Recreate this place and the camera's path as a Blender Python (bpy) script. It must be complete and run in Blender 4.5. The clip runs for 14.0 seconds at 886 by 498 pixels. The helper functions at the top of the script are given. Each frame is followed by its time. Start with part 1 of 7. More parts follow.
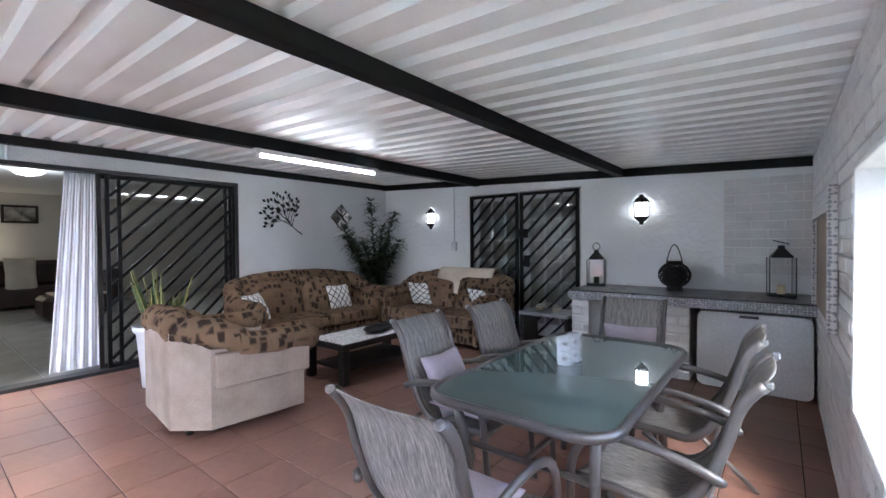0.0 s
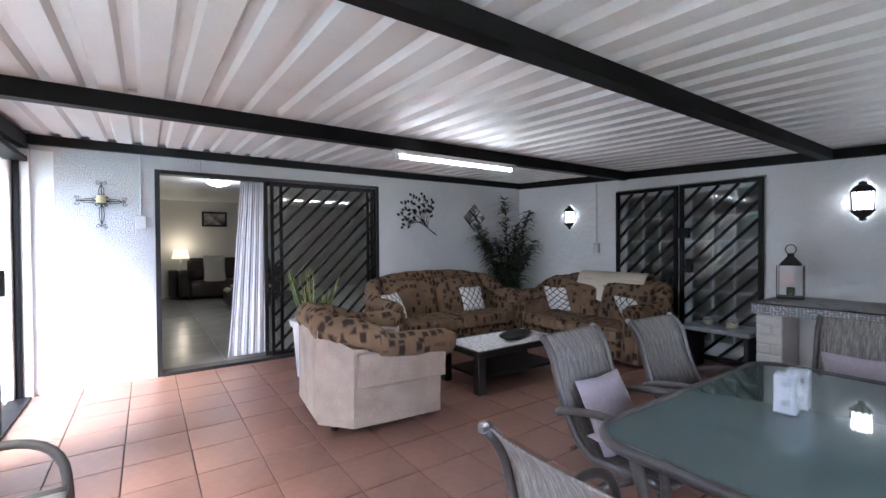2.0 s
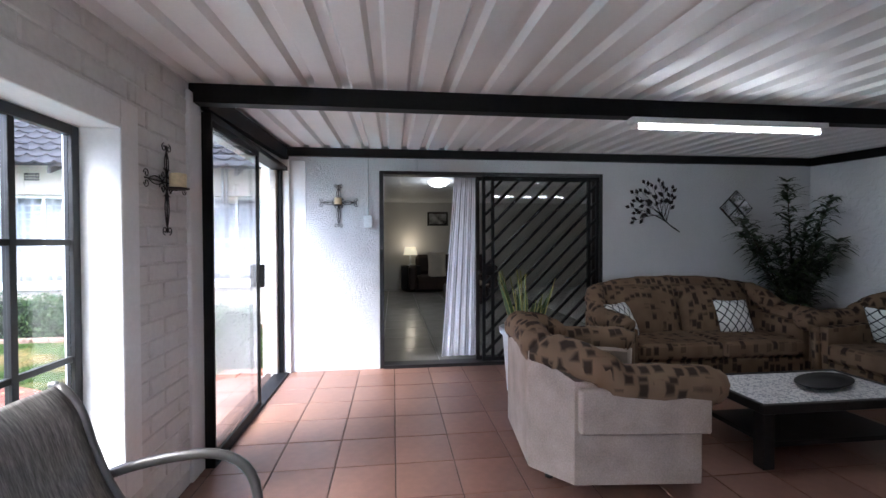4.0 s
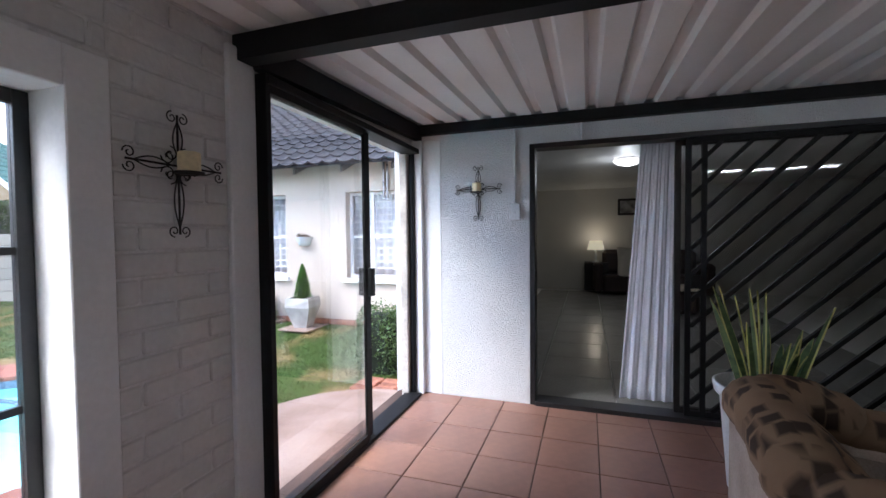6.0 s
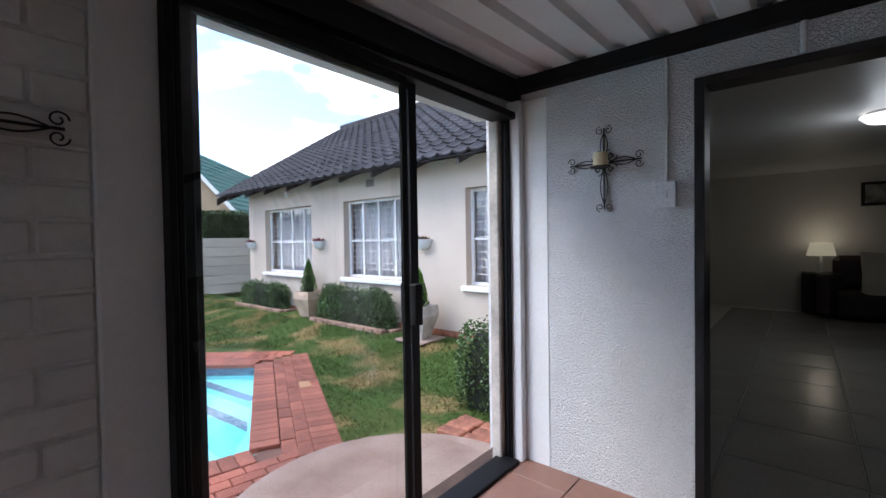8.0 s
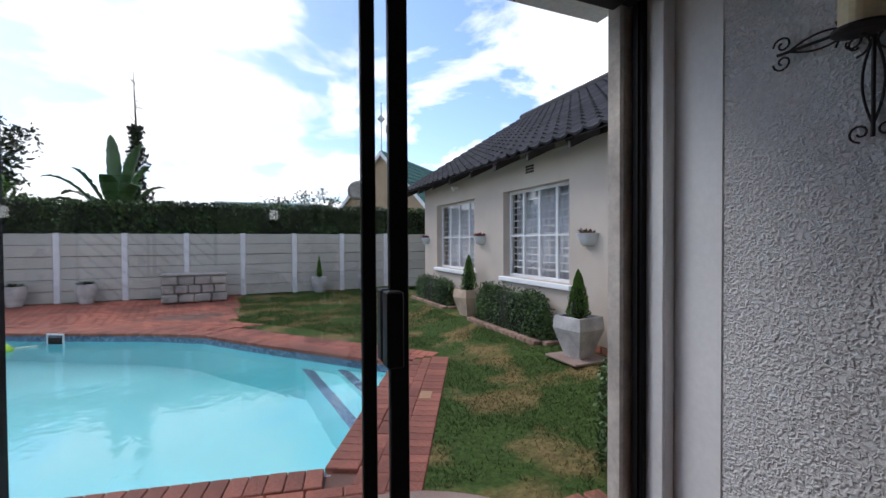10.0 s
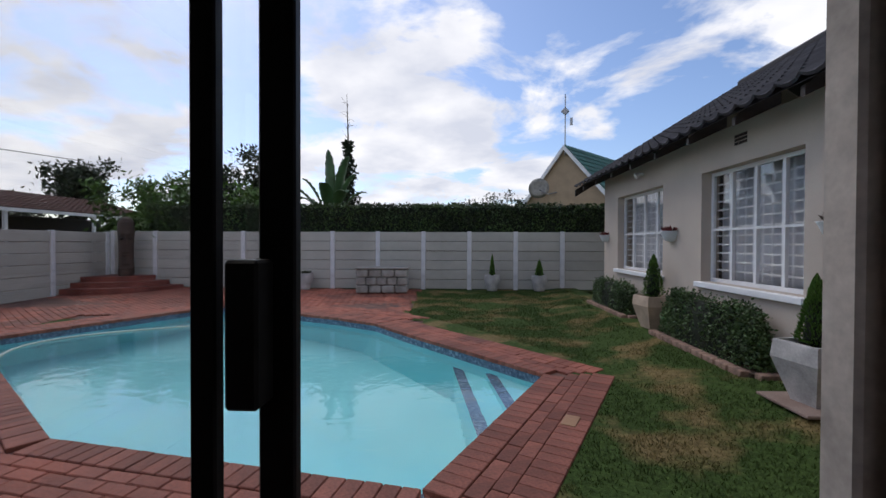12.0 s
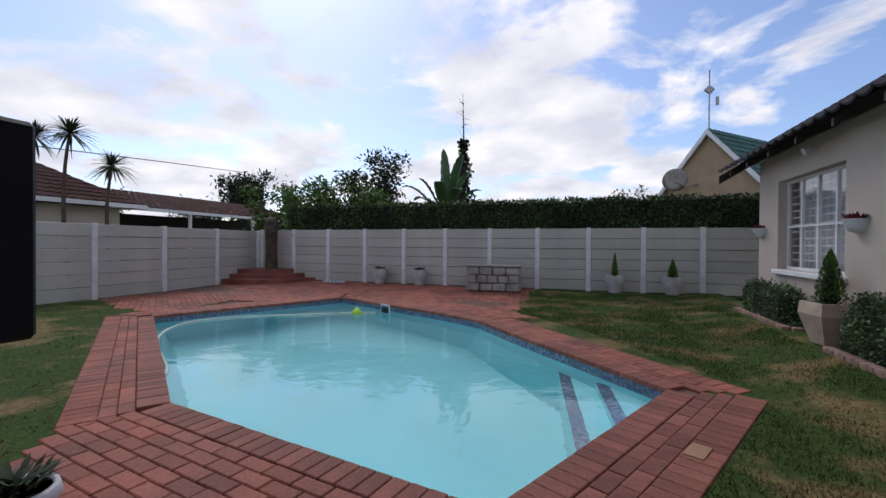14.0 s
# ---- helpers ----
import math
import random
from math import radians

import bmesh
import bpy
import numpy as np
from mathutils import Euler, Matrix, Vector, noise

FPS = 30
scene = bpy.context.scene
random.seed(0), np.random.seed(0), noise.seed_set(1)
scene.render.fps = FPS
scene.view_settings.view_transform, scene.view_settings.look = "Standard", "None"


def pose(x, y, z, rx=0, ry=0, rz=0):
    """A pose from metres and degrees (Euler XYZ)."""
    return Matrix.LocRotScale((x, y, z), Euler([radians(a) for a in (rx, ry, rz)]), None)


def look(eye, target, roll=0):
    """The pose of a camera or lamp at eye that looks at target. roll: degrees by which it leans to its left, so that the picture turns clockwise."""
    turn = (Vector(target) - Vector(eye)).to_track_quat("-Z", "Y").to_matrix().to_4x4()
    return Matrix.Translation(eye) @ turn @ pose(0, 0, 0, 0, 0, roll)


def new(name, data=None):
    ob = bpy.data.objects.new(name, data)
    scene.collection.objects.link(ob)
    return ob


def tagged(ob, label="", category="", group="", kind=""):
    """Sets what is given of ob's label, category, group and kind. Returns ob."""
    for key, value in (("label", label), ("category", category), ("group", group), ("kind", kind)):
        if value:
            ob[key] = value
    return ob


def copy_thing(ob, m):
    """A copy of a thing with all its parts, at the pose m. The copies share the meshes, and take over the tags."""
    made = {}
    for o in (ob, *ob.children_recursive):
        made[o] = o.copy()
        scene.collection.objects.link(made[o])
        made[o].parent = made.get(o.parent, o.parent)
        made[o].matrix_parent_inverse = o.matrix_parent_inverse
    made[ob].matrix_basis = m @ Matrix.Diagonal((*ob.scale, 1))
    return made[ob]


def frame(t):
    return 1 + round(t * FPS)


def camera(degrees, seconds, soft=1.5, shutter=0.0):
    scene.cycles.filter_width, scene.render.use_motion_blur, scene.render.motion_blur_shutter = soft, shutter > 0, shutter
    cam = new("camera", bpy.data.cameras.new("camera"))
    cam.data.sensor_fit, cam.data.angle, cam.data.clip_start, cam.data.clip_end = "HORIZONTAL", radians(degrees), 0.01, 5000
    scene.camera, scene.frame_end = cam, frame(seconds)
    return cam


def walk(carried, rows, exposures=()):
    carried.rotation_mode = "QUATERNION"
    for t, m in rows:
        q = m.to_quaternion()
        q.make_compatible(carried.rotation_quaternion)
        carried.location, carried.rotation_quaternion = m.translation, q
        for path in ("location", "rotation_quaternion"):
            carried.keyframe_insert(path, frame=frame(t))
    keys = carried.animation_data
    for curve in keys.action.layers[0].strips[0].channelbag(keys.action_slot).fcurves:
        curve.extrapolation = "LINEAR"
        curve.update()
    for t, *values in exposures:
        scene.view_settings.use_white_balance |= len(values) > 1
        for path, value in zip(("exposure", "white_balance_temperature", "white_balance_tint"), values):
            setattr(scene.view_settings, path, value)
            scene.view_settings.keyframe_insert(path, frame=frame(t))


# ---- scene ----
cam = camera(92.1, 14.0)
PATH = [
    (0, (-0.319, 1.021, 1.332), (-1.558, 2.591, 1.299), -0.5),
    (0.5, (-0.336, 1.03, 1.338), (-1.67, 2.52, 1.304), -0.5),
    (1, (-0.395, 1.044, 1.323), (-1.82, 2.448, 1.297), -0.4),
    (1.5, (-0.483, 1.092, 1.326), (-2.01, 2.383, 1.301), -0.4),
    (2, (-0.594, 1.148, 1.341), (-2.237, 2.288, 1.314), -0.4),
    (2.5, (-0.708, 1.164, 1.351), (-2.466, 2.117, 1.324), -0.3),
    (3, (-0.847, 1.226, 1.345), (-2.714, 1.942, 1.319), -0.4),
    (3.5, (-1.013, 1.311, 1.339), (-2.96, 1.768, 1.314), -0.3),
    (4, (-1.217, 1.363, 1.346), (-3.203, 1.596, 1.315), -0.2),
    (4.2, (-1.308, 1.373, 1.34), (-3.302, 1.522, 1.309), -0.1),
    (6.5, (-2.601, 1.699, 1.391), (-4.423, 0.877, 1.326), -0.9),
    (7, (-2.871, 1.692, 1.386), (-4.617, 0.717, 1.329), -1.1),
    (9.5, (-4.353, 1.392, 1.315), (-5.358, -0.337, 1.278), -0.3),
    (10, (-4.564, 1.293, 1.29), (-5.349, -0.546, 1.255), -0.3),
    (10.5, (-4.726, 1.173, 1.251), (-5.286, -0.747, 1.224), -0.1),
    (11, (-4.859, 1.052, 1.237), (-5.204, -0.918, 1.214), -0.2),
    (11.5, (-5.004, 0.939, 1.216), (-5.136, -1.056, 1.191), 0.3),
    (12, (-5.124, 0.822, 1.191), (-5.049, -1.177, 1.166), 0.2),
    (12.5, (-5.201, 0.699, 1.168), (-4.949, -1.285, 1.142), 0.5),
    (13, (-5.251, 0.583, 1.138), (-4.847, -1.375, 1.111), 0.6),
    (13.5, (-5.3, 0.499, 1.102), (-4.755, -1.425, 1.077), 0.5),
    (14, (-5.326, 0.444, 1.068), (-4.695, -1.454, 1.049), 0.4),
]
EXPOSURES = [(0, 4.3, 6000, 10), (2, 4.2, 6000, 10), (4, 3.4, 6000, 10), (6.5, 2.45, 6050, 10), (7.2, 2.15, 6050, 10), (9.5, 1.08, 6350, 10), (10, 0.72, 6350, 10), (10.5, 0.38, 6350, 10), (11, 0.17, 6400, 10), (12, -0.03, 6450, 12), (14, -0.03, 6500, 14)]
walk(cam, [(t, look(eye, target, roll)) for t, eye, target, roll in PATH], EXPOSURES)

# ---- sky and sun ----
SUN_EL, SUN_AZ = radians(48), radians(140)
world = bpy.data.worlds.new("world")
scene.world = world
world.use_nodes = True
wn, wl = world.node_tree.nodes, world.node_tree.links
bgr = wn["Background"]
sky = wn.new("ShaderNodeTexSky")
sky.sky_type, sky.sun_disc, sky.sun_elevation, sky.sun_rotation = "NISHITA", False, SUN_EL, SUN_AZ
tcw = wn.new("ShaderNodeTexCoord")
sep = wn.new("ShaderNodeSeparateXYZ")
wl.new(tcw.outputs["Generated"], sep.inputs[0])
up = wn.new("ShaderNodeMath"); up.operation = "MAXIMUM"; up.inputs[1].default_value = 0.0
wl.new(sep.outputs["Z"], up.inputs[0])
add = wn.new("ShaderNodeMath"); add.operation = "ADD"; add.inputs[1].default_value = 0.22
wl.new(up.outputs[0], add.inputs[0])
flat = wn.new("ShaderNodeVectorMath"); flat.operation = "DIVIDE"
comb = wn.new("ShaderNodeCombineXYZ")
for k in range(3):
    wl.new(add.outputs[0], comb.inputs[k])
wl.new(tcw.outputs["Generated"], flat.inputs[0]); wl.new(comb.outputs[0], flat.inputs[1])
cl = wn.new("ShaderNodeTexNoise"); cl.inputs["Scale"].default_value = 1.6; cl.inputs["Detail"].default_value = 9; cl.inputs["Roughness"].default_value = 0.56
cl.inputs["Distortion"].default_value = 0.35
wl.new(flat.outputs[0], cl.inputs["Vector"])
cr = wn.new("ShaderNodeValToRGB")
cr.color_ramp.elements[0].position, cr.color_ramp.elements[1].position = 0.475, 0.56
low = wn.new("ShaderNodeMapRange")
for k, v in (("From Min", 0.04), ("From Max", 0.34), ("To Min", 0.085), ("To Max", 0.0)):
    low.inputs[k].default_value = v
wl.new(sep.outputs["Z"], low.inputs["Value"])
bank = wn.new("ShaderNodeMath"); bank.operation = "ADD"
wl.new(cl.outputs["Fac"], bank.inputs[0]); wl.new(low.outputs[0], bank.inputs[1])
wl.new(bank.outputs[0], cr.inputs[0])
shade = wn.new("ShaderNodeTexNoise"); shade.inputs["Scale"].default_value = 2.6; shade.inputs["Detail"].default_value = 6
wl.new(flat.outputs[0], shade.inputs["Vector"])
sr = wn.new("ShaderNodeValToRGB")
sr.color_ramp.elements[0].position, sr.color_ramp.elements[1].position = 0.35, 0.62
sr.color_ramp.elements[0].color, sr.color_ramp.elements[1].color = (7.0, 7.4, 8.4, 1), (10.2, 10.3, 10.6, 1)
wl.new(shade.outputs["Fac"], sr.inputs[0])
blue = wn.new("ShaderNodeVectorMath"); blue.operation = "MULTIPLY"; blue.inputs[1].default_value = (1.25, 1.35, 1.55)
wl.new(sky.outputs[0], blue.inputs[0])
wmix = wn.new("ShaderNodeMix"); wmix.data_type = "RGBA"
wl.new(cr.outputs[0], wmix.inputs["Factor"]); wl.new(blue.outputs[0], wmix.inputs[6]); wl.new(sr.outputs[0], wmix.inputs[7])
wl.new(wmix.outputs[2], bgr.inputs["Color"])
bgr.inputs["Strength"].default_value = 0.1
sun = new("sun", bpy.data.lights.new("sun", "SUN"))
sun.data.energy, sun.data.angle, sun.data.color = 0.9, radians(28), (1, 0.96, 0.9)
sun.matrix_world = look((0, 0, 20), (20 * -math.sin(SUN_AZ) * math.cos(SUN_EL), 20 * -math.cos(SUN_AZ) * math.cos(SUN_EL), 20 - 20 * math.sin(SUN_EL)))


# ---- materials ----
def surf(name, base, rough=0.6, metal=0.0, var=0.18, vscale=3.0, gvar=0.1, gscale=60.0, bump=0.15, bscale=90.0, bdist=0.002, tint=None, rnd=0.0, spec=0.4, stretch=None, island=0.0, detail=4):
    """Principled material with coarse and fine variation, and a fine relief."""
    m = bpy.data.materials.new(name)
    m.use_nodes = True
    n, l = m.node_tree.nodes, m.node_tree.links
    p = n["Principled BSDF"]
    tc = n.new("ShaderNodeTexCoord")
    vec = tc.outputs["Object"]
    if stretch:
        mp = n.new("ShaderNodeMapping"); mp.inputs["Scale"].default_value = stretch
        l.new(vec, mp.inputs[0]); vec = mp.outputs[0]
    big = n.new("ShaderNodeTexNoise"); big.inputs["Scale"].default_value = vscale; big.inputs["Detail"].default_value = detail
    fine = n.new("ShaderNodeTexNoise"); fine.inputs["Scale"].default_value = gscale; fine.inputs["Detail"].default_value = 3
    l.new(vec, big.inputs["Vector"]); l.new(vec, fine.inputs["Vector"])
    r = n.new("ShaderNodeValToRGB")
    lo = tint or tuple(c * (1 - var * 1.6) for c in base)
    hi = tuple(min(1, c * (1 + var * 0.7)) for c in base)
    r.color_ramp.elements[0].color, r.color_ramp.elements[1].color = (*lo, 1), (*hi, 1)
    r.color_ramp.elements[0].position, r.color_ramp.elements[1].position = 0.3, 0.65
    l.new(big.outputs["Fac"], r.inputs[0])
    hsv = n.new("ShaderNodeHueSaturation")
    l.new(r.outputs[0], hsv.inputs["Color"])
    mr = n.new("ShaderNodeMapRange")
    mr.inputs["From Min"].default_value, mr.inputs["From Max"].default_value = 0.3, 0.7
    mr.inputs["To Min"].default_value, mr.inputs["To Max"].default_value = 1 - gvar, 1 + gvar
    l.new(fine.outputs["Fac"], mr.inputs["Value"])
    val = mr.outputs[0]
    if rnd or island:
        if rnd:
            src = n.new("ShaderNodeObjectInfo").outputs["Random"]
        else:
            src = n.new("ShaderNodeNewGeometry").outputs["Random Per Island"]
        m2 = n.new("ShaderNodeMapRange"); k = rnd or island
        m2.inputs["To Min"].default_value, m2.inputs["To Max"].default_value = 1 - k, 1 + k
        l.new(src, m2.inputs["Value"])
        mm = n.new("ShaderNodeMath"); mm.operation = "MULTIPLY"
        l.new(val, mm.inputs[0]); l.new(m2.outputs[0], mm.inputs[1]); val = mm.outputs[0]
    l.new(val, hsv.inputs["Value"])
    l.new(hsv.outputs[0], p.inputs["Base Color"])
    p.inputs["Metallic"].default_value = metal
    p.inputs["Specular IOR Level"].default_value = spec
    rr = n.new("ShaderNodeMapRange")
    rr.inputs["To Min"].default_value, rr.inputs["To Max"].default_value = max(0.02, rough - 0.12), min(1, rough + 0.12)
    l.new(big.outputs["Fac"], rr.inputs["Value"]); l.new(rr.outputs[0], p.inputs["Roughness"])
    if bump:
        bt = n.new("ShaderNodeTexNoise"); bt.inputs["Scale"].default_value = bscale; bt.inputs["Detail"].default_value = 3
        l.new(vec, bt.inputs["Vector"])
        b = n.new("ShaderNodeBump"); b.inputs["Strength"].default_value = bump; b.inputs["Distance"].default_value = bdist
        l.new(bt.outputs["Fac"], b.inputs["Height"]); l.new(b.outputs[0], p.inputs["Normal"])
    return m


def glow(name, colour, strength):
    m = bpy.data.materials.new(name)
    m.use_nodes = True
    p = m.node_tree.nodes["Principled BSDF"]
    p.inputs["Base Color"].default_value = (*colour, 1)
    p.inputs["Emission Color"].default_value = (*colour, 1)
    p.inputs["Emission Strength"].default_value = strength
    return m


def glass(name, colour=(1, 1, 1), rough=0.0, ior=1.45):
    m = bpy.data.materials.new(name)
    m.use_nodes = True
    p = m.node_tree.nodes["Principled BSDF"]
    p.inputs["Base Color"].default_value = (*colour, 1)
    p.inputs["Roughness"].default_value = rough
    p.inputs["IOR"].default_value = ior
    p.inputs["Transmission Weight"].default_value = 1
    return m


def bumpy_plaster(name, base, scale, dist, detail=2.5, rough=0.45, twist=0.6):
    """Rough-cast paint: blobs of plaster under white paint."""
    m = surf(name, base, 0.62, var=0.04, vscale=1.2, gvar=0.02, bump=0, spec=0.3)
    n, l = m.node_tree.nodes, m.node_tree.links
    tc = n.new("ShaderNodeTexCoord")
    v = n.new("ShaderNodeTexNoise"); v.inputs["Scale"].default_value = scale; v.inputs["Detail"].default_value = detail; v.inputs["Roughness"].default_value = rough
    v.inputs["Distortion"].default_value = twist
    l.new(tc.outputs["Object"], v.inputs["Vector"])
    r = n.new("ShaderNodeValToRGB"); r.color_ramp.elements[0].position, r.color_ramp.elements[1].position = 0.42, 0.62
    l.new(v.outputs["Fac"], r.inputs[0])
    b = n.new("ShaderNodeBump"); b.inputs["Strength"].default_value = 0.85; b.inputs["Distance"].default_value = dist
    l.new(r.outputs[0], b.inputs["Height"]); l.new(b.outputs[0], n["Principled BSDF"].inputs["Normal"])
    return m


M = {}
M["roughcast"] = bumpy_plaster("white_roughcast", (0.8, 0.8, 0.81), 100, 0.012)
M["plaster"] = bumpy_plaster("white_plaster", (0.8, 0.8, 0.8), 14, 0.004)
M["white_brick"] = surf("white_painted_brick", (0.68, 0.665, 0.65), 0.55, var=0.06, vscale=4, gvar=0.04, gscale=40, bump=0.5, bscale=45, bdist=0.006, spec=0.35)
M["white_paint"] = surf("white_paint", (0.8, 0.8, 0.8), 0.45, var=0.04, gvar=0.03, bump=0.2, bscale=30, bdist=0.003)
M["mortar"] = surf("painted_mortar", (0.7, 0.69, 0.68), 0.7, var=0.08, bump=0.4, bscale=60, bdist=0.004)
M["terracotta"] = surf("terracotta_tile", (0.215, 0.112, 0.082), 0.4, var=0.16, vscale=2.2, gvar=0.07, gscale=18, bump=0.12, bscale=14, bdist=0.003, tint=(0.178, 0.088, 0.066), rnd=0.09, spec=0.5)
M["grout"] = surf("dark_grout", (0.075, 0.045, 0.034), 0.85, var=0.3)
M["black_steel"] = surf("black_painted_steel", (0.014, 0.014, 0.016), 0.38, var=0.2, gvar=0.15, bump=0.1, bscale=40, spec=0.5)
M["gate_black"] = surf("satin_black_gate_paint", (0.007, 0.007, 0.008), 0.55, var=0.25, gvar=0.15, bump=0.1, bscale=40, spec=0.22)
M["beam_paint"] = surf("black_beam_paint", (0.009, 0.009, 0.01), 0.6, var=0.25, gvar=0.2, bump=0.15, bscale=30, spec=0.25)
M["matt_black"] = surf("matt_black_iron", (0.016, 0.014, 0.013), 0.55, var=0.3, gvar=0.2)
M["bronze"] = surf("dark_bronze_aluminium", (0.02, 0.017, 0.016), 0.4, 0.3, var=0.2)
M["sheet"] = surf("white_corrugated_sheet", (0.80, 0.785, 0.775), 0.42, var=0.05, vscale=1.4, gvar=0.02, bump=0.05, bscale=6, bdist=0.004, spec=0.5)
M["glass"] = glass("clear_glass")
M["facade"] = surf("beige_plaster", (0.53, 0.455, 0.385), 0.8, var=0.06, vscale=1.5, gvar=0.05, gscale=90, bump=0.3, bscale=160, bdist=0.003, spec=0.2)
M["roof_tile"] = surf("charcoal_roof_tile", (0.036, 0.033, 0.036), 0.8, var=0.35, vscale=3, gvar=0.2, gscale=40, bump=0.3, bscale=60, island=0.2)
M["green_tile"] = surf("green_roof_tile", (0.028, 0.105, 0.085), 0.55, var=0.25, vscale=3, gvar=0.1, island=0.12)
M["fence"] = surf("painted_concrete_slab", (0.44, 0.42, 0.375), 0.75, var=0.08, vscale=1.5, gvar=0.05, bump=0.2, bscale=50, rnd=0.05, spec=0.2)
M["fence_post"] = surf("white_painted_post", (0.66, 0.65, 0.66), 0.7, var=0.1, vscale=4, gvar=0.05, spec=0.2)
M["paving"] = surf("red_clay_paver", (0.29, 0.1, 0.066), 0.7, var=0.25, vscale=5, gvar=0.2, gscale=50, bump=0.4, bscale=70, bdist=0.003, rnd=0.26, spec=0.25, tint=(0.19, 0.075, 0.052))
M["paving_far"] = surf("red_clay_paver_joined", (0.31, 0.102, 0.066), 0.7, var=0.25, vscale=1.6, gvar=0.2, gscale=50, bump=0.4, bscale=70, bdist=0.003, island=0.26, spec=0.25, tint=(0.2, 0.075, 0.052))
M["joint"] = surf("sandy_joint", (0.16, 0.085, 0.065), 0.9, var=0.3)
M["slab"] = surf("pale_red_concrete", (0.27, 0.2, 0.165), 0.8, var=0.25, vscale=2.5, gvar=0.08, tint=(0.2, 0.13, 0.1))
M["grass"] = surf("lawn_soil_and_thatch", (0.042, 0.068, 0.017), 0.95, var=0.3, vscale=1.6, gvar=0.35, gscale=25, bump=0.6, bscale=60, bdist=0.02, tint=(0.19, 0.14, 0.06), spec=0.1)
M["blade"] = surf("grass_blades", (0.055, 0.088, 0.02), 0.7, var=0.2, vscale=1.6, gvar=0.1, bump=0, tint=(0.2, 0.16, 0.06), island=0.3, spec=0.2)
M["hedge"] = surf("hedge_leaves", (0.05, 0.083, 0.024), 0.55, var=0.5, vscale=1.0, gvar=0.2, bump=0, island=0.45, spec=0.3)
M["bush"] = surf("shrub_leaves", (0.075, 0.125, 0.042), 0.5, var=0.3, vscale=3, gvar=0.2, bump=0, island=0.4, spec=0.35)
M["tree_leaf"] = surf("tree_leaves", (0.028, 0.042, 0.018), 0.6, var=0.3, vscale=1, gvar=0.2, bump=0, island=0.4, spec=0.3)
M["bright_leaf"] = surf("bright_leaves", (0.085, 0.16, 0.028), 0.55, var=0.3, vscale=1, gvar=0.2, bump=0, island=0.4, spec=0.3)
M["banana"] = surf("banana_leaf", (0.06, 0.125, 0.045), 0.45, var=0.3, vscale=1.5, gvar=0.1, bump=0.2, bscale=20, spec=0.4)
for k in ("grass", "blade"):
    for nd in M[k].node_tree.nodes:
        if nd.type == "VALTORGB":
            nd.color_ramp.elements[0].position, nd.color_ramp.elements[1].position = 0.37, 0.5
M["cypress"] = surf("cypress_foliage", (0.095, 0.19, 0.035), 0.7, var=0.25, vscale=6, gvar=0.2, bump=0, island=0.4, spec=0.2)
M["bark"] = surf("bark", (0.09, 0.065, 0.045), 0.9, var=0.3, vscale=8, bump=0.6, bscale=30, bdist=0.01)
M["soil"] = surf("dark_soil", (0.07, 0.045, 0.03), 0.95, var=0.3, vscale=6, gvar=0.3, bump=0.6, bscale=40, bdist=0.01)
M["pool"] = surf("pool_plaster", (0.30, 0.72, 0.76), 0.6, var=0.05, vscale=0.7, gvar=0.02, bump=0.05)
M["concrete_pot"] = surf("pale_concrete", (0.45, 0.43, 0.41), 0.8, var=0.2, vscale=6, gvar=0.1, bump=0.3, bscale=50, bdist=0.003)
M["sand_pot"] = surf("sand_coloured_concrete", (0.5, 0.38, 0.28), 0.8, var=0.15, vscale=6, gvar=0.08, bump=0.3, bscale=50)


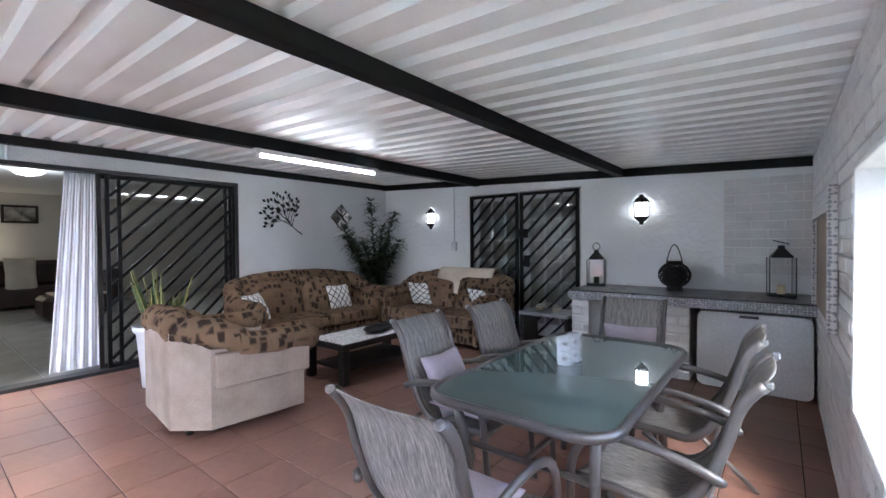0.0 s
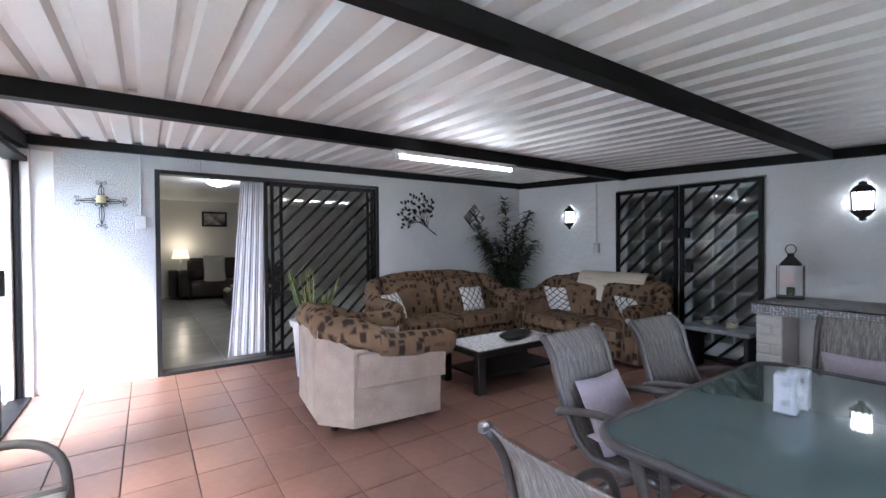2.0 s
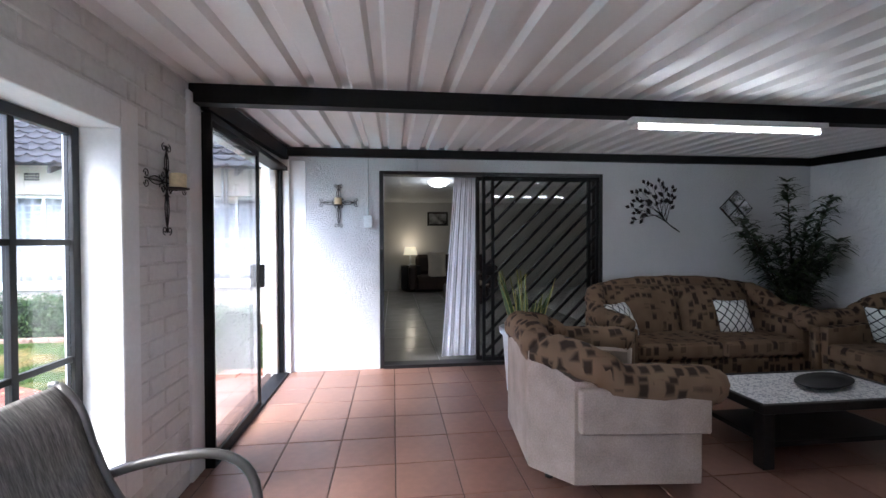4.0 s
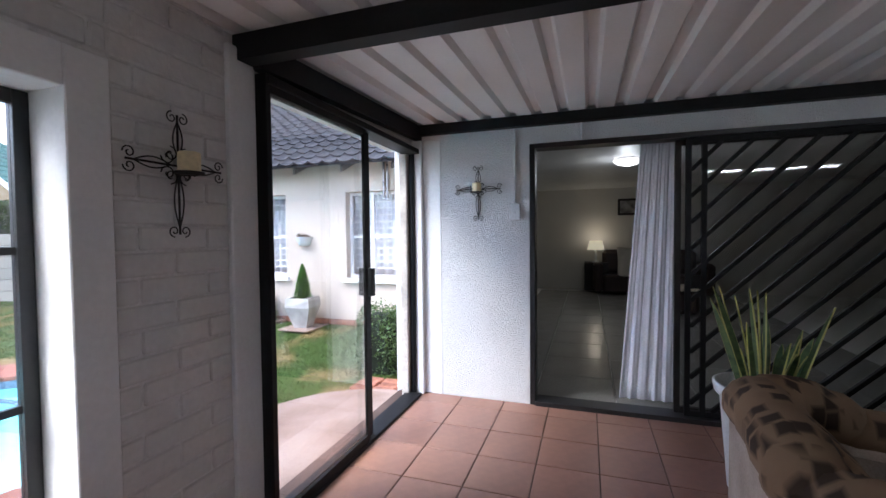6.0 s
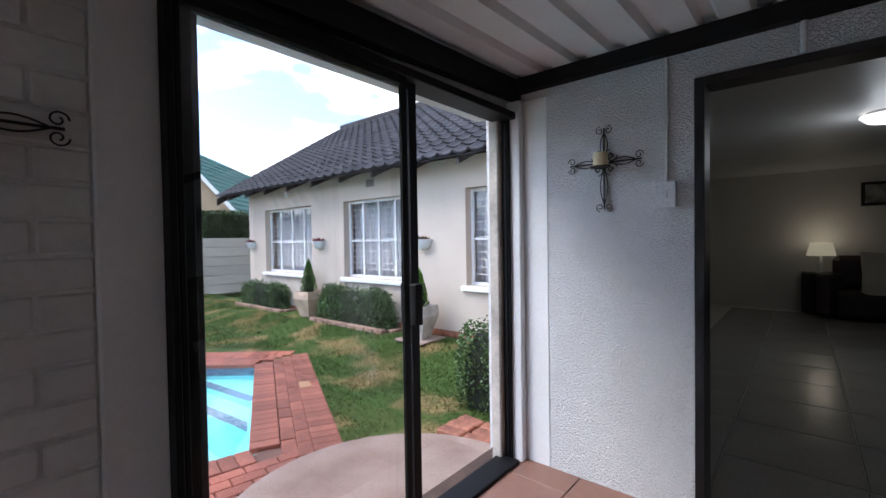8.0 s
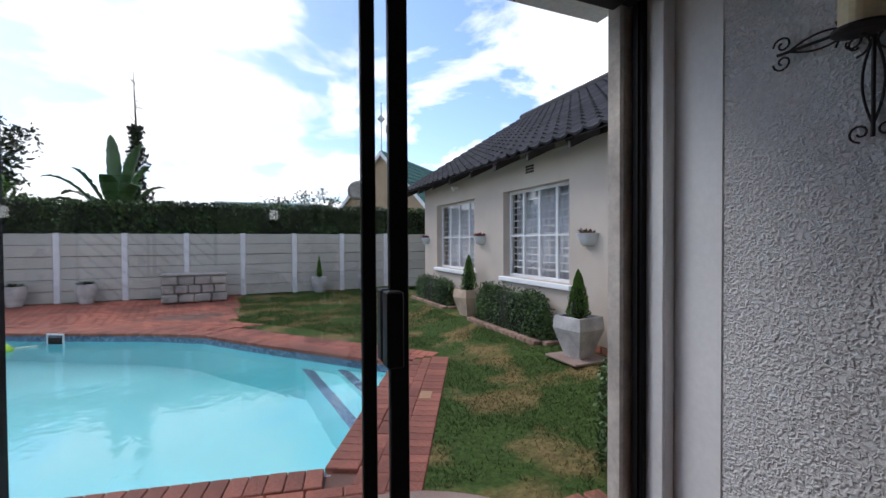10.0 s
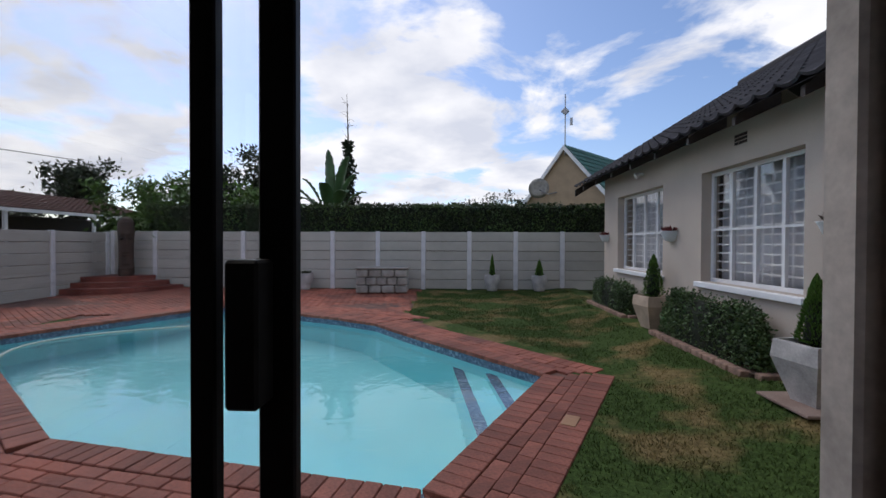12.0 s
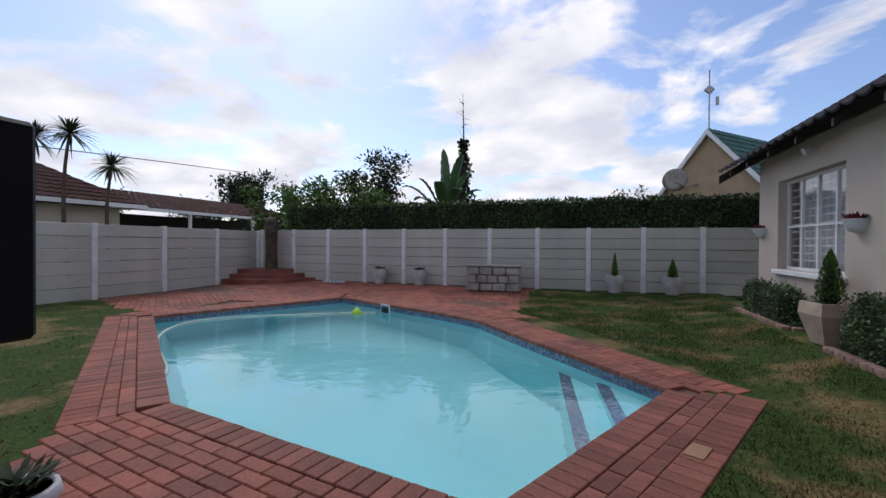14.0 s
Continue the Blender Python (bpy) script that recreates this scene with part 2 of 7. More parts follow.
# ---- geometry helpers ----
class Shape:
    """Collects vertices and faces of one mesh."""
    def __init__(self):
        self.v, self.f = [], []

    def put(self, v, f, m=None):
        k = len(self.v)
        self.v += [tuple(m @ Vector(p)) for p in v] if m is not None else [tuple(p) for p in v]
        self.f += [tuple(i + k for i in q) for q in f]
        return self

    def box(self, x0, y0, z0, x1, y1, z1, m=None, bev=0.0):
        if bev <= 0:
            v = [(x, y, z) for z in (z0, z1) for y in (y0, y1) for x in (x0, x1)]
            f = [(0, 2, 3, 1), (4, 5, 7, 6), (0, 1, 5, 4), (2, 6, 7, 3), (0, 4, 6, 2), (1, 3, 7, 5)]
            return self.put(v, f, m)
        lo, hi = (min(x0, x1), min(y0, y1), min(z0, z1)), (max(x0, x1), max(y0, y1), max(z0, z1))
        b = min(bev, min(h - l for l, h in zip(lo, hi)) * 0.45)
        v, ids = [], {}
        for cx in (0, 1):
            for cy in (0, 1):
                for cz in (0, 1):
                    c = (cx, cy, cz)
                    for ax in range(3):
                        q = []
                        for k in range(3):
                            e = hi[k] if c[k] else lo[k]
                            q.append(e if k == ax else (e - b if c[k] else e + b))
                        ids[c, ax] = len(v); v.append(tuple(q))
        f = []
        for ax in range(3):
            o = [k for k in range(3) if k != ax]
            for s in (0, 1):
                q = []
                for a, bb in ((0, 0), (1, 0), (1, 1), (0, 1)):
                    c = [0, 0, 0]; c[ax], c[o[0]], c[o[1]] = s, a, bb
                    q.append(ids[tuple(c), ax])
                flip = (s == 0) != (ax == 1)
                f.append(tuple(reversed(q)) if flip else tuple(q))
            for a in (0, 1):
                for bb in (0, 1):
                    c0, c1 = [0, 0, 0], [0, 0, 0]
                    c0[ax], c1[ax] = 0, 1
                    for c in (c0, c1):
                        c[o[0]], c[o[1]] = a, bb
                    c0, c1 = tuple(c0), tuple(c1)
                    q = (ids[c0, o[0]], ids[c1, o[0]], ids[c1, o[1]], ids[c0, o[1]])
                    f.append(q if (a == bb) != (ax == 1) else tuple(reversed(q)))
        for cx in (0, 1):
            for cy in (0, 1):
                for cz in (0, 1):
                    c = (cx, cy, cz)
                    q = (ids[c, 0], ids[c, 1], ids[c, 2])
                    f.append(q if (cx + cy + cz) % 2 else tuple(reversed(q)))
        return self.put(v, f, m)

    def tube(self, pts, r, n=8, closed=False, ry=None, cap=True):
        """Sweeps a round (or r x ry elliptic, n=4: square) section along points; r may be a list."""
        pts = [Vector(p) for p in pts]
        k = len(pts)
        rs = r if isinstance(r, (list, tuple)) else [r] * k
        base = len(self.v)
        side = None
        for i, p in enumerate(pts):
            a = pts[i - 1] if (i or closed) else p
            b = pts[(i + 1) % k] if (i < k - 1 or closed) else p
            d = (b - a).normalized()
            if side is None:
                side = d.cross(Vector((0, 0, 1)))
                if side.length < 0.05:
                    side = Vector((1, 0, 0))
            side = (side - d * side.dot(d)).normalized()
            upv = side.cross(d)
            for j in range(n):
                t = 2 * math.pi * (j + 0.5) / n
                self.v.append(tuple(p + side * (rs[i] * math.cos(t)) + upv * ((ry / r * rs[i] if ry and not isinstance(r, (list, tuple)) else (ry or rs[i])) * math.sin(t))))
        for i in range(k if closed else k - 1):
            for j in range(n):
                a, b = base + i * n + j, base + i * n + (j + 1) % n
                c, d = base + ((i + 1) % k) * n + (j + 1) % n, base + ((i + 1) % k) * n + j
                self.f.append((a, b, c, d))
        if cap and not closed:
            self.f.append(tuple(base + j for j in reversed(range(n))))
            self.f.append(tuple(base + (k - 1) * n + j for j in range(n)))
        return self

    def lathe(self, prof, n=20, c=(0, 0, 0), m=None, square=0.0):
        """Turns (radius, height) pairs about z; square: 0 round, 1 squarish."""
        v, f = [], []
        for r, z in prof:
            for j in range(n):
                t = 2 * math.pi * (j + 0.5) / n
                q = 1.0
                if square:
                    q = 1 / max(abs(math.cos(t)), abs(math.sin(t)))
                    q = 1 + (q - 1) * square
                v.append((c[0] + r * q * math.cos(t), c[1] + r * q * math.sin(t), c[2] + z))
        for i in range(len(prof) - 1):
            for j in range(n):
                f.append((i * n + j, i * n + (j + 1) % n, (i + 1) * n + (j + 1) % n, (i + 1) * n + j))
        f.append(tuple(reversed(range(n))))
        f.append(tuple((len(prof) - 1) * n + j for j in range(n)))
        return self.put(v, f, m)

    def sheet(self, fn, nu, nv, thick=0.0, closed=False):
        """A surface fn(u, v), u and v from 0 to 1; with thickness along its normals."""
        g = [[Vector(fn(i / nu, j / nv)) for j in range(nv + 1)] for i in range(nu + 1)]
        v = [p for row in g for p in row]
        w = nv + 1
        f = [(i * w + j, (i + 1) * w + j, (i + 1) * w + j + 1, i * w + j + 1) for i in range(nu) for j in range(nv)]
        if thick:
            nrm = []
            for i in range(nu + 1):
                for j in range(nv + 1):
                    du = g[min(i + 1, nu)][j] - g[max(i - 1, 0)][j]
                    dv = g[i][min(j + 1, nv)] - g[i][max(j - 1, 0)]
                    nrm.append(du.cross(dv).normalized())
            k = len(v)
            v = v + [p - q * thick for p, q in zip(v, nrm)]
            f += [tuple(k + a for a in reversed(q)) for q in f[:nu * nv]]
            ring = [i * w for i in range(nu + 1)] + [nu * w + j for j in range(1, nv + 1)] + [i * w + nv for i in range(nu - 1, -1, -1)] + [j for j in range(nv - 1, 0, -1)]
            for a, b in zip(ring, ring[1:] + ring[:1]):
                f.append((b, a, k + a, k + b))
        return self.put(v, f)

    def mesh(self, name, mat, smooth=False):
        me = bpy.data.meshes.new(name)
        me.from_pydata(self.v, [], self.f)
        me.materials.append(mat)
        if smooth:
            me.polygons.foreach_set("use_smooth", [True] * len(me.polygons))
        me.update()
        return me


def part(name, shape, mat, parent=None, label="", smooth=False, m=None):
    ob = new(name, shape.mesh(name, mat, smooth) if isinstance(shape, Shape) else shape)
    if parent is not None:
        ob.parent = parent
    if m is not None:
        ob.matrix_basis = m
    if label:
        tagged(ob, label)
    return ob


def thing(name, label, category, group="", m=None, kind=""):
    ob = new(name)
    ob.empty_display_size = 0.1
    if m is not None:
        ob.matrix_basis = m
    return tagged(ob, label, category, group, kind)


def solid(name, shape, mat, label, category, group="", kind="", smooth=False, m=None):
    """A thing of one mesh."""
    return tagged(part(name, shape, mat, None, "", smooth, m), label, category, group, kind)


def structure(name, shape, mat, label, category, smooth=False):
    return solid(name, shape, mat, label, category, kind="structure", smooth=smooth)


def leaves(sh, pts, size, rng, aspect=0.5, droop=0.0):
    """Small two-triangle leaves at points, turned at random."""
    for p in pts:
        d = Vector((rng.uniform(-1, 1), rng.uniform(-1, 1), rng.uniform(-0.6, 1) - droop)).normalized()
        e = d.cross(Vector((rng.uniform(-1, 1), rng.uniform(-1, 1), rng.uniform(-1, 1)))).normalized()
        s = size * rng.uniform(0.6, 1.3)
        p = Vector(p)
        k = len(sh.v)
        sh.v += [tuple(p), tuple(p + d * s * 0.5 + e * s * aspect * 0.5), tuple(p + d * s), tuple(p + d * s * 0.5 - e * s * aspect * 0.5)]
        sh.f.append((k, k + 1, k + 2, k + 3))
    return sh


WX, EX, NY, SY = -5.81, -0.075, 6.35, 0.235   # inner faces of the room's four walls
G = -0.16                                   # level of garden and pool surround


def gz(x, y):
    """Height of the ground: it rises a little towards the house wing and the far garden wall."""
    return G + max(0.16 * min(1, max(0, -6.8 - x)), 0.1 * min(1, max(0, (-8.3 - y) / 2.2)))



def roof_z(x):
    """Underside of the roof sheets: they fall towards the east."""
    return 2.33 - 0.039 * (x - WX)


# ---- walls, floor and ceiling of the patio room ----
w = Shape()
w.box(WX - 0.16, SY - 0.2, G, WX, 1.22, 2.6).box(WX - 0.16, 3.72, G, WX, NY + 0.2, 2.6).box(WX - 0.16, 1.22, 2.11, WX, 3.72, 2.6)
structure("wall_west", w, M["roughcast"], "white rough-cast plastered wall with a sliding door", "wall")
w = Shape()
w.box(WX, NY, G, -3.995, NY + 0.2, 2.6).box(-2.295, NY, G, EX + 0.2, NY + 0.2, 2.6).box(-3.995, NY, 2.02, -2.295, NY + 0.2, 2.6)
structure("wall_north", w, M["plaster"], "white plastered wall with wall lanterns and a gated door", "wall")

floor = structure("floor", Shape().box(WX - 0.14, SY - 0.18, -0.16, EX + 0.1, NY + 0.1, -0.006), M["grout"], "dark grouted bed of a terracotta tile floor", "floor")

# corrugated roof sheets, ribs along x
c = Shape()
pitch, prof = 0.2, [(0, 0), (0.112, 0), (0.132, 0.034), (0.18, 0.034)]
ys = []
y = SY - 0.3
while y < NY + 0.3:
    ys += [(y + a, b) for a, b in prof]
    y += pitch
xs = [WX - 0.15, EX + 0.5]
vv = [(x, yy, roof_z(x) + b) for x in xs for yy, b in ys]
k = len(ys)
c.put(vv, [(i, i + 1, k + i + 1, k + i) for i in range(k - 1)])
vv2 = [(x, yy, roof_z(x) + b + 0.006) for x in xs for yy, b in ys]
c.put(vv2, [(i, k + i, k + i + 1, i + 1) for i in range(k - 1)])
structure("ceiling", c, M["sheet"], "white painted corrugated roof sheets with ribs", "ceiling")


def beam(name, pts, wdt, hgt):
    """A steel channel under the sheets from one point to the other."""
    (x0, y0), (x1, y1) = pts
    d = Vector((x1 - x0, y1 - y0, 0)).normalized()
    n = Vector((-d.y, d.x, 0)) * wdt / 2
    v = []
    for x, y in pts:
        for s in (-1, 1):
            for h in (hgt, 0.002):
                v.append((x + s * n.x, y + s * n.y, roof_z(x) - h))
    sh = Shape().put(v, [(0, 1, 3, 2), (4, 6, 7, 5), (0, 2, 6, 4), (1, 5, 7, 3), (0, 4, 5, 1), (2, 3, 7, 6)])
    return structure(name, sh, M["beam_paint"], "black painted steel roof beam", "beam")


beam("beam_1", ((-1.81, SY + 0.02), (-1.81, NY - 0.061)), 0.085, 0.09)
beam("beam_2", ((-3.83, SY - 0.02), (-3.83, NY - 0.061)), 0.085, 0.11)
beam("beam_3", ((WX + 0.03, SY + 0.061), (WX + 0.03, NY - 0.061)), 0.06, 0.085)
beam("beam_4", ((WX, NY - 0.03), (EX - 0.005, NY - 0.03)), 0.06, 0.09)
beam("beam_5", ((WX, SY + 0.03), (-3.88, SY + 0.03)), 0.06, 0.12)

# ---- south wall with sliding door and window; east wall with window ----
S_DOOR = (-5.755, -3.89)     # clear opening of the sliding door
S_WIN = (-3.15, -0.65, 0.40, 1.83)
E_WIN = (0.8, 3.56, 0.59, 1.63)
w = Shape()
yb = SY - 0.22
w.box(S_DOOR[1], yb, G, S_WIN[0], SY - 0.012, 2.6).box(S_WIN[1], yb, G, EX + 0.2, SY - 0.012, 2.6)
w.box(S_WIN[0], yb, G, S_WIN[1], SY - 0.012, S_WIN[2]).box(S_WIN[0], yb, S_WIN[3], S_WIN[1], SY - 0.012, 2.6)
w.box(S_DOOR[0], yb, 2.12, S_DOOR[1], SY - 0.012, 2.6)
wall_south = structure("wall_south", w, M["mortar"], "white painted brick wall with a window and a sliding door", "wall")
w = Shape()
x1 = EX + 0.22
w.box(EX + 0.012, SY, G, x1, E_WIN[0], 2.6).box(EX + 0.012, E_WIN[1], G, x1, NY + 0.2, 2.6)
w.box(EX + 0.012, E_WIN[0], G, x1, E_WIN[1], E_WIN[2]).box(EX + 0.012, E_WIN[0], E_WIN[3], x1, E_WIN[1], 2.6)
wall_east = structure("wall_east", w, M["mortar"], "white painted brick wall with a window", "wall")
# plaster bands round the openings
t = Shape()
for x0, x1, z0, z1 in ((S_WIN[0] - 0.12, S_WIN[0] + 0.005, 0.25, 1.95), (S_WIN[1] - 0.005, S_WIN[1] + 0.12, 0.25, 1.95), (S_WIN[0] + 0.005, S_WIN[1] - 0.005, S_WIN[3] - 0.005, 1.95), (S_WIN[0] + 0.005, S_WIN[1] - 0.005, 0.25, S_WIN[2] + 0.005)):
    t.box(x0, yb - 0.004, z0, x1, SY + 0.006, z1, bev=0.004)
for y0, y1, z0, z1 in ((E_WIN[0] - 0.02, E_WIN[0] + 0.005, E_WIN[2] - 0.02, E_WIN[3] + 0.02), (E_WIN[1] - 0.005, E_WIN[1] + 0.02, E_WIN[2] - 0.02, E_WIN[3] + 0.02), (E_WIN[0] + 0.005, E_WIN[1] - 0.005, E_WIN[3] - 0.005, E_WIN[3] + 0.02), (E_WIN[0] + 0.005, E_WIN[1] - 0.005, E_WIN[2] - 0.02, E_WIN[2] + 0.005)):
    t.box(EX + 0.004, y0, z0, EX + 0.224, y1, z1, bev=0.004)
t.box(-3.894, yb - 0.004, 0, -3.74, SY + 0.012, 2.2, bev=0.006)
t.box(-5.808, 0.2, G, -5.757, SY + 0.075, 2.2, bev=0.006)
t.box(WX - 0.02, SY + 0.073, 0, WX + 0.004, 0.465, 2.2, bev=0.002)
structure("trim", t, M["white_paint"], "smooth white plaster bands round window and door", "trim")
structure("column", Shape().box(-5.88, 0.128, G, -5.69, 0.198, 2.3, bev=0.008), surf("bare_plaster_post", (0.5, 0.45, 0.4), 0.85, var=0.2, vscale=8), "unpainted plaster door post outside", "post")

# ---- glazed sliding door in the south wall ----
sd = thing("sliding_door", "bronze aluminium framed glass sliding door, half open", "sliding door", kind="structure")
f = Shape()
f.box(S_DOOR[0], 0.2, 0, S_DOOR[0] + 0.022, 0.245, 2.12, bev=0.003).box(S_DOOR[0] + 0.022, 0.212, 0, S_DOOR[0] + 0.03, 0.232, 2.12)
f.box(S_DOOR[1] - 0.02, SY - 0.075, 0, S_DOOR[1], SY + 0.068, 2.12, bev=0.003)
for z0, z1 in ((2.08, 2.12), (-0.012, 0.022)):
    f.box(S_DOOR[0] + 0.03, 0.2, z0, -5.688, SY + 0.068, z1).box(-5.688, SY - 0.075, z0, S_DOOR[1] - 0.02, SY + 0.068, z1, bev=0.003)
part("frame", f, M["gate_black"], sd)
for nm, x0, x1, yy in (("fixed_leaf", -4.817, -3.912, SY + 0.05), ("sliding_leaf", -4.908, -3.93, SY + 0.02)):
    st, wd = (0.018, 0.034) if nm == "fixed_leaf" else (0.038, 0.05)
    lf = part(nm, Shape().box(x0, yy - 0.011, 0.024, x0 + wd, yy + 0.011, 2.078, bev=0.003).box(x1 - st, yy - 0.011, 0.024, x1, yy + 0.011, 2.078, bev=0.003)
              .box(x0 + wd, yy - 0.011, 0.024, x1 - st, yy + 0.011, 0.07).box(x0 + wd, yy - 0.011, 2.04, x1 - st, yy + 0.011, 2.078), M["gate_black"], sd)
    pane = part("pane", Shape().box(x0 + wd, yy - 0.002, 0.07, x1 - st, yy + 0.002, 2.04), M["glass"], lf)
    pane.visible_shadow = False
part("outer_post", Shape().box(-4.048, 0.055, -0.02, -4.008, 0.095, 2.119, bev=0.003), M["gate_black"], sd, "black steel post on the outer track")
part("lock", Shape().box(-4.88, SY - 0.03, 0.985, -4.84, SY + 0.0085, 1.17, bev=0.004).box(-4.88, SY + 0.0315, 0.985, -4.838, SY + 0.08, 1.17, bev=0.004), M["gate_black"], sd, "black door lock case")


# ---- steel windows of the room ----
def steel_window(name, along, plane, a0, a1, z0, z1, cols, rows, label):
    """A black steel window in a wall; along: 'x' or 'y'."""
    wdw = thing(name, label, "window", kind="structure")
    sx = (lambda a, p, z: (a, p, z)) if along == "x" else (lambda a, p, z: (p, a, z))

    def bar(a, b, zz0, zz1, d=0.018):
        p, q = sx(a, plane - d, zz0), sx(b, plane + d, zz1)
        return Shape().box(*p, *q, bev=0.002)
    fr = Shape()
    for a, b, c, d in ((a0, a0 + 0.04, z0, z1), (a1 - 0.04, a1, z0, z1), (a0 + 0.04, a1 - 0.04, z0, z0 + 0.04), (a0 + 0.04, a1 - 0.04, z1 - 0.04, z1)):
        s = bar(a, b, c, d); fr.put(s.v, s.f)
    part("window_frame", fr, M["black_steel"], wdw)
    for i in range(1, cols):
        a = a0 + (a1 - a0) * i / cols
        part("mullion", bar(a - 0.014, a + 0.014, z0 + 0.04, z1 - 0.04, 0.014), M["black_steel"], wdw)
    for i in range(1, rows):
        z = z0 + (z1 - z0) * i / rows
        part("glazing_bar", bar(a0 + 0.04, a1 - 0.04, z - 0.012, z + 0.012, 0.011), M["black_steel"], wdw)
    p, q = sx(a0 + 0.04, plane - 0.002, z0 + 0.04), sx(a1 - 0.04, plane + 0.002, z1 - 0.04)
    pn = part("pane", Shape().box(*p, *q), M["glass"], wdw)
    pn.visible_shadow = False


steel_window("window_1", "x", SY - 0.17, S_WIN[0] + 0.007, S_WIN[1] - 0.007, S_WIN[2] + 0.007, S_WIN[3] - 0.007, 8, 3, "black steel window with small panes")
steel_window("window_2", "y", EX + 0.17, E_WIN[0] + 0.007, E_WIN[1] - 0.007, E_WIN[2] + 0.007, E_WIN[3] - 0.007, 6, 4, "black steel window with burglar bars")

# ---- garden: ground, pool, paving ----
from itertools import product
POOL = [(-4.935, -1.485), (-2.3, -1.99), (1.58, -4.83), (0.0, -8.2), (-2.95, -6.82), (-3.72, -6.33), (-4.36, -5.54), (-6.034, -3.645)]   # inner edge of the coping


def inset(poly, d):
    """Moves each side of a polygon outwards by d."""
    n = len(poly)
    area = sum(poly[i][0] * poly[(i + 1) % n][1] - poly[(i + 1) % n][0] * poly[i][1] for i in range(n))
    sgn = 1 if area > 0 else -1
    out = []
    for i in range(n):
        p, a, b = Vector(poly[i]), Vector(poly[i - 1]), Vector(poly[(i + 1) % n])
        d1, d2 = (p - a).normalized(), (b - p).normalized()
        n1, n2 = Vector((d1.y, -d1.x)) * sgn, Vector((d2.y, -d2.x)) * sgn
        m = (n1 + n2).normalized()
        out.append(tuple(p + m * (d / max(0.4, m.dot(n1)))))
    return out


def inside(poly, x, y):
    r = False
    n = len(poly)
    for i in range(n):
        (xa, ya), (xb, yb2) = poly[i], poly[(i + 1) % n]
        if (ya > y) != (yb2 > y) and x < (xb - xa) * (y - ya) / (yb2 - ya) + xa:
            r = not r
    return r


TERRACE = [(-4.14, -7.49), (-4.1, -10.92), (4.76, -10.92), (4.76, -6.0), (3.25, -5.34), (0.24, -2.99), (-1.1, -2.0), (-1.89, -1.54), (-2.08, -1.18), (-2.7, -0.55), (-4.6, -0.3), (-4.95, -0.55), (-5.35, -1.2), (-5.92, -1.99), (-6.41, -2.96), (-6.7, -3.6), (-6.67, -4.01), (-6.27, -4.62), (-5.3, -6.1)]
# the ground is one sheet to the horizon, fine near the house, left open under pool and paving
gs = Shape()
core, under, near_ring = inset(POOL, 0.3), inset(TERRACE, -0.25), inset(POOL, 0.3)
X0, Y0, CELL, NX, NYC = -8.3, -11.3, 0.2, 69, 59
for i in range(NX):
    for j in range(NYC):
        xa, ya0 = X0 + i * CELL, Y0 + j * CELL
        if inside(core, xa + CELL / 2, ya0 + CELL / 2):
            continue
        q4 = [(xa, ya0), (xa + CELL, ya0), (xa + CELL, ya0 + CELL), (xa, ya0 + CELL)]
        cx, cy = xa + CELL / 2, ya0 + CELL / 2
        low = 0.045 if inside(under, cx, cy) and (inside(near_ring, cx, cy) or cy < -6.6 or (cy > -1.7 and cx < -2.15)) else 0.012
        gs.put([(x, y, gz(x, y) - low) for x, y in q4], [(0, 1, 2, 3)])
X1, Y1, R = X0 + NX * CELL, Y0 + NYC * CELL, 400
for a, b, c2, d in ((-R, -R, R, Y0), (-R, Y1, R, R), (-R, Y0, X0, Y1), (X1, Y0, R, Y1)):
    gs.put([(a, b, G - 0.012), (c2, b, G - 0.012), (c2, d, G - 0.012), (a, d, G - 0.012)], [(0, 1, 2, 3)])
structure("ground", gs, M["grass"], "lawn with dry brown patches", "ground")

# pool basin
n = len(POOL)
bz = G - 1.35
sh = Shape()
top = [(x, y, G - 0.16) for x, y in POOL]
bot = [(x, y, bz) for x, y in inset(POOL, -0.25)]
sh.put(top + bot, [(i, (i + 1) % n, n + (i + 1) % n, n + i) for i in range(n)] + [tuple(n + i for i in range(n))])
pool = structure("pool", sh, M["pool"], "swimming pool with pale blue plaster basin", "pool")
band_m = surf("blue_mosaic_tile", (0.16, 0.21, 0.29), 0.25, var=0.3, vscale=25, gvar=0.35, gscale=70, bump=0.2, bscale=70, tint=(0.06, 0.09, 0.15), spec=0.6)
sh = Shape()
v = [(x, y, z) for z in (G - 0.02, G - 0.19) for x, y in inset(POOL, -0.004)]
sh.put(v, [(i, (i + 1) % n, n + (i + 1) % n, n + i) for i in range(n)])
part("tile_band", sh, band_m, pool, "blue mosaic tile band along the waterline")
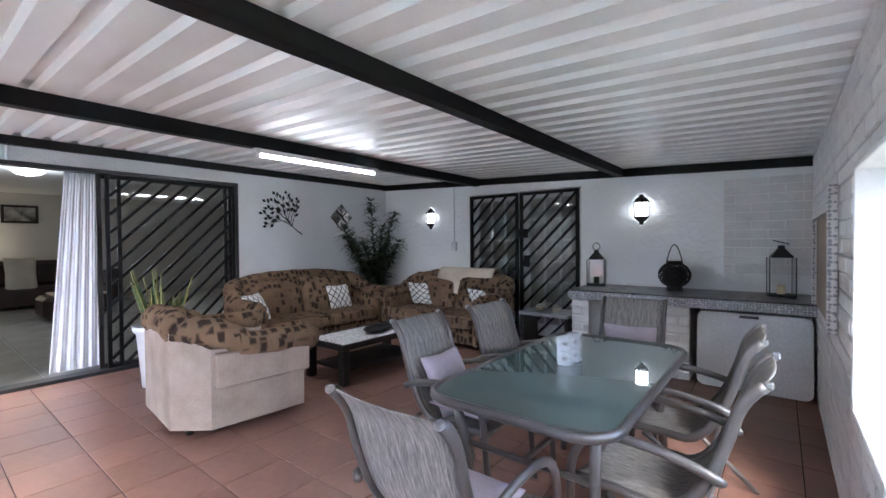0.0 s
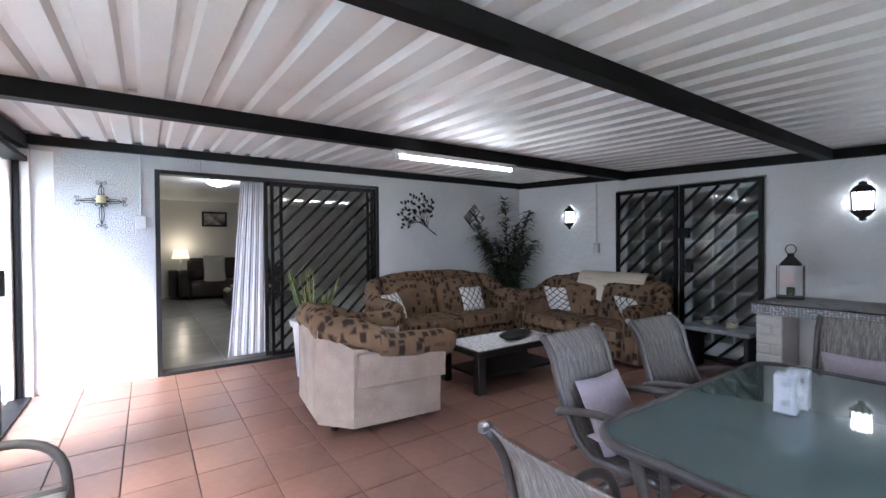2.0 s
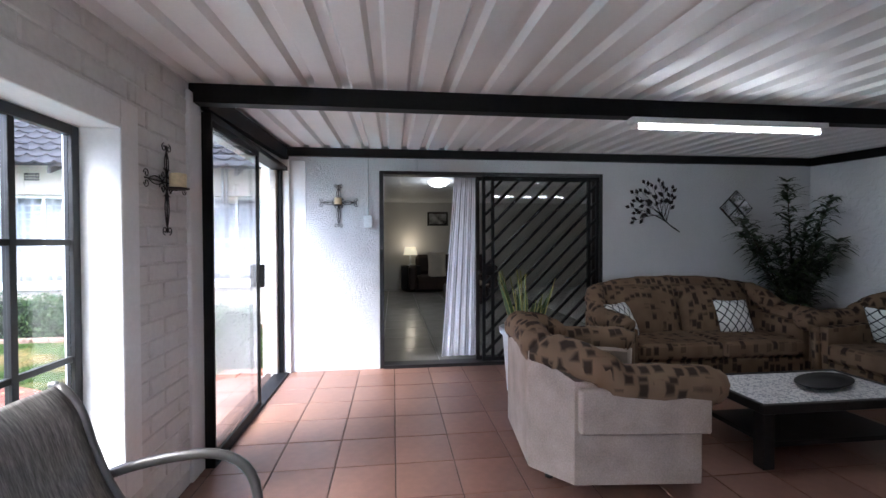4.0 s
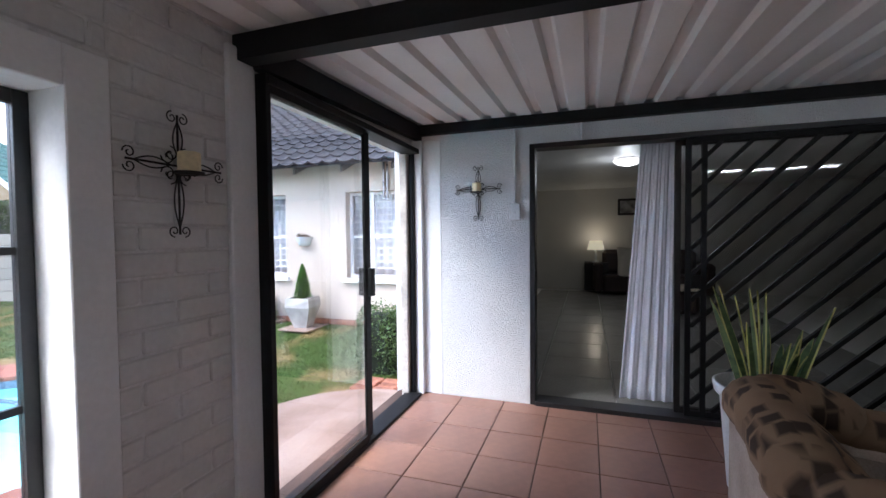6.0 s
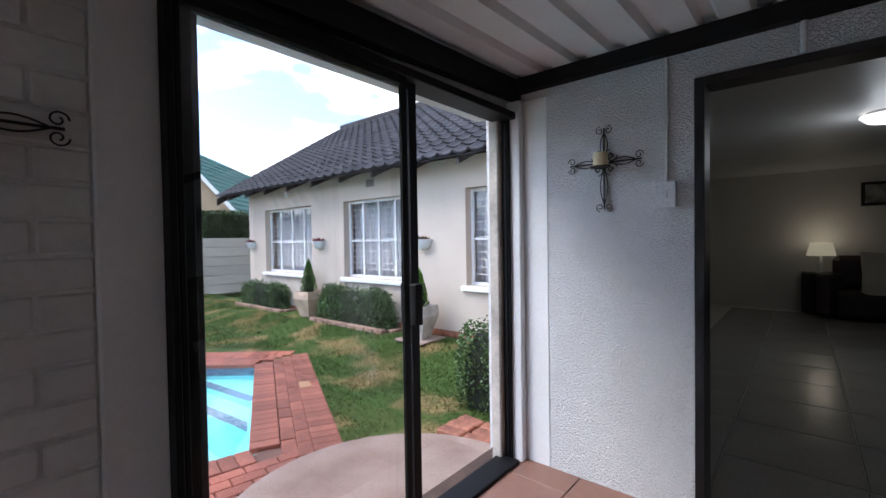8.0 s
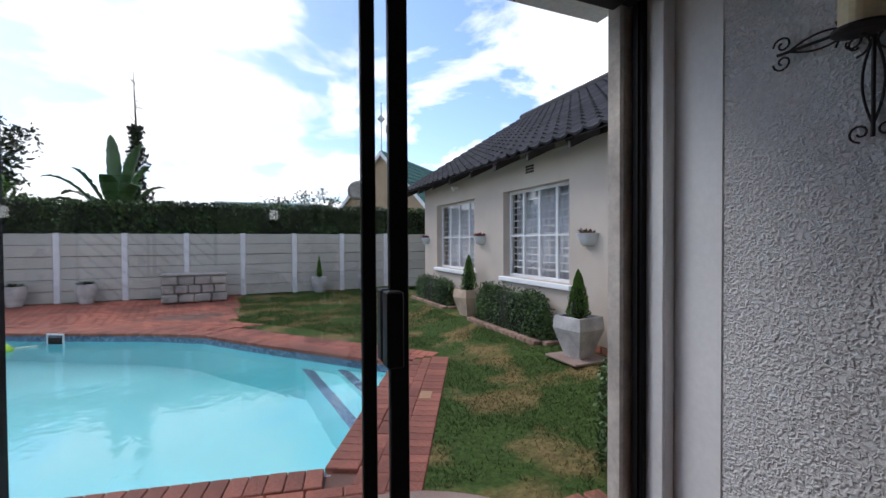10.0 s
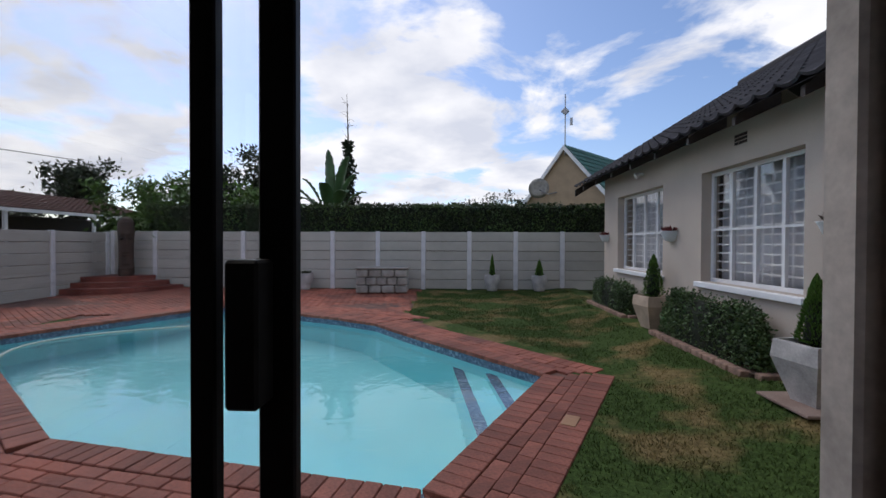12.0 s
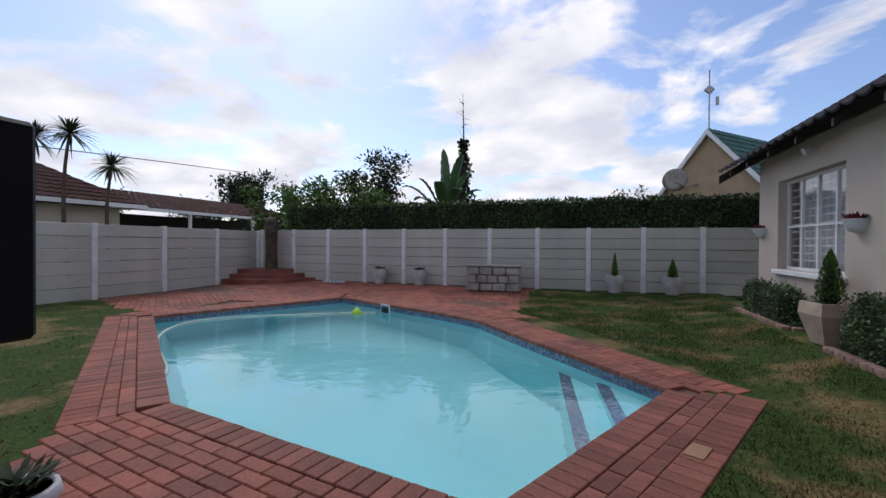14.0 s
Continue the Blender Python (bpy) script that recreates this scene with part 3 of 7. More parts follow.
# corner steps at the shallow end
ex, ey = POOL[7]
d1, d2 = (Vector(POOL[0]) - Vector(POOL[7])).normalized(), (Vector(POOL[6]) - Vector(POOL[7])).normalized()
prev = 0
for i, (L, z) in enumerate(((0.8, -0.30), (1.32, -0.48))):
    a, b = Vector((ex, ey)) + d1 * L * 1.15, Vector((ex, ey)) + d2 * L * 1.15
    st = Shape()
    tri = [(ex, ey), tuple(a), tuple(b)]
    if (a - Vector((ex, ey))).cross(b - Vector((ex, ey))) < 0:
        tri = [tri[0], tri[2], tri[1]]
    st.put([(x, y, G + z) for x, y in tri] + [(x, y, bz) for x, y in tri], [(0, 1, 2), (3, 5, 4), (0, 3, 4, 1), (1, 4, 5, 2), (2, 5, 3, 0)])
    stp = part("pool_step", st, M["pool"], pool)
    if i < 2:
        nn = (a - b).normalized()
        off = Vector((nn.y, -nn.x))
        if (Vector((ex, ey)) - a).dot(off) < 0:
            off = -off
        q = [a - nn * 0.12, a - nn * 0.12 + off * 0.12, b + nn * 0.12 + off * 0.12, b + nn * 0.12]
        part("tile_strip", Shape().put([(p.x, p.y, G + z + 0.006) for p in q], [(0, 1, 2, 3) if (q[1] - q[0]).cross(q[2] - q[1]) > 0 else (3, 2, 1, 0)]), band_m, stp, "dark blue mosaic strip on step")
water_m = glass("pool_water", (0.80, 0.95, 0.97), 0.02, 1.33)
wnn, wll = water_m.node_tree.nodes, water_m.node_tree.links
tcn = wnn.new("ShaderNodeTexCoord")
rip = wnn.new("ShaderNodeTexNoise"); rip.inputs["Scale"].default_value = 3.2; rip.inputs["Detail"].default_value = 2; rip.inputs["Distortion"].default_value = 1.2
bpn = wnn.new("ShaderNodeBump"); bpn.inputs["Strength"].default_value = 0.10; bpn.inputs["Distance"].default_value = 0.05
wll.new(tcn.outputs["Object"], rip.inputs["Vector"]); wll.new(rip.outputs["Fac"], bpn.inputs["Height"]); wll.new(bpn.outputs[0], wnn["Principled BSDF"].inputs["Normal"])
sh = Shape().put([(x, y, G - 0.125) for x, y in inset(POOL, -0.006)], [tuple(range(n)) if sum(POOL[i][0] * POOL[(i + 1) % n][1] - POOL[(i + 1) % n][0] * POOL[i][1] for i in range(n)) > 0 else tuple(reversed(range(n)))])
water = structure("water", sh, water_m, "clear still pool water with faint ripples", "water")
water.visible_shadow = False

# bed under the paving
COPE = inset(POOL, 0.24)
bed = Shape()
bm = bmesh.new()
ov = [bm.verts.new((x, y, gz(x, y) - 0.03)) for x, y in TERRACE]
iv = [bm.verts.new((x, y, G - 0.03)) for x, y in inset(POOL, 0.03)]
eds = [bm.edges.new((ov[i], ov[(i + 1) % len(ov)])) for i in range(len(ov))] + [bm.edges.new((iv[i], iv[(i + 1) % len(iv)])) for i in range(len(iv))]
bmesh.ops.triangle_fill(bm, use_beauty=True, use_dissolve=False, edges=eds, normal=(0, 0, 1))
me = bpy.data.meshes.new("pavement"); bm.to_mesh(me); bm.free(); me.materials.append(M["joint"])
pavement = tagged(new("pavement", me), "red clay brick paving round the pool", "paving", kind="structure")
structure("door_slab", Shape().lathe([(0.95, 0), (0.95, 0.09)], 40, (-5.0, 0.0, G)).box(-5.74, -0.3, G, -3.93, SY - 0.115, -0.02), M["slab"], "worn pale concrete door step", "step")

# ---- garden wall of concrete slabs ----
def fence(name, p0, p1, posts, base, high, label):
    """Slab fence between two points; posts: distances along it."""
    a, b = Vector((*p0, base)), Vector((*p1, base))
    d = (b - a).normalized()
    m = Matrix.Translation(a) @ Matrix.Rotation(math.atan2(d.y, d.x), 4, "Z")
    fe = thing(name, label, "garden wall", m=m)
    pm = Shape().box(-0.06, -0.055, -0.05, 0.06, 0.055, high, bev=0.012).mesh("post", M["fence_post"])
    for q in posts:
        part("post", pm, None, fe, m=Matrix.Translation((q, 0, 0)))
    for q, r in zip(posts, posts[1:]):
        me2 = Shape().box(q + 0.05, -0.025, 0.004, r - 0.05, 0.025, high / 6.06 - 0.004, bev=0.009).mesh("slab", M["fence"])
        for k2 in range(6):
            part("slab", me2, None, fe, m=Matrix.Translation((0, 0.004 * (k2 % 2) - 0.012 * (k2 % 3 == 1), k2 * high / 6.06)))
    return fe


fence("garden_wall", (4.75, -10.975), (-9.6, -10.975), [0.05] + [1.286 + 1.2675 * i for i in range(10)] + [14.3], G + 0.1, 1.59, "grey-beige precast concrete slab wall with white posts")
fence("garden_wall", (4.8, -10.9), (4.8, 6.0), [0.05 + 1.63 * i for i in range(11)], G, 1.65, "grey-beige precast concrete slab wall beside neighbouring house")

# ---- wing of the house ----
HX = -8.133
house = thing("house", "single-storey beige plastered house wing with charcoal tiled roof", "house")
WINS = [(-7.405, -5.61), (-4.61, -3.02), (-1.9, -0.25)]
wz0, wz1 = 0.735, 2.07
sh = Shape()
ya = -8.14
for y0, y1 in WINS:
    for a3, b3, c3, d3 in ((ya, y0, 0.08, 2.5), (y0, y1, 0.08, wz0), (y0, y1, wz1, 2.5)):
        part("wall", Shape().box(HX - 0.22, a3, c3, HX, b3, d3), M["facade"], house)
    ya = y1
part("wall", Shape().box(HX - 0.22, ya, 0.08, HX, 0.0, 2.5), M["facade"], house)
part("wall", Shape().box(-14, -8.14, G, HX - 0.22, -7.93, 2.5), M["facade"], house)
sh.put([(-14.2, -8.14, 2.5), (HX, -8.14, 2.5), (-11.2, -8.14, 4.55), (-14.2, -7.93, 2.5), (HX, -7.93, 2.5), (-11.2, -7.93, 4.55)], [(0, 1, 2), (3, 5, 4), (0, 2, 5, 3), (1, 4, 5, 2)])
part("gable", sh, M["facade"], house)
part("wall", Shape().box(HX - 0.22, 0.0, G, -5.882, 0.12, 2.6), M["facade"], house)
plinth_m = surf("face_brick_plinth", (0.3, 0.12, 0.075), 0.8, var=0.3, vscale=9, gvar=0.2, rnd=0.15)
part("plinth", Shape().box(HX - 0.2, -8.12, G, HX - 0.012, 0.0, 0.08), M["joint"], house)
pbm = Shape().box(0, -0.107, 0, 0.03, 0.107, 0.075, bev=0.004).mesh("brick", plinth_m)
for r in range(2):
    for i in range(34):
        part("brick", pbm, None, house, m=Matrix.Translation((HX - 0.022, -7.98 + 0.23 * i + 0.11 * r, -0.085 + 0.083 * r)))
curtain_m = surf("white_net_curtain", (0.72, 0.73, 0.78), 0.9, var=0.1, vscale=2, gvar=0.04, stretch=(1, 6, 0.3))
# dark grey puts the dimness of the unlit rooms into the colour
painted_gloom = surf("painted_dim_interior", (0.12, 0.12, 0.13), 0.9)
ftm = Shape()
for y0, y1 in WINS:
    wdw = part("window", Shape().box(HX - 0.16, y0 + 0.002, wz0 + 0.002, HX - 0.12, y0 + 0.045, wz1 - 0.002).box(HX - 0.16, y1 - 0.045, wz0 + 0.002, HX - 0.12, y1 - 0.002, wz1 - 0.002)
               .box(HX - 0.16, y0 + 0.045, wz0 + 0.002, HX - 0.12, y1 - 0.045, wz0 + 0.045).box(HX - 0.16, y0 + 0.045, wz1 - 0.045, HX - 0.12, y1 - 0.045, wz1 - 0.002), M["white_paint"], house, "white steel window with burglar bars")
    for k2 in (1, 2, 3):
        yy = y0 + (y1 - y0) * k2 / 4
        part("mullion", Shape().box(HX - 0.155, yy - 0.02, wz0 + 0.045, HX - 0.118, yy + 0.02, wz1 - 0.045), M["white_paint"], wdw)
    part("transom", Shape().box(HX - 0.15, y0 + 0.045, 1.36, HX - 0.117, y1 - 0.045, 1.385), M["white_paint"], wdw)
    for k2 in range(1, 12):
        zz = wz0 + 0.045 + (wz1 - wz0 - 0.09) * k2 / 12
        part("burglar_bar", Shape().box(HX - 0.19, y0 + 0.045, zz - 0.009, HX - 0.172, y1 - 0.045, zz + 0.009), M["white_paint"], wdw)
    pn = part("pane", Shape().box(HX - 0.142, y0 + 0.045, wz0 + 0.045, HX - 0.138, y1 - 0.045, wz1 - 0.045), M["glass"], wdw)
    pn.visible_shadow = False
    part("sill", Shape().box(HX - 0.12, y0 - 0.06, wz0 - 0.07, HX + 0.06, y1 + 0.06, wz0 - 0.002, bev=0.008), M["white_paint"], wdw, "white painted window sill")
    part("curtain", Shape().sheet(lambda u, v2: (HX - 0.30 + 0.025 * math.sin(u * 75) * (0.6 + 0.4 * v2), y0 - 0.05 + (y1 - y0 + 0.1) * u, wz0 - 0.1 + (wz1 - wz0 + 0.2) * (1 - v2)), 110, 4, 0.004), curtain_m, wdw, "gathered white net curtain", smooth=True)
# added liner behind the curtains, coloured dark to read as a dim room
part("room_wall", Shape().box(HX - 1.3, -7.9, -0.02, HX - 1.25, 0.0, 2.46).box(HX - 1.25, -7.9, 2.44, HX - 0.22, 0.0, 2.49).box(HX - 1.25, -7.9, -0.1, HX - 0.22, 0.0, -0.02), painted_gloom, house)

# tiled roof: rolls along the slope, courses stepped
EAVE, RIDGE = (-7.7, 2.44), (-11.3, 4.68)
sh = Shape()
rows, y0, y1 = 17, -8.8, 0.05
sl = Vector((RIDGE[0] - EAVE[0], RIDGE[1] - EAVE[1]))
nrm = Vector((-sl.y, sl.x)).normalized() * -1
if nrm.y < 0:
    nrm = -nrm
tw = 0.25
nt = int((y1 - y0) / tw)
prof = [(0, 0.0), (0.05, 0.032), (0.1, 0.0), (0.17, -0.012)]
for r in range(rows):
    a, b = Vector(EAVE) + sl * (r / rows), Vector(EAVE) + sl * ((r + 1.08) / rows)
    for i in range(nt):
        yy = y0 + i * tw
        ps = [(yy + p, h) for p, h in prof] + [(yy + tw - 0.005, 0.0)]
        k = len(sh.v)
        for q, lift in ((a, 0.034), (b, 0.008)):
            for y2, h in ps:
                e = q + nrm * (lift + h)
                sh.v.append((e.x, y2, e.y))
        for y2, h in ps:
            e = a + nrm * (lift * 0 + h + 0.005)
            sh.v.append((e.x, y2, e.y))
        for j in range(4):
            sh.f.append((k + j, k + j + 1, k + 5 + j + 1, k + 5 + j))
            sh.f.append((k + 10 + j, k + 10 + j + 1, k + j + 1, k + j))
roof = part("roof", Shape().put([(EAVE[0], y0, EAVE[1] - 0.02), (EAVE[0], y1, EAVE[1] - 0.02), (RIDGE[0], y1, RIDGE[1] - 0.02), (RIDGE[0], y0, RIDGE[1] - 0.02), (-14.6, y0, 2.3), (-14.6, y1, 2.3)], [(0, 1, 2, 3), (3, 2, 5, 4)]), M["roof_tile"], house, "charcoal concrete tile roof")
tagged(part("roof_tiles", sh, M["roof_tile"], roof), kind="stuff")
part("ridge_cap", Shape().tube([(RIDGE[0], y0, RIDGE[1] + 0.02), (RIDGE[0], y1, RIDGE[1] + 0.02)], 0.11, 8), M["roof_tile"], roof)
wood_dark = surf("dark_stained_timber", (0.03, 0.022, 0.018), 0.7, var=0.3, vscale=5, stretch=(1, 1, 4))
part("verge_board", Shape().put([(EAVE[0], y0 - 0.02, EAVE[1] - 0.05), (EAVE[0], y0 - 0.02, EAVE[1] - 0.2), (RIDGE[0], y0 - 0.02, RIDGE[1] - 0.2), (RIDGE[0], y0 - 0.02, RIDGE[1] - 0.05), (EAVE[0], y0 + 0.02, EAVE[1] - 0.05), (EAVE[0], y0 + 0.02, EAVE[1] - 0.2), (RIDGE[0], y0 + 0.02, RIDGE[1] - 0.2), (RIDGE[0], y0 + 0.02, RIDGE[1] - 0.05)], [(0, 1, 2, 3), (4, 7, 6, 5), (0, 4, 5, 1), (3, 2, 6, 7)]), wood_dark, roof)
for i in range(11):
    yy = -8.3 + 0.82 * i
    rm = Shape().put([(EAVE[0] - 0.03, yy, EAVE[1] - 0.04), (EAVE[0] - 0.03, yy, EAVE[1] - 0.12), (HX - 0.02, yy, 2.5 + 0.02), (HX - 0.02, yy, EAVE[1] + 0.29), (EAVE[0] - 0.03, yy + 0.045, EAVE[1] - 0.04), (EAVE[0] - 0.03, yy + 0.045, EAVE[1] - 0.12), (HX - 0.02, yy + 0.045, 2.52), (HX - 0.02, yy + 0.045, EAVE[1] + 0.29)], [(0, 1, 2, 3), (7, 6, 5, 4), (0, 4, 5, 1), (1, 5, 6, 2), (0, 3, 7, 4)])
    part("rafter", rm, wood_dark, roof)

# plain outer shell that closes the rooms behind the openings
cream = surf("cream_wall", (0.62, 0.6, 0.56), 0.85, var=0.05, vscale=1)
lr_tile = surf("pale_floor_tile", (0.42, 0.41, 0.39), 0.22, var=0.08, vscale=1.5, rnd=0.04, spec=0.5)
sh = Shape()
sh.box(-13.75, -0.3, -0.02, -13.6, 8.5, 2.55).box(-13.6, 0.02, -0.02, WX - 0.16, 0.17, 2.55).box(-13.6, 8.3, -0.02, WX - 0.16, 8.5, 2.55).box(WX - 0.16, NY + 0.2, -0.02, WX, 8.5, 2.6)
structure("wall_living_room", sh, cream, "plain cream living room walls", "wall")
structure("ceiling_living_room", Shape().box(-13.75, 0.02, 2.5, WX - 0.162, 8.5, 2.6), M["white_paint"], "white living room ceiling", "ceiling")
lrf = structure("floor_living_room", Shape().box(-13.75, 0.02, -0.1, WX - 0.05, 8.5, -0.012), M["mortar"], "pale tiled living room floor", "floor")
sh = Shape()
sh.box(-5.5, NY + 2.2, -0.02, -1.2, NY + 2.4, 2.6).box(-5.55, NY + 0.2, -0.02, -5.4, NY + 2.4, 2.6).box(-1.3, NY + 0.2, -0.02, -1.15, NY + 2.4, 2.6).box(-5.55, NY + 0.2, 2.5, -1.15, NY + 2.4, 2.6).box(-5.55, NY + 0.2, -0.1, -1.15, NY + 2.4, -0.01)
structure("wall_kitchen", sh, cream, "plain room behind the gated door", "wall")

# ---- materials of the things ----
M["alu"] = surf("grey_brown_aluminium", (0.105, 0.097, 0.094), 0.4, 0.5, var=0.1, gvar=0.05, bump=0.05)
M["sling"] = surf("woven_sling_fabric", (0.21, 0.195, 0.18), 0.75, var=0.35, vscale=1.0, gvar=0.3, gscale=3.0, bump=0.3, bscale=3, bdist=0.002, stretch=(150, 15, 15), tint=(0.1, 0.092, 0.086))
M["beige"] = surf("beige_chenille", (0.36, 0.29, 0.245), 0.95, var=0.12, vscale=6, gvar=0.12, gscale=120, bump=0.35, bscale=180, bdist=0.003, spec=0.1)
M["white_plastic"] = surf("white_plastic", (0.66, 0.67, 0.68), 0.4, var=0.06, bump=0.05)
M["dark_wood"] = surf("black_brown_wood", (0.012, 0.009, 0.008), 0.55, var=0.35, vscale=4, stretch=(1, 1, 0.3))
M["candle"] = surf("ivory_wax", (0.72, 0.60, 0.38), 0.5, var=0.08)
M["leaf_dark"] = surf("dark_glossy_leaf", (0.035, 0.06, 0.022), 0.4, var=0.3, vscale=5, island=0.3, spec=0.45, bump=0)
M["leaf_snake"] = surf("snake_plant_leaf", (0.07, 0.11, 0.04), 0.45, var=0.5, vscale=14, stretch=(1, 1, 3), tint=(0.03, 0.06, 0.03))
M["leaf_yellow"] = surf("yellow_leaf_margin", (0.45, 0.42, 0.14), 0.5, var=0.2)
M["lilac"] = surf("lilac_cushion_cloth", (0.36, 0.31, 0.35), 0.9, var=0.1, gvar=0.06, bump=0.2, bscale=150)
M["throw"] = surf("cream_knit_throw", (0.62, 0.54, 0.44), 0.95, var=0.08, gvar=0.1, gscale=70, bump=0.5, bscale=110, bdist=0.004)
M["mirror"] = surf("mirror", (0.85, 0.85, 0.86), 0.06, 1.0, var=0.02, gvar=0.0, bump=0)
M["chrome"] = surf("bright_end_cap", (0.30, 0.30, 0.31), 0.3, 0.7, var=0.05)


def pattern_mat(name, kind):
    """Cloth with a printed pattern: 'blocks' (dark blocks on brown), 'lattice' (black trellis on white), 'moor' (grey ornament on white)."""
    m = surf(name, (0.5, 0.5, 0.5), 0.9, bump=0.3, bscale=160, bdist=0.002, spec=0.15)
    n, l = m.node_tree.nodes, m.node_tree.links
    p = n["Principled BSDF"]
    tc = n.new("ShaderNodeTexCoord")
    mix = n.new("ShaderNodeMix"); mix.data_type = "RGBA"
    if kind == "blocks":
        br = n.new("ShaderNodeTexVoronoi"); br.distance = "CHEBYCHEV"; br.inputs["Scale"].default_value = 15; br.inputs["Randomness"].default_value = 0.6
        mp = n.new("ShaderNodeMapping"); mp.inputs["Scale"].default_value = (1, 1, 0.62); mp.inputs["Rotation"].default_value = (0.0, 0.0, 0.0)
        l.new(tc.outputs["Object"], mp.inputs[0]); l.new(mp.outputs[0], br.inputs["Vector"])
        th = n.new("ShaderNodeMapRange"); th.inputs["From Min"].default_value, th.inputs["From Max"].default_value = 0.44, 0.26
        l.new(br.outputs["Distance"], th.inputs["Value"])
        sx = n.new("ShaderNodeSeparateColor"); l.new(br.outputs["Color"], sx.inputs[0])
        pick = n.new("ShaderNodeMath"); pick.operation = "GREATER_THAN"; pick.inputs[1].default_value = 0.28
        l.new(sx.outputs[0], pick.inputs[0])
        fac = n.new("ShaderNodeMath"); fac.operation = "MULTIPLY"; l.new(th.outputs[0], fac.inputs[0]); l.new(pick.outputs[0], fac.inputs[1])
        nz = n.new("ShaderNodeTexNoise"); nz.inputs["Scale"].default_value = 5; l.new(tc.outputs["Object"], nz.inputs["Vector"])
        rp = n.new("ShaderNodeValToRGB"); rp.color_ramp.elements[0].color, rp.color_ramp.elements[1].color = (0.10, 0.062, 0.04, 1), (0.27, 0.175, 0.108, 1)
        l.new(nz.outputs["Fac"], rp.inputs[0])
        l.new(fac.outputs[0], mix.inputs["Factor"]); l.new(rp.outputs[0], mix.inputs[6]); mix.inputs[7].default_value = (0.042, 0.027, 0.02, 1)
    elif kind == "lattice":
        fs = []
        for ang in (0.95, -0.95):
            mp = n.new("ShaderNodeMapping"); mp.inputs["Rotation"].default_value = (0, 0, ang)
            l.new(tc.outputs["Object"], mp.inputs[0])
            wv = n.new("ShaderNodeTexWave"); wv.inputs["Scale"].default_value = 4.6; wv.inputs["Distortion"].default_value = 0.0
            l.new(mp.outputs[0], wv.inputs["Vector"])
            g = n.new("ShaderNodeMath"); g.operation = "GREATER_THAN"; g.inputs[1].default_value = 0.945
            l.new(wv.outputs["Fac"], g.inputs[0]); fs.append(g)
        mx = n.new("ShaderNodeMath"); mx.operation = "MAXIMUM"; l.new(fs[0].outputs[0], mx.inputs[0]); l.new(fs[1].outputs[0], mx.inputs[1])
        l.new(mx.outputs[0], mix.inputs["Factor"]); mix.inputs[6].default_value = (0.74, 0.73, 0.7, 1); mix.inputs[7].default_value = (0.03, 0.03, 0.035, 1)
    else:
        vo = n.new("ShaderNodeTexVoronoi"); vo.inputs["Scale"].default_value = 22; vo.inputs["Randomness"].default_value = 0.0; vo.feature = "DISTANCE_TO_EDGE"
        l.new(tc.outputs["Object"], vo.inputs["Vector"])
        v2 = n.new("ShaderNodeTexVoronoi"); v2.inputs["Scale"].default_value = 44; v2.inputs["Randomness"].default_value = 0.35
        l.new(tc.outputs["Object"], v2.inputs["Vector"])
        a = n.new("ShaderNodeMath"); a.operation = "ADD"; l.new(vo.outputs["Distance"], a.inputs[0]); l.new(v2.outputs["Distance"], a.inputs[1])
        r = n.new("ShaderNodeValToRGB"); r.color_ramp.interpolation = "CONSTANT"
        r.color_ramp.elements[0].color, r.color_ramp.elements[1].color = (0.30, 0.31, 0.34, 1), (0.68, 0.67, 0.66, 1)
        r.color_ramp.elements[1].position = 0.55
        l.new(a.outputs[0], r.inputs[0]); l.new(r.outputs[0], mix.inputs[6]); mix.inputs["Factor"].default_value = 0
    l.new(mix.outputs[2], p.inputs["Base Color"])
    return m


M["blocks"] = pattern_mat("brown_block_upholstery", "blocks")
M["lattice"] = pattern_mat("white_lattice_cloth", "lattice")
M["moor"] = pattern_mat("patterned_tile", "moor")
M["moor"].node_tree.nodes["Principled BSDF"].inputs["Roughness"].default_value = 0.3


def arc(p0, p1, p2, n=8):
    """Points of a quadratic curve."""
    a, b, c = Vector(p0), Vector(p1), Vector(p2)
    return [a * (1 - t) ** 2 + b * 2 * t * (1 - t) + c * t * t for t in (i / n for i in range(n + 1))]


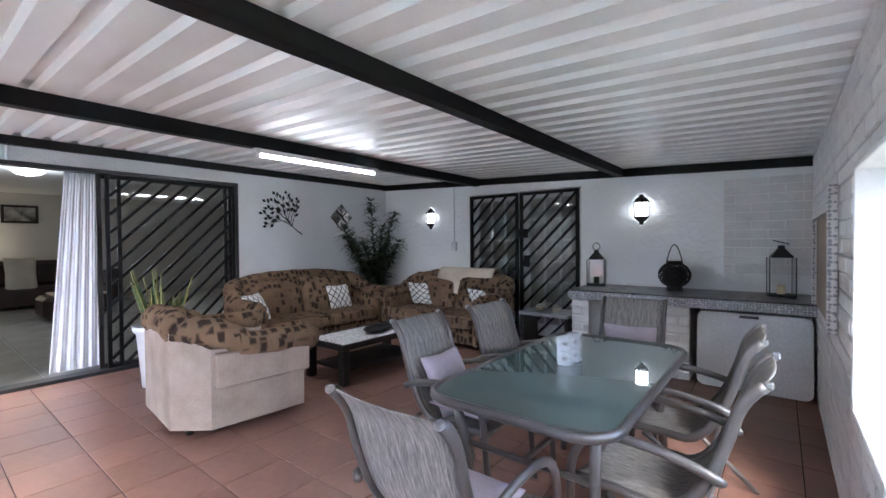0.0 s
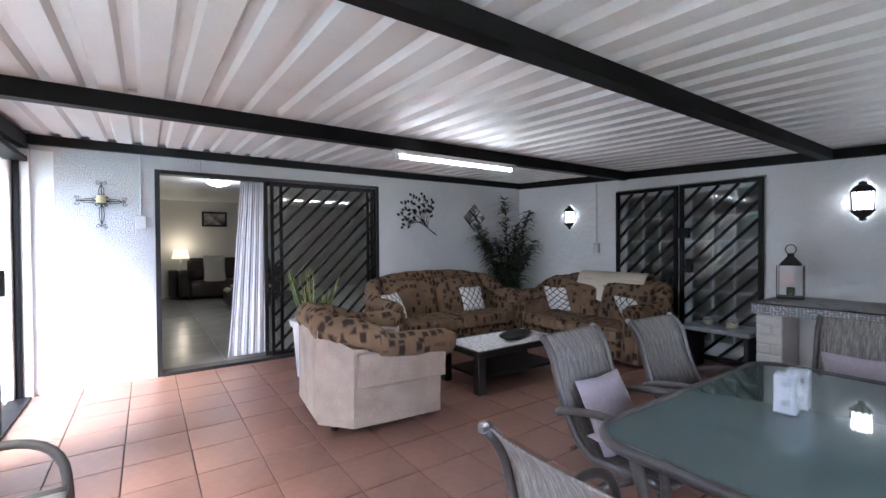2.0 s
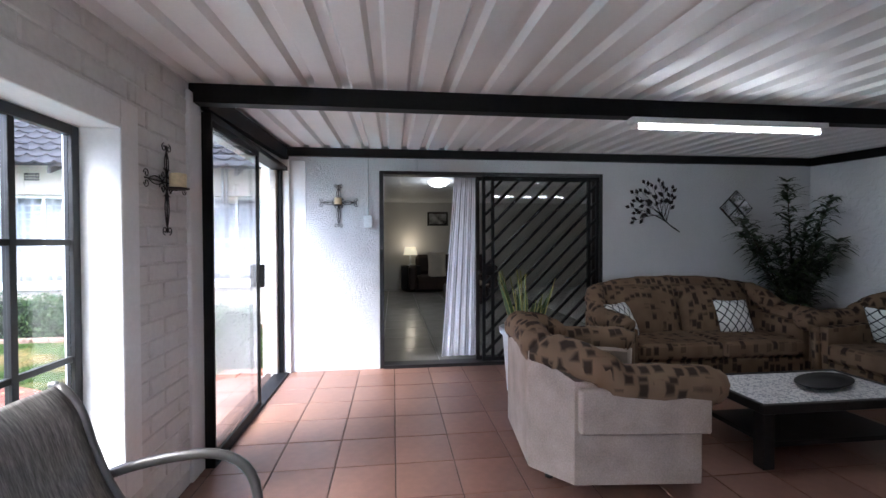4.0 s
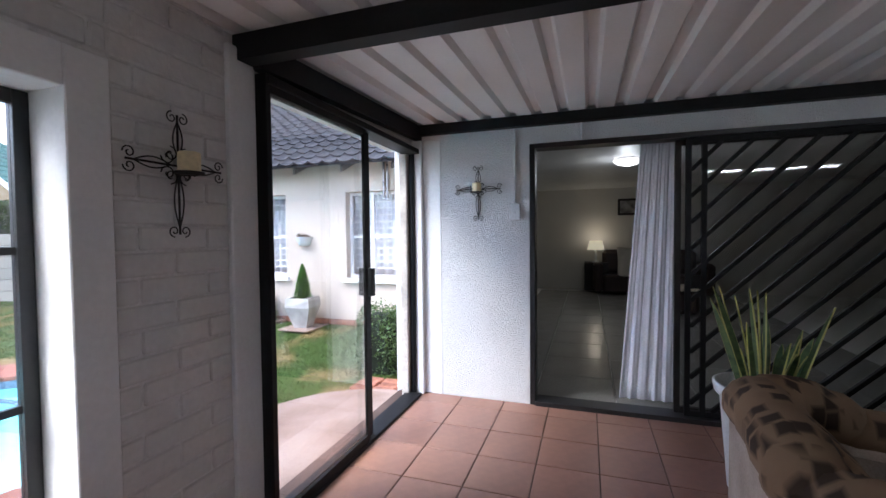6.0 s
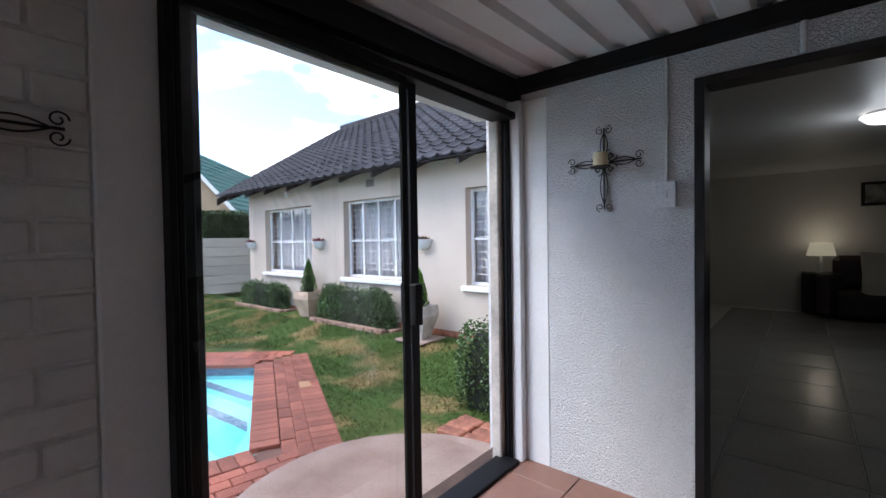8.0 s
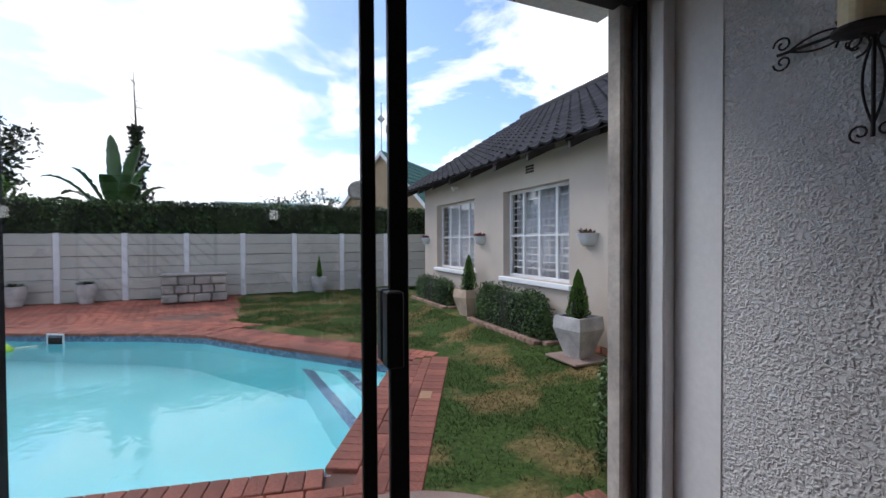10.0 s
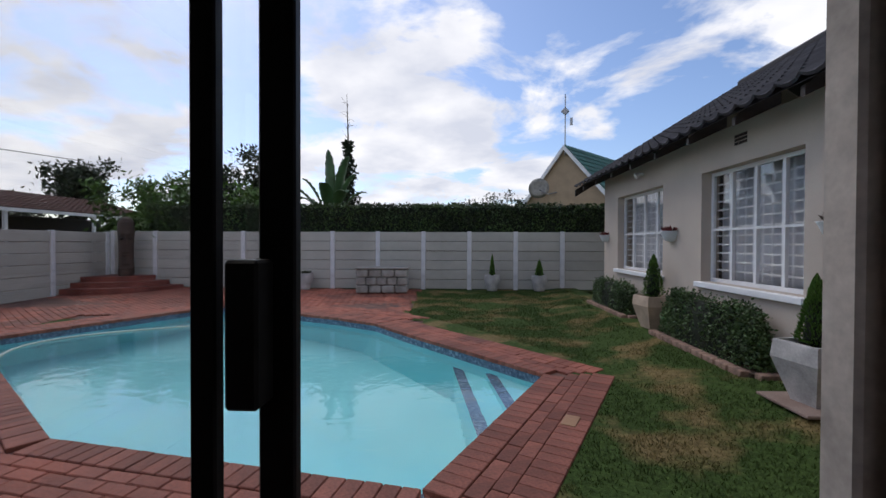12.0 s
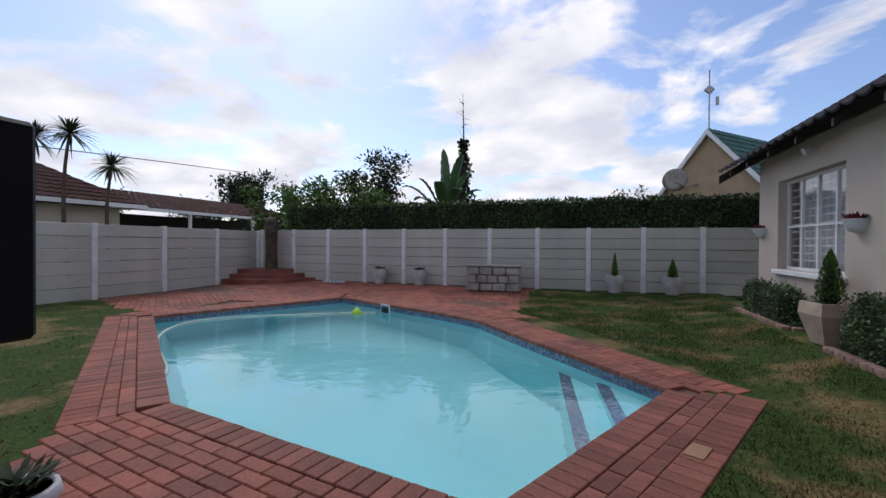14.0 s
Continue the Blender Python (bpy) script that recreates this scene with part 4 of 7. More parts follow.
# ---- garden chairs with sling seats ----
def sling_chair(m, group, label):
    th = thing("garden_chair", label, "chair", group, m)
    side = arc((0, -0.37, 0.885), (0, -0.32, 0.84), (0, -0.30, 0.78), 4)[:-1] + arc((0, -0.30, 0.78), (0, -0.21, 0.42), (0, -0.08, 0.395), 8)[:-1] + arc((0, -0.08, 0.395), (0, 0.12, 0.41), (0, 0.24, 0.405), 5)
    for s in (-1, 1):
        part("side_rail", Shape().tube([(s * 0.215, p.y, p.z) for p in side], 0.014, 8, ry=0.02), M["alu"], th, smooth=True)
        part("rail_cap", Shape().box(s * 0.215 - 0.0115, -0.392, 0.876, s * 0.215 + 0.0115, -0.366, 0.899, bev=0.005), M["chrome"], th, "bright plastic rail end cap")
        leg = [(s * 0.245, 0.27, 0.0), (s * 0.245, 0.245, 0.3)] + [(s * 0.25, p.y, p.z) for p in arc((0, 0.235, 0.45), (0, 0.22, 0.61), (0, 0.05, 0.615), 7)] + [(s * 0.245, p.y, p.z) for p in arc((0, -0.05, 0.61), (0, -0.2, 0.59), (0, -0.255, 0.56), 4)] + [(s * 0.228, -0.262, 0.55)]
        part("armrest", Shape().tube(leg, 0.013, 8, ry=0.018), M["alu"], th, smooth=True)
        back = arc((s * 0.235, 0.10, 0.39), (s * 0.24, -0.05, 0.30), (s * 0.245, -0.36, 0.0), 6)
        part("rear_leg", Shape().tube(back, 0.013, 8), M["alu"], th, smooth=True)
    part("crossbar", Shape().tube([(-0.215, 0.2, 0.37), (0.215, 0.2, 0.37)], 0.011, 8), M["alu"], th)
    part("crossbar", Shape().tube([(-0.215, -0.2, 0.40), (0.215, -0.2, 0.40)], 0.011, 8), M["alu"], th)
    k = len(side) - 1

    def fab(u, v):
        q = u * k
        i = min(int(q), k - 1)
        p = side[i].lerp(side[i + 1], q - i)
        sag = 0.018 * (1 - (2 * v - 1) ** 2)
        return (-0.203 + 0.406 * v, p.y - sag * (1 if p.z > 0.5 else 0.3), p.z - (sag if p.z < 0.5 else 0))
    part("sling", Shape().sheet(fab, 36, 8, 0.005), M["sling"], th, "grey-brown woven sling seat", smooth=True)
    return th


CH = "grey-brown metal garden chair, woven sling seat,"
c1 = sling_chair(pose(-1.18, 2.20, 0, 0, 0, 0), "chairs round the dining table", CH + " at head of glass table")
for x, y, r in ((-1.66, 2.95, -88), (-1.61, 3.61, -92), (-0.755, 3.51, 92), (-0.715, 2.87, 88)):
    copy_thing(c1, pose(x, y, 0, 0, 0, r))["label"] = CH + " beside glass table"
copy_thing(c1, pose(-1.17, 4.10, 0, 0, 0, 183))["label"] = CH + " before the white counter"
copy_thing(c1, pose(-2.53, 0.655, 0, 0, 0, 2))["label"] = CH + " under the garden window"

# loose cushions on chairs
def cushion(name, w, h, t, m, mat, label, category="cushion", group=""):
    def f(u, v):
        x, y = 2 * u - 1, 2 * v - 1
        q = max(0.0, (1 - abs(x) ** 2.6) * (1 - abs(y) ** 2.6)) ** 0.5
        pin = 1 - 0.07 * (1 - abs(x)) * abs(y) - 0.07 * (1 - abs(y)) * abs(x)
        return x * w / 2 * pin, y * h / 2 * pin, q * t / 2
    sh = Shape().sheet(f, 16, 16)
    sh.sheet(lambda u, v: (lambda p: (p[0], p[1], -p[2]))(f(v, u)), 16, 16)
    return solid(name, sh, mat, label, category, group, smooth=True, m=m)


cushion("cushion", 0.36, 0.34, 0.09, pose(-1.80, 2.96, 0.53, 0, 62, 0), M["lilac"], "lilac-grey cushion leaning on a garden chair")
cushion("cushion", 0.36, 0.34, 0.08, pose(-1.63, 2.94, 0.46, 0, 4, 5), M["lilac"], "lilac-grey cushion lying on a garden chair seat")
cushion("cushion", 0.38, 0.36, 0.08, pose(-1.175, 2.13, 0.47, 8, 0, 0), M["lilac"], "lilac-grey cushion lying on a garden chair seat")
cushion("cushion", 0.36, 0.3, 0.08, pose(-1.17, 4.29, 0.58, 72, 0, 183), M["lilac"], "lilac-grey cushion leaning on a garden chair")

# ---- glass dining table ----
tb = thing("dining_table", "rounded smoked-glass garden table with grey metal rim", "table", m=pose(-1.105, 3.06, 0))


def rounded(w, h, r, z, n=7):
    pts = []
    for cx, cy, a0 in ((w - r, h - r, 0), (-w + r, h - r, 90), (-w + r, -h + r, 180), (w - r, -h + r, 270)):
        for i in range(n + 1):
            a = radians(a0 + 90 * i / n)
            pts.append((cx + r * math.cos(a), cy + r * math.sin(a), z))
    return pts


pts = rounded(0.367, 0.71, 0.13, 0.715)
k = len(pts)
smoked = glass("smoked_green_glass", (0.42, 0.45, 0.43), 0.04, 1.5)
pp = smoked.node_tree.nodes["Principled BSDF"]
pp.inputs["Transmission Weight"].default_value = 0.04
pp.inputs["Base Color"].default_value = (0.085, 0.115, 0.106, 1)
part("tabletop", Shape().put(pts + [(x, y, z - 0.006) for x, y, z in pts], [tuple(range(k)), tuple(k + i for i in reversed(range(k)))] + [(i, k + i, k + (i + 1) % k, (i + 1) % k) for i in range(k)]), smoked, tb, "smoked green glass tabletop")
part("rim", Shape().tube(rounded(0.38, 0.723, 0.14, 0.705), 0.017, 8, True, ry=0.02), M["alu"], tb, smooth=True)
for sx, sy in product((-1, 1), (-1, 1)):
    part("leg", Shape().tube([(sx * 0.30, sy * 0.60, 0.69), (sx * 0.27, sy * 0.52, 0.4), (sx * 0.30, sy * 0.57, 0.0)], 0.021, 8, ry=0.021), M["alu"], tb, smooth=True)
for sy in (-1, 1):
    part("crossbar", Shape().tube([(-0.28, sy * 0.54, 0.47), (0.28, sy * 0.54, 0.47)], 0.013, 8), M["alu"], tb)
part("crossbar", Shape().tube([(0, -0.54, 0.47), (0, 0.54, 0.47)], 0.013, 8), M["alu"], tb)
acr = glass("clear_acrylic", (0.9, 0.92, 0.97), 0.12, 1.49)
acr.node_tree.nodes["Principled BSDF"].inputs["Transmission Weight"].default_value = 0.8
for x, y, z in ((-1.155, 3.055, 0.719), (-1.155, 3.055, 0.789), (-1.146, 3.15, 0.719), (-1.146, 3.15, 0.789)):
    cu = thing("candle_cube", "clear acrylic cube candle holder stacked on glass table", "candle holder", "stacked cubes", pose(x, y, z, 0, 0, 6))
    cs = Shape()
    for a in ((-0.033, -0.033, 0, 0.033, -0.027, 0.0685), (-0.033, 0.027, 0, 0.033, 0.033, 0.0685), (-0.033, -0.027, 0, -0.027, 0.027, 0.0685), (0.027, -0.027, 0, 0.033, 0.027, 0.0685), (-0.027, -0.027, 0, 0.027, 0.027, 0.022)):
        cs.box(*a, bev=0.0015)
    part("cube", cs, acr, cu)
    part("candle", Shape().lathe([(0.014, 0.023), (0.015, 0.026), (0.015, 0.038), (0.012, 0.04)], 14), M["alu"], cu, "grey tea light")

# ---- upholstered suite ----
def seat_unit(name, m, w, d, h, arm, label, shell, group, cushions):
    """Sofa or armchair facing +y: rolled back that sweeps down into rolled arms. w, d, h: size; arm: arm height."""
    th = thing(name, label, "sofa" if w > 1.2 else "armchair", group, m)
    hw, hd = w / 2, d / 2
    ch = 0.2
    plan = [(hw, hd - 0.04), (hw, -hd + ch), (hw - ch, -hd), (-hw + ch, -hd), (-hw, -hd + ch), (-hw, hd - 0.04)]
    tops = [arm - 0.045, arm + 0.01, h - 0.1, h - 0.1, arm + 0.01, arm - 0.045]
    inn = [(x * (hw - 0.2) / hw, -hd + 0.22 if y < 0 else y) for x, y in plan]
    n = len(plan)
    v = [(x, y, 0.06) for x, y in plan] + [(x, y, t) for (x, y), t in zip(plan, tops)] + [(x, y, 0.06) for x, y in inn] + [(x, y, t - 0.02) for (x, y), t in zip(inn, tops)]
    f = []
    for i in range(n - 1):
        f += [(i, i + 1, n + i + 1, n + i), (2 * n + i + 1, 2 * n + i, 3 * n + i, 3 * n + i + 1), (n + i, n + i + 1, 3 * n + i + 1, 3 * n + i)]
    f += [(0, n, 3 * n, 2 * n), (n - 1, 3 * n - 1, 4 * n - 1, 2 * n - 1)]
    f = [tuple(reversed(q)) for q in f]
    part("shell", Shape().put(v, f), shell, th, "pale beige outer panels" if shell is M["beige"] else "")
    # roll along arms and back
    r = 0.1
    left = [(-hw + 0.05, hd + 0.05, arm - 0.045), (-hw + 0.03, hd - 0.06, arm - 0.012), (-hw + 0.03, 0.0, arm), (-hw + 0.05, -hd + 0.36, arm + 0.06), (-hw + 0.11, -hd + 0.19, (arm + h) / 2 + 0.01), (-hw + 0.25, -hd + 0.085, h - 0.12), (-hw * 0.45, -hd + 0.06, h - 0.07), (0, -hd + 0.06, h - 0.055)]
    pts = [Vector(p) for p in left] + [Vector((-x, y, z)) for x, y, z in reversed(left[:-1])]
    fine = []
    for i in range(len(pts) - 1):
        p0, p1, p2, p3 = pts[max(i - 1, 0)], pts[i], pts[i + 1], pts[min(i + 2, len(pts) - 1)]
        for q in range(4):
            t = q / 4
            fine.append(0.5 * ((2 * p1) + (p2 - p0) * t + (2 * p0 - 5 * p1 + 4 * p2 - p3) * t * t + (3 * p1 - p0 - 3 * p2 + p3) * t ** 3))
    fine.append(pts[-1])
    rs = [r * (0.75 if i in (0, len(fine) - 1) else 1) * (1 + 0.05 * math.sin(i * 2.3)) for i in range(len(fine))]
    part("roll", Shape().tube(fine, rs, 12), M["blocks"], th, "brown block-patterned rolled top", smooth=True)
    if shell is M["beige"]:
        for sd2 in (-1, 1):
            part("arm_panel", Shape().box(sd2 * hw - (0.03 if sd2 > 0 else 0.045), -hd + 0.22, 0.34, sd2 * hw + (0.045 if sd2 > 0 else 0.03), hd - 0.01, arm - 0.02, bev=0.01), shell, th, "padded beige arm side")
    # arm fronts
    for s in (-1, 1):
        part("arm_front", Shape().tube([(s * (hw - 0.09), hd - 0.06, 0.08), (s * (hw - 0.08), hd - 0.05, 0.25), (s * (hw - 0.06), hd - 0.04, arm - 0.06)], [0.075, 0.085, 0.1], 12, ry=0.04), M["blocks"] if shell is not M["beige"] else shell, th, smooth=True)
    # seat cushions and back cushions
    iw = w - 0.4
    for i in range(cushions):
        cw = iw / cushions
        cx = -iw / 2 + cw * (i + 0.5)
        part("seat_cushion", Shape().box(cx - cw / 2 + 0.004, -hd + 0.26, 0.24, cx + cw / 2 - 0.004, hd + 0.0, 0.40, bev=0.03), M["blocks"], th)

        def bk(u, v, cx=cx, cw=cw):
            x = cx - cw / 2 + cw * u
            zz = 0.36 + (h - 0.40) * v
            return x, -hd + 0.30 + 0.09 * math.sin(math.pi * u) ** 0.5 * math.sin(math.pi * min(1, v * 0.9 + 0.1)) ** 0.6 - 0.13 * v, zz
        part("back_cushion", Shape().sheet(lambda u, v: bk(1 - u, v), 12, 10, 0.1), M["blocks"], th, smooth=True)
    part("front_panel", Shape().box(-iw / 2, hd - 0.1, 0.06, iw / 2, hd - 0.03, 0.24, bev=0.015), M["blocks"], th)
    part("base", Shape().box(-iw / 2 - 0.1, -hd + 0.1, 0.06, iw / 2 + 0.1, hd - 0.1, 0.238), M["blocks"], th)
    for sx, sy in product((-1, 1), (-1, 1)):
        part("foot", Shape().lathe([(0.025, 0), (0.03, 0.06)], 12, (sx * (hw - 0.2), sy * (hd - 0.12), 0)), M["dark_wood"], th)
    return th


GRP = "lounge suite"
seat_unit("armchair", pose(-3.87, 2.62, 0, 0, 0, -5.5), 1.08, 0.92, 0.83, 0.60, "armchair with brown block-patterned top and beige back", M["beige"], GRP, 1)
seat_unit("sofa", pose(-5.31, 4.45, 0, 0, 0, -90), 2.1, 0.9, 0.92, 0.60, "brown block-patterned two-seat sofa beside the wall", M["blocks"], GRP, 2)
seat_unit("sofa", pose(-3.97, 5.74, 0, 0, 0, 178), 1.85, 0.9, 0.90, 0.60, "brown block-patterned two-seat sofa with cream throw", M["blocks"], GRP, 2)
LP = "white scatter cushion with black lattice pattern on sofa"
for m in (pose(-5.26, 3.65, 0.56, 0, 62, 28), pose(-5.36, 4.96, 0.55, 0, 66, -6), pose(-4.52, 5.78, 0.57, 68, 0, 184), pose(-3.42, 5.74, 0.55, 60, 0, 160)):
    cushion("scatter_cushion", 0.36, 0.36, 0.13, m, M["lattice"], LP, group="lattice cushions")


def throw(u, v):
    t = v * math.pi
    y0, z0, r = 6.13, 0.85, 0.125
    if v < 0.25:
        q = v / 0.25
        return (-4.34 + 0.95 * u, 6.13 - r - 0.01 - 0.06 * (1 - q), 0.60 + 0.03 * math.sin(u * 9) + (z0 - 0.60) * q)
    if v > 0.8:
        q = (v - 0.8) / 0.2
        return (-4.34 + 0.95 * u, y0 + r, z0 - 0.2 * q)
    a = math.pi * (v - 0.25) / 0.55
    return (-4.34 + 0.95 * u, y0 - r * math.cos(a), z0 + r * math.sin(a) * 0.75)


solid("throw_blanket", Shape().sheet(lambda u, v: throw(1 - u, v), 14, 26, 0.012), M["throw"], "cream knitted throw over sofa back", "blanket", smooth=True)

# ---- coffee table ----
ct = thing("coffee_table", "black wooden coffee table with grey patterned tile top", "coffee table", m=pose(-3.757, 4.075, 0, 0, 0, 0))
CTX, CTY, CTH = 0.3, 0.57, 0.385
part("top_frame", Shape().box(-CTX, -CTY, CTH - 0.055, -CTX + 0.035, CTY, CTH, bev=0.005).box(CTX - 0.035, -CTY, CTH - 0.055, CTX, CTY, CTH, bev=0.005)
     .box(-CTX + 0.035, -CTY, CTH - 0.055, CTX - 0.035, -CTY + 0.035, CTH, bev=0.005).box(-CTX + 0.035, CTY - 0.035, CTH - 0.055, CTX - 0.035, CTY, CTH, bev=0.005), M["dark_wood"], ct)
part("tile_top", Shape().box(-CTX + 0.036, -CTY + 0.036, CTH - 0.02, CTX - 0.036, CTY - 0.036, CTH - 0.003, bev=0.002), M["moor"], ct, "grey and white patterned tile top")
for sx, sy in product((-1, 1), (-1, 1)):
    part("leg", Shape().box(sx * CTX - sx * 0.085, sy * CTY - sy * 0.085, 0, sx * CTX - sx * 0.006, sy * CTY - sy * 0.006, CTH - 0.055, bev=0.006), M["dark_wood"], ct)
part("shelf", Shape().box(-CTX + 0.05, -CTY + 0.09, 0.11, CTX - 0.05, CTY - 0.09, 0.14, bev=0.004), M["dark_wood"], ct)
tr = Shape().lathe([(0.02, 0.002), (0.10, 0.0), (0.16, 0.012), (0.205, 0.035), (0.2, 0.039), (0.155, 0.02), (0.1, 0.01), (0.02, 0.009)], 28, m=Matrix.Diagonal((0.62, 1.3, 1, 1)))
solid("tray", tr, M["matt_black"], "black oval boat-shaped tray on coffee table", "tray", m=pose(-3.74, 4.22, CTH - 0.002, 0, 0, 20), smooth=True)

# ---- counter of the braai corner ----
cn = thing("counter", "white brick counter with patterned tile edge and dark top", "counter")
part("worktop", Shape().box(-2.15, 5.58, 0.70, EX + 0.008, NY - 0.003, 0.785), M["mortar"], cn)
part("top_tile", Shape().box(-2.155, 5.565, 0.7855, EX + 0.008, NY - 0.003, 0.80, bev=0.003), surf("dark_stone_top", (0.06, 0.05, 0.048), 0.3, var=0.3, vscale=5), cn, "dark polished stone top")
for i in range(20):
    x0 = -2.15 + i * 0.1037
    part("edge_tile", Shape().box(x0, 5.568, 0.70, x0 + 0.1015, 5.579, 0.7845, bev=0.002), M["moor"], cn)
for x0, x1 in ((-2.13, -1.93), (-1.24, -0.98)):
    pier = part("pier", Shape().box(x0 + 0.008, 5.608, 0, x1 - 0.008, NY - 0.01, 0.70), M["mortar"], cn)
    for r in range(8):
        cut = [x0, x1] if r % 2 else [x0, x0 + (x1 - x0) * 0.62, x1]
        for a, b in zip(cut, cut[1:]):
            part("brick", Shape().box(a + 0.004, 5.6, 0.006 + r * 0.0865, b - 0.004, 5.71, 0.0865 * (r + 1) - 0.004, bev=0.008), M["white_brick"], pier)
part("back_panel", Shape().box(-1.93, 6.0, 0, -1.24, 6.03, 0.70), M["white_paint"], cn)

ft = thing("folding_table", "white plastic folding table stored on edge under the counter", "folding table", m=pose(-0.51, 5.57, 0.012, -4, 0, 0))
q = rounded(0.41, 0.335, 0.06, 0)
q = [(x, 0, y + 0.33) for x, y, z in q]
k = len(q)
part("top", Shape().put([(x, -0.02, z) for x, y, z in q] + [(x, 0.02, z) for x, y, z in q], [tuple(reversed(range(k))), tuple(k + i for i in range(k))] + [(i, (i + 1) % k, k + (i + 1) % k, k + i) for i in range(k)]), M["white_plastic"], ft)
part("handle", Shape().box(-0.09, -0.026, 0.625, 0.05, -0.014, 0.648, bev=0.004), M["matt_black"], ft, "black carry handle")
part("leg", Shape().tube([(-0.38, 0.045, 0.04), (-0.38, 0.045, 0.6), (0.38, 0.045, 0.6), (0.38, 0.045, 0.04)], 0.012, 8), M["matt_black"], ft)

# small cupboard with tiled edge on the east wall
cab = thing("wall_niche", "shallow wall cupboard with patterned tile frame", "cupboard")
part("frame", Shape().box(EX - 0.045, 4.09, 0.82, EX - 0.002, 4.17, 1.62, bev=0.003).box(EX - 0.045, 4.17, 1.48, EX - 0.002, 5.5, 1.62, bev=0.003).box(EX - 0.045, 5.42, 0.82, EX - 0.002, 5.5, 1.48, bev=0.003), M["moor"], cab, "grey patterned tile frame")
part("door", Shape().box(EX - 0.02, 4.17, 0.82, EX - 0.002, 5.42, 1.48, bev=0.003), surf("brown_board", (0.3, 0.23, 0.17), 0.6, var=0.2), cab, "plain brown board")


# ---- lanterns ----
def box_lantern(m, s, h, label, handle_down):
    la = thing("lantern", label, "lantern", "lanterns on the counter", m)
    part("base", Shape().box(-s, -s, 0, s, s, 0.02, bev=0.004), M["matt_black"], la)
    for sx, sy in product((-1, 1), (-1, 1)):
        part("post", Shape().box(sx * s - sx * 0.008, sy * s - sy * 0.008, 0.02, sx * s, sy * s, h), M["matt_black"], la)
    part("roof", Shape().lathe([(s * 1.12, h), (s * 1.12, h + 0.012), (s * 0.35, h + 0.085), (s * 0.35, h + 0.11), (0.01, h + 0.115)], 4), M["matt_black"], la)
    for a in range(4):
        pn = part("pane", Shape().box(-s + 0.01, s - 0.006, 0.02, s - 0.01, s - 0.003, h), M["glass"], la, m=Matrix.Rotation(a * math.pi / 2, 4, "Z"))
        pn.visible_shadow = False
    ring = [(0.04 * math.cos(t), 0, h + 0.15 + 0.045 * math.sin(t)) for t in (2 * math.pi * i / 16 for i in range(16))]
    if handle_down:
        part("handle", Shape().tube([(-0.06, 0, h + 0.16), (0.06, 0, h + 0.125)], 0.005, 6), M["matt_black"], la)
    else:
        part("handle", Shape().tube(ring, 0.005, 6, True), M["matt_black"], la)
    part("candle", Shape().lathe([(0.03, 0.021), (0.032, 0.025), (0.032, 0.1), (0.028, 0.104)], 14), M["leaf_dark"] if not handle_down else M["candle"], la, "dark green candle" if not handle_down else "")
    return la


box_lantern(pose(-2.03, 6.13, 0.80, 0, 0, 12), 0.1, 0.31, "black metal lantern with glass panes and ring handle", False)
box_lantern(pose(-0.31, 6.08, 0.80, 0, 0, 8), 0.1, 0.36, "black metal lantern with glass panes and tilted handle", True)
bl = thing("ball_lantern", "round black lattice lantern with wire handle", "lantern", "lanterns on the counter", pose(-1.19, 6.05, 0.80) @ Matrix.Scale(1.32, 4))
bs = Shape()
for i in range(14):
    for s in (-1, 1):
        pts = []
        for j in range(13):
            a = -1.15 + 2.3 * j / 12
            t = 2 * math.pi * i / 14 + s * a * 1.1
            pts.append((0.115 * math.cos(a) * math.cos(t), 0.115 * math.cos(a) * math.sin(t), 0.125 + 0.1 * math.sin(a)))
        bs.tube(pts, 0.0042, 4)
part("lattice", bs, M["matt_black"], bl)
part("inner_cup", Shape().lathe([(0.05, 0.03), (0.085, 0.08), (0.09, 0.14), (0.06, 0.19)], 18), M["matt_black"], bl)
part("foot", Shape().lathe([(0.06, 0), (0.055, 0.03)], 18), M["matt_black"], bl)
part("rim", Shape().lathe([(0.055, 0.215), (0.06, 0.225), (0.055, 0.235)], 18), M["matt_black"], bl)
part("handle", Shape().tube(arc((-0.055, 0, 0.23), (0, 0, 0.50), (0.055, 0, 0.23), 14), 0.004, 6), M["matt_black"], bl)

# bench with candle jars before the gate
bn = thing("bench", "low grey painted plank bench before the security gate", "bench")
part("seat", Shape().box(-2.86, 5.74, 0.43, -2.22, 6.17, 0.47, bev=0.004), surf("grey_plank", (0.3, 0.3, 0.31), 0.6, var=0.2, stretch=(0.4, 6, 1)), bn)
for x0 in (-2.84, -2.28):
    part("leg", Shape().box(x0, 5.76, 0, x0 + 0.04, 6.15, 0.43, bev=0.003), M["dark_wood"], bn)
for x in (-2.66, -2.44):
    jr = thing("candle_jar", "small glass jar with sand and candle on bench", "candle jar", "candle jars", pose(x, 5.92, 0.47))
    part("jar", Shape().lathe([(0.045, 0), (0.05, 0.01), (0.05, 0.08), (0.047, 0.085)], 18), acr, jr, smooth=True)
    part("sand", Shape().lathe([(0.04, 0.012), (0.044, 0.015), (0.044, 0.045), (0.02, 0.05)], 16), M["candle"], jr)


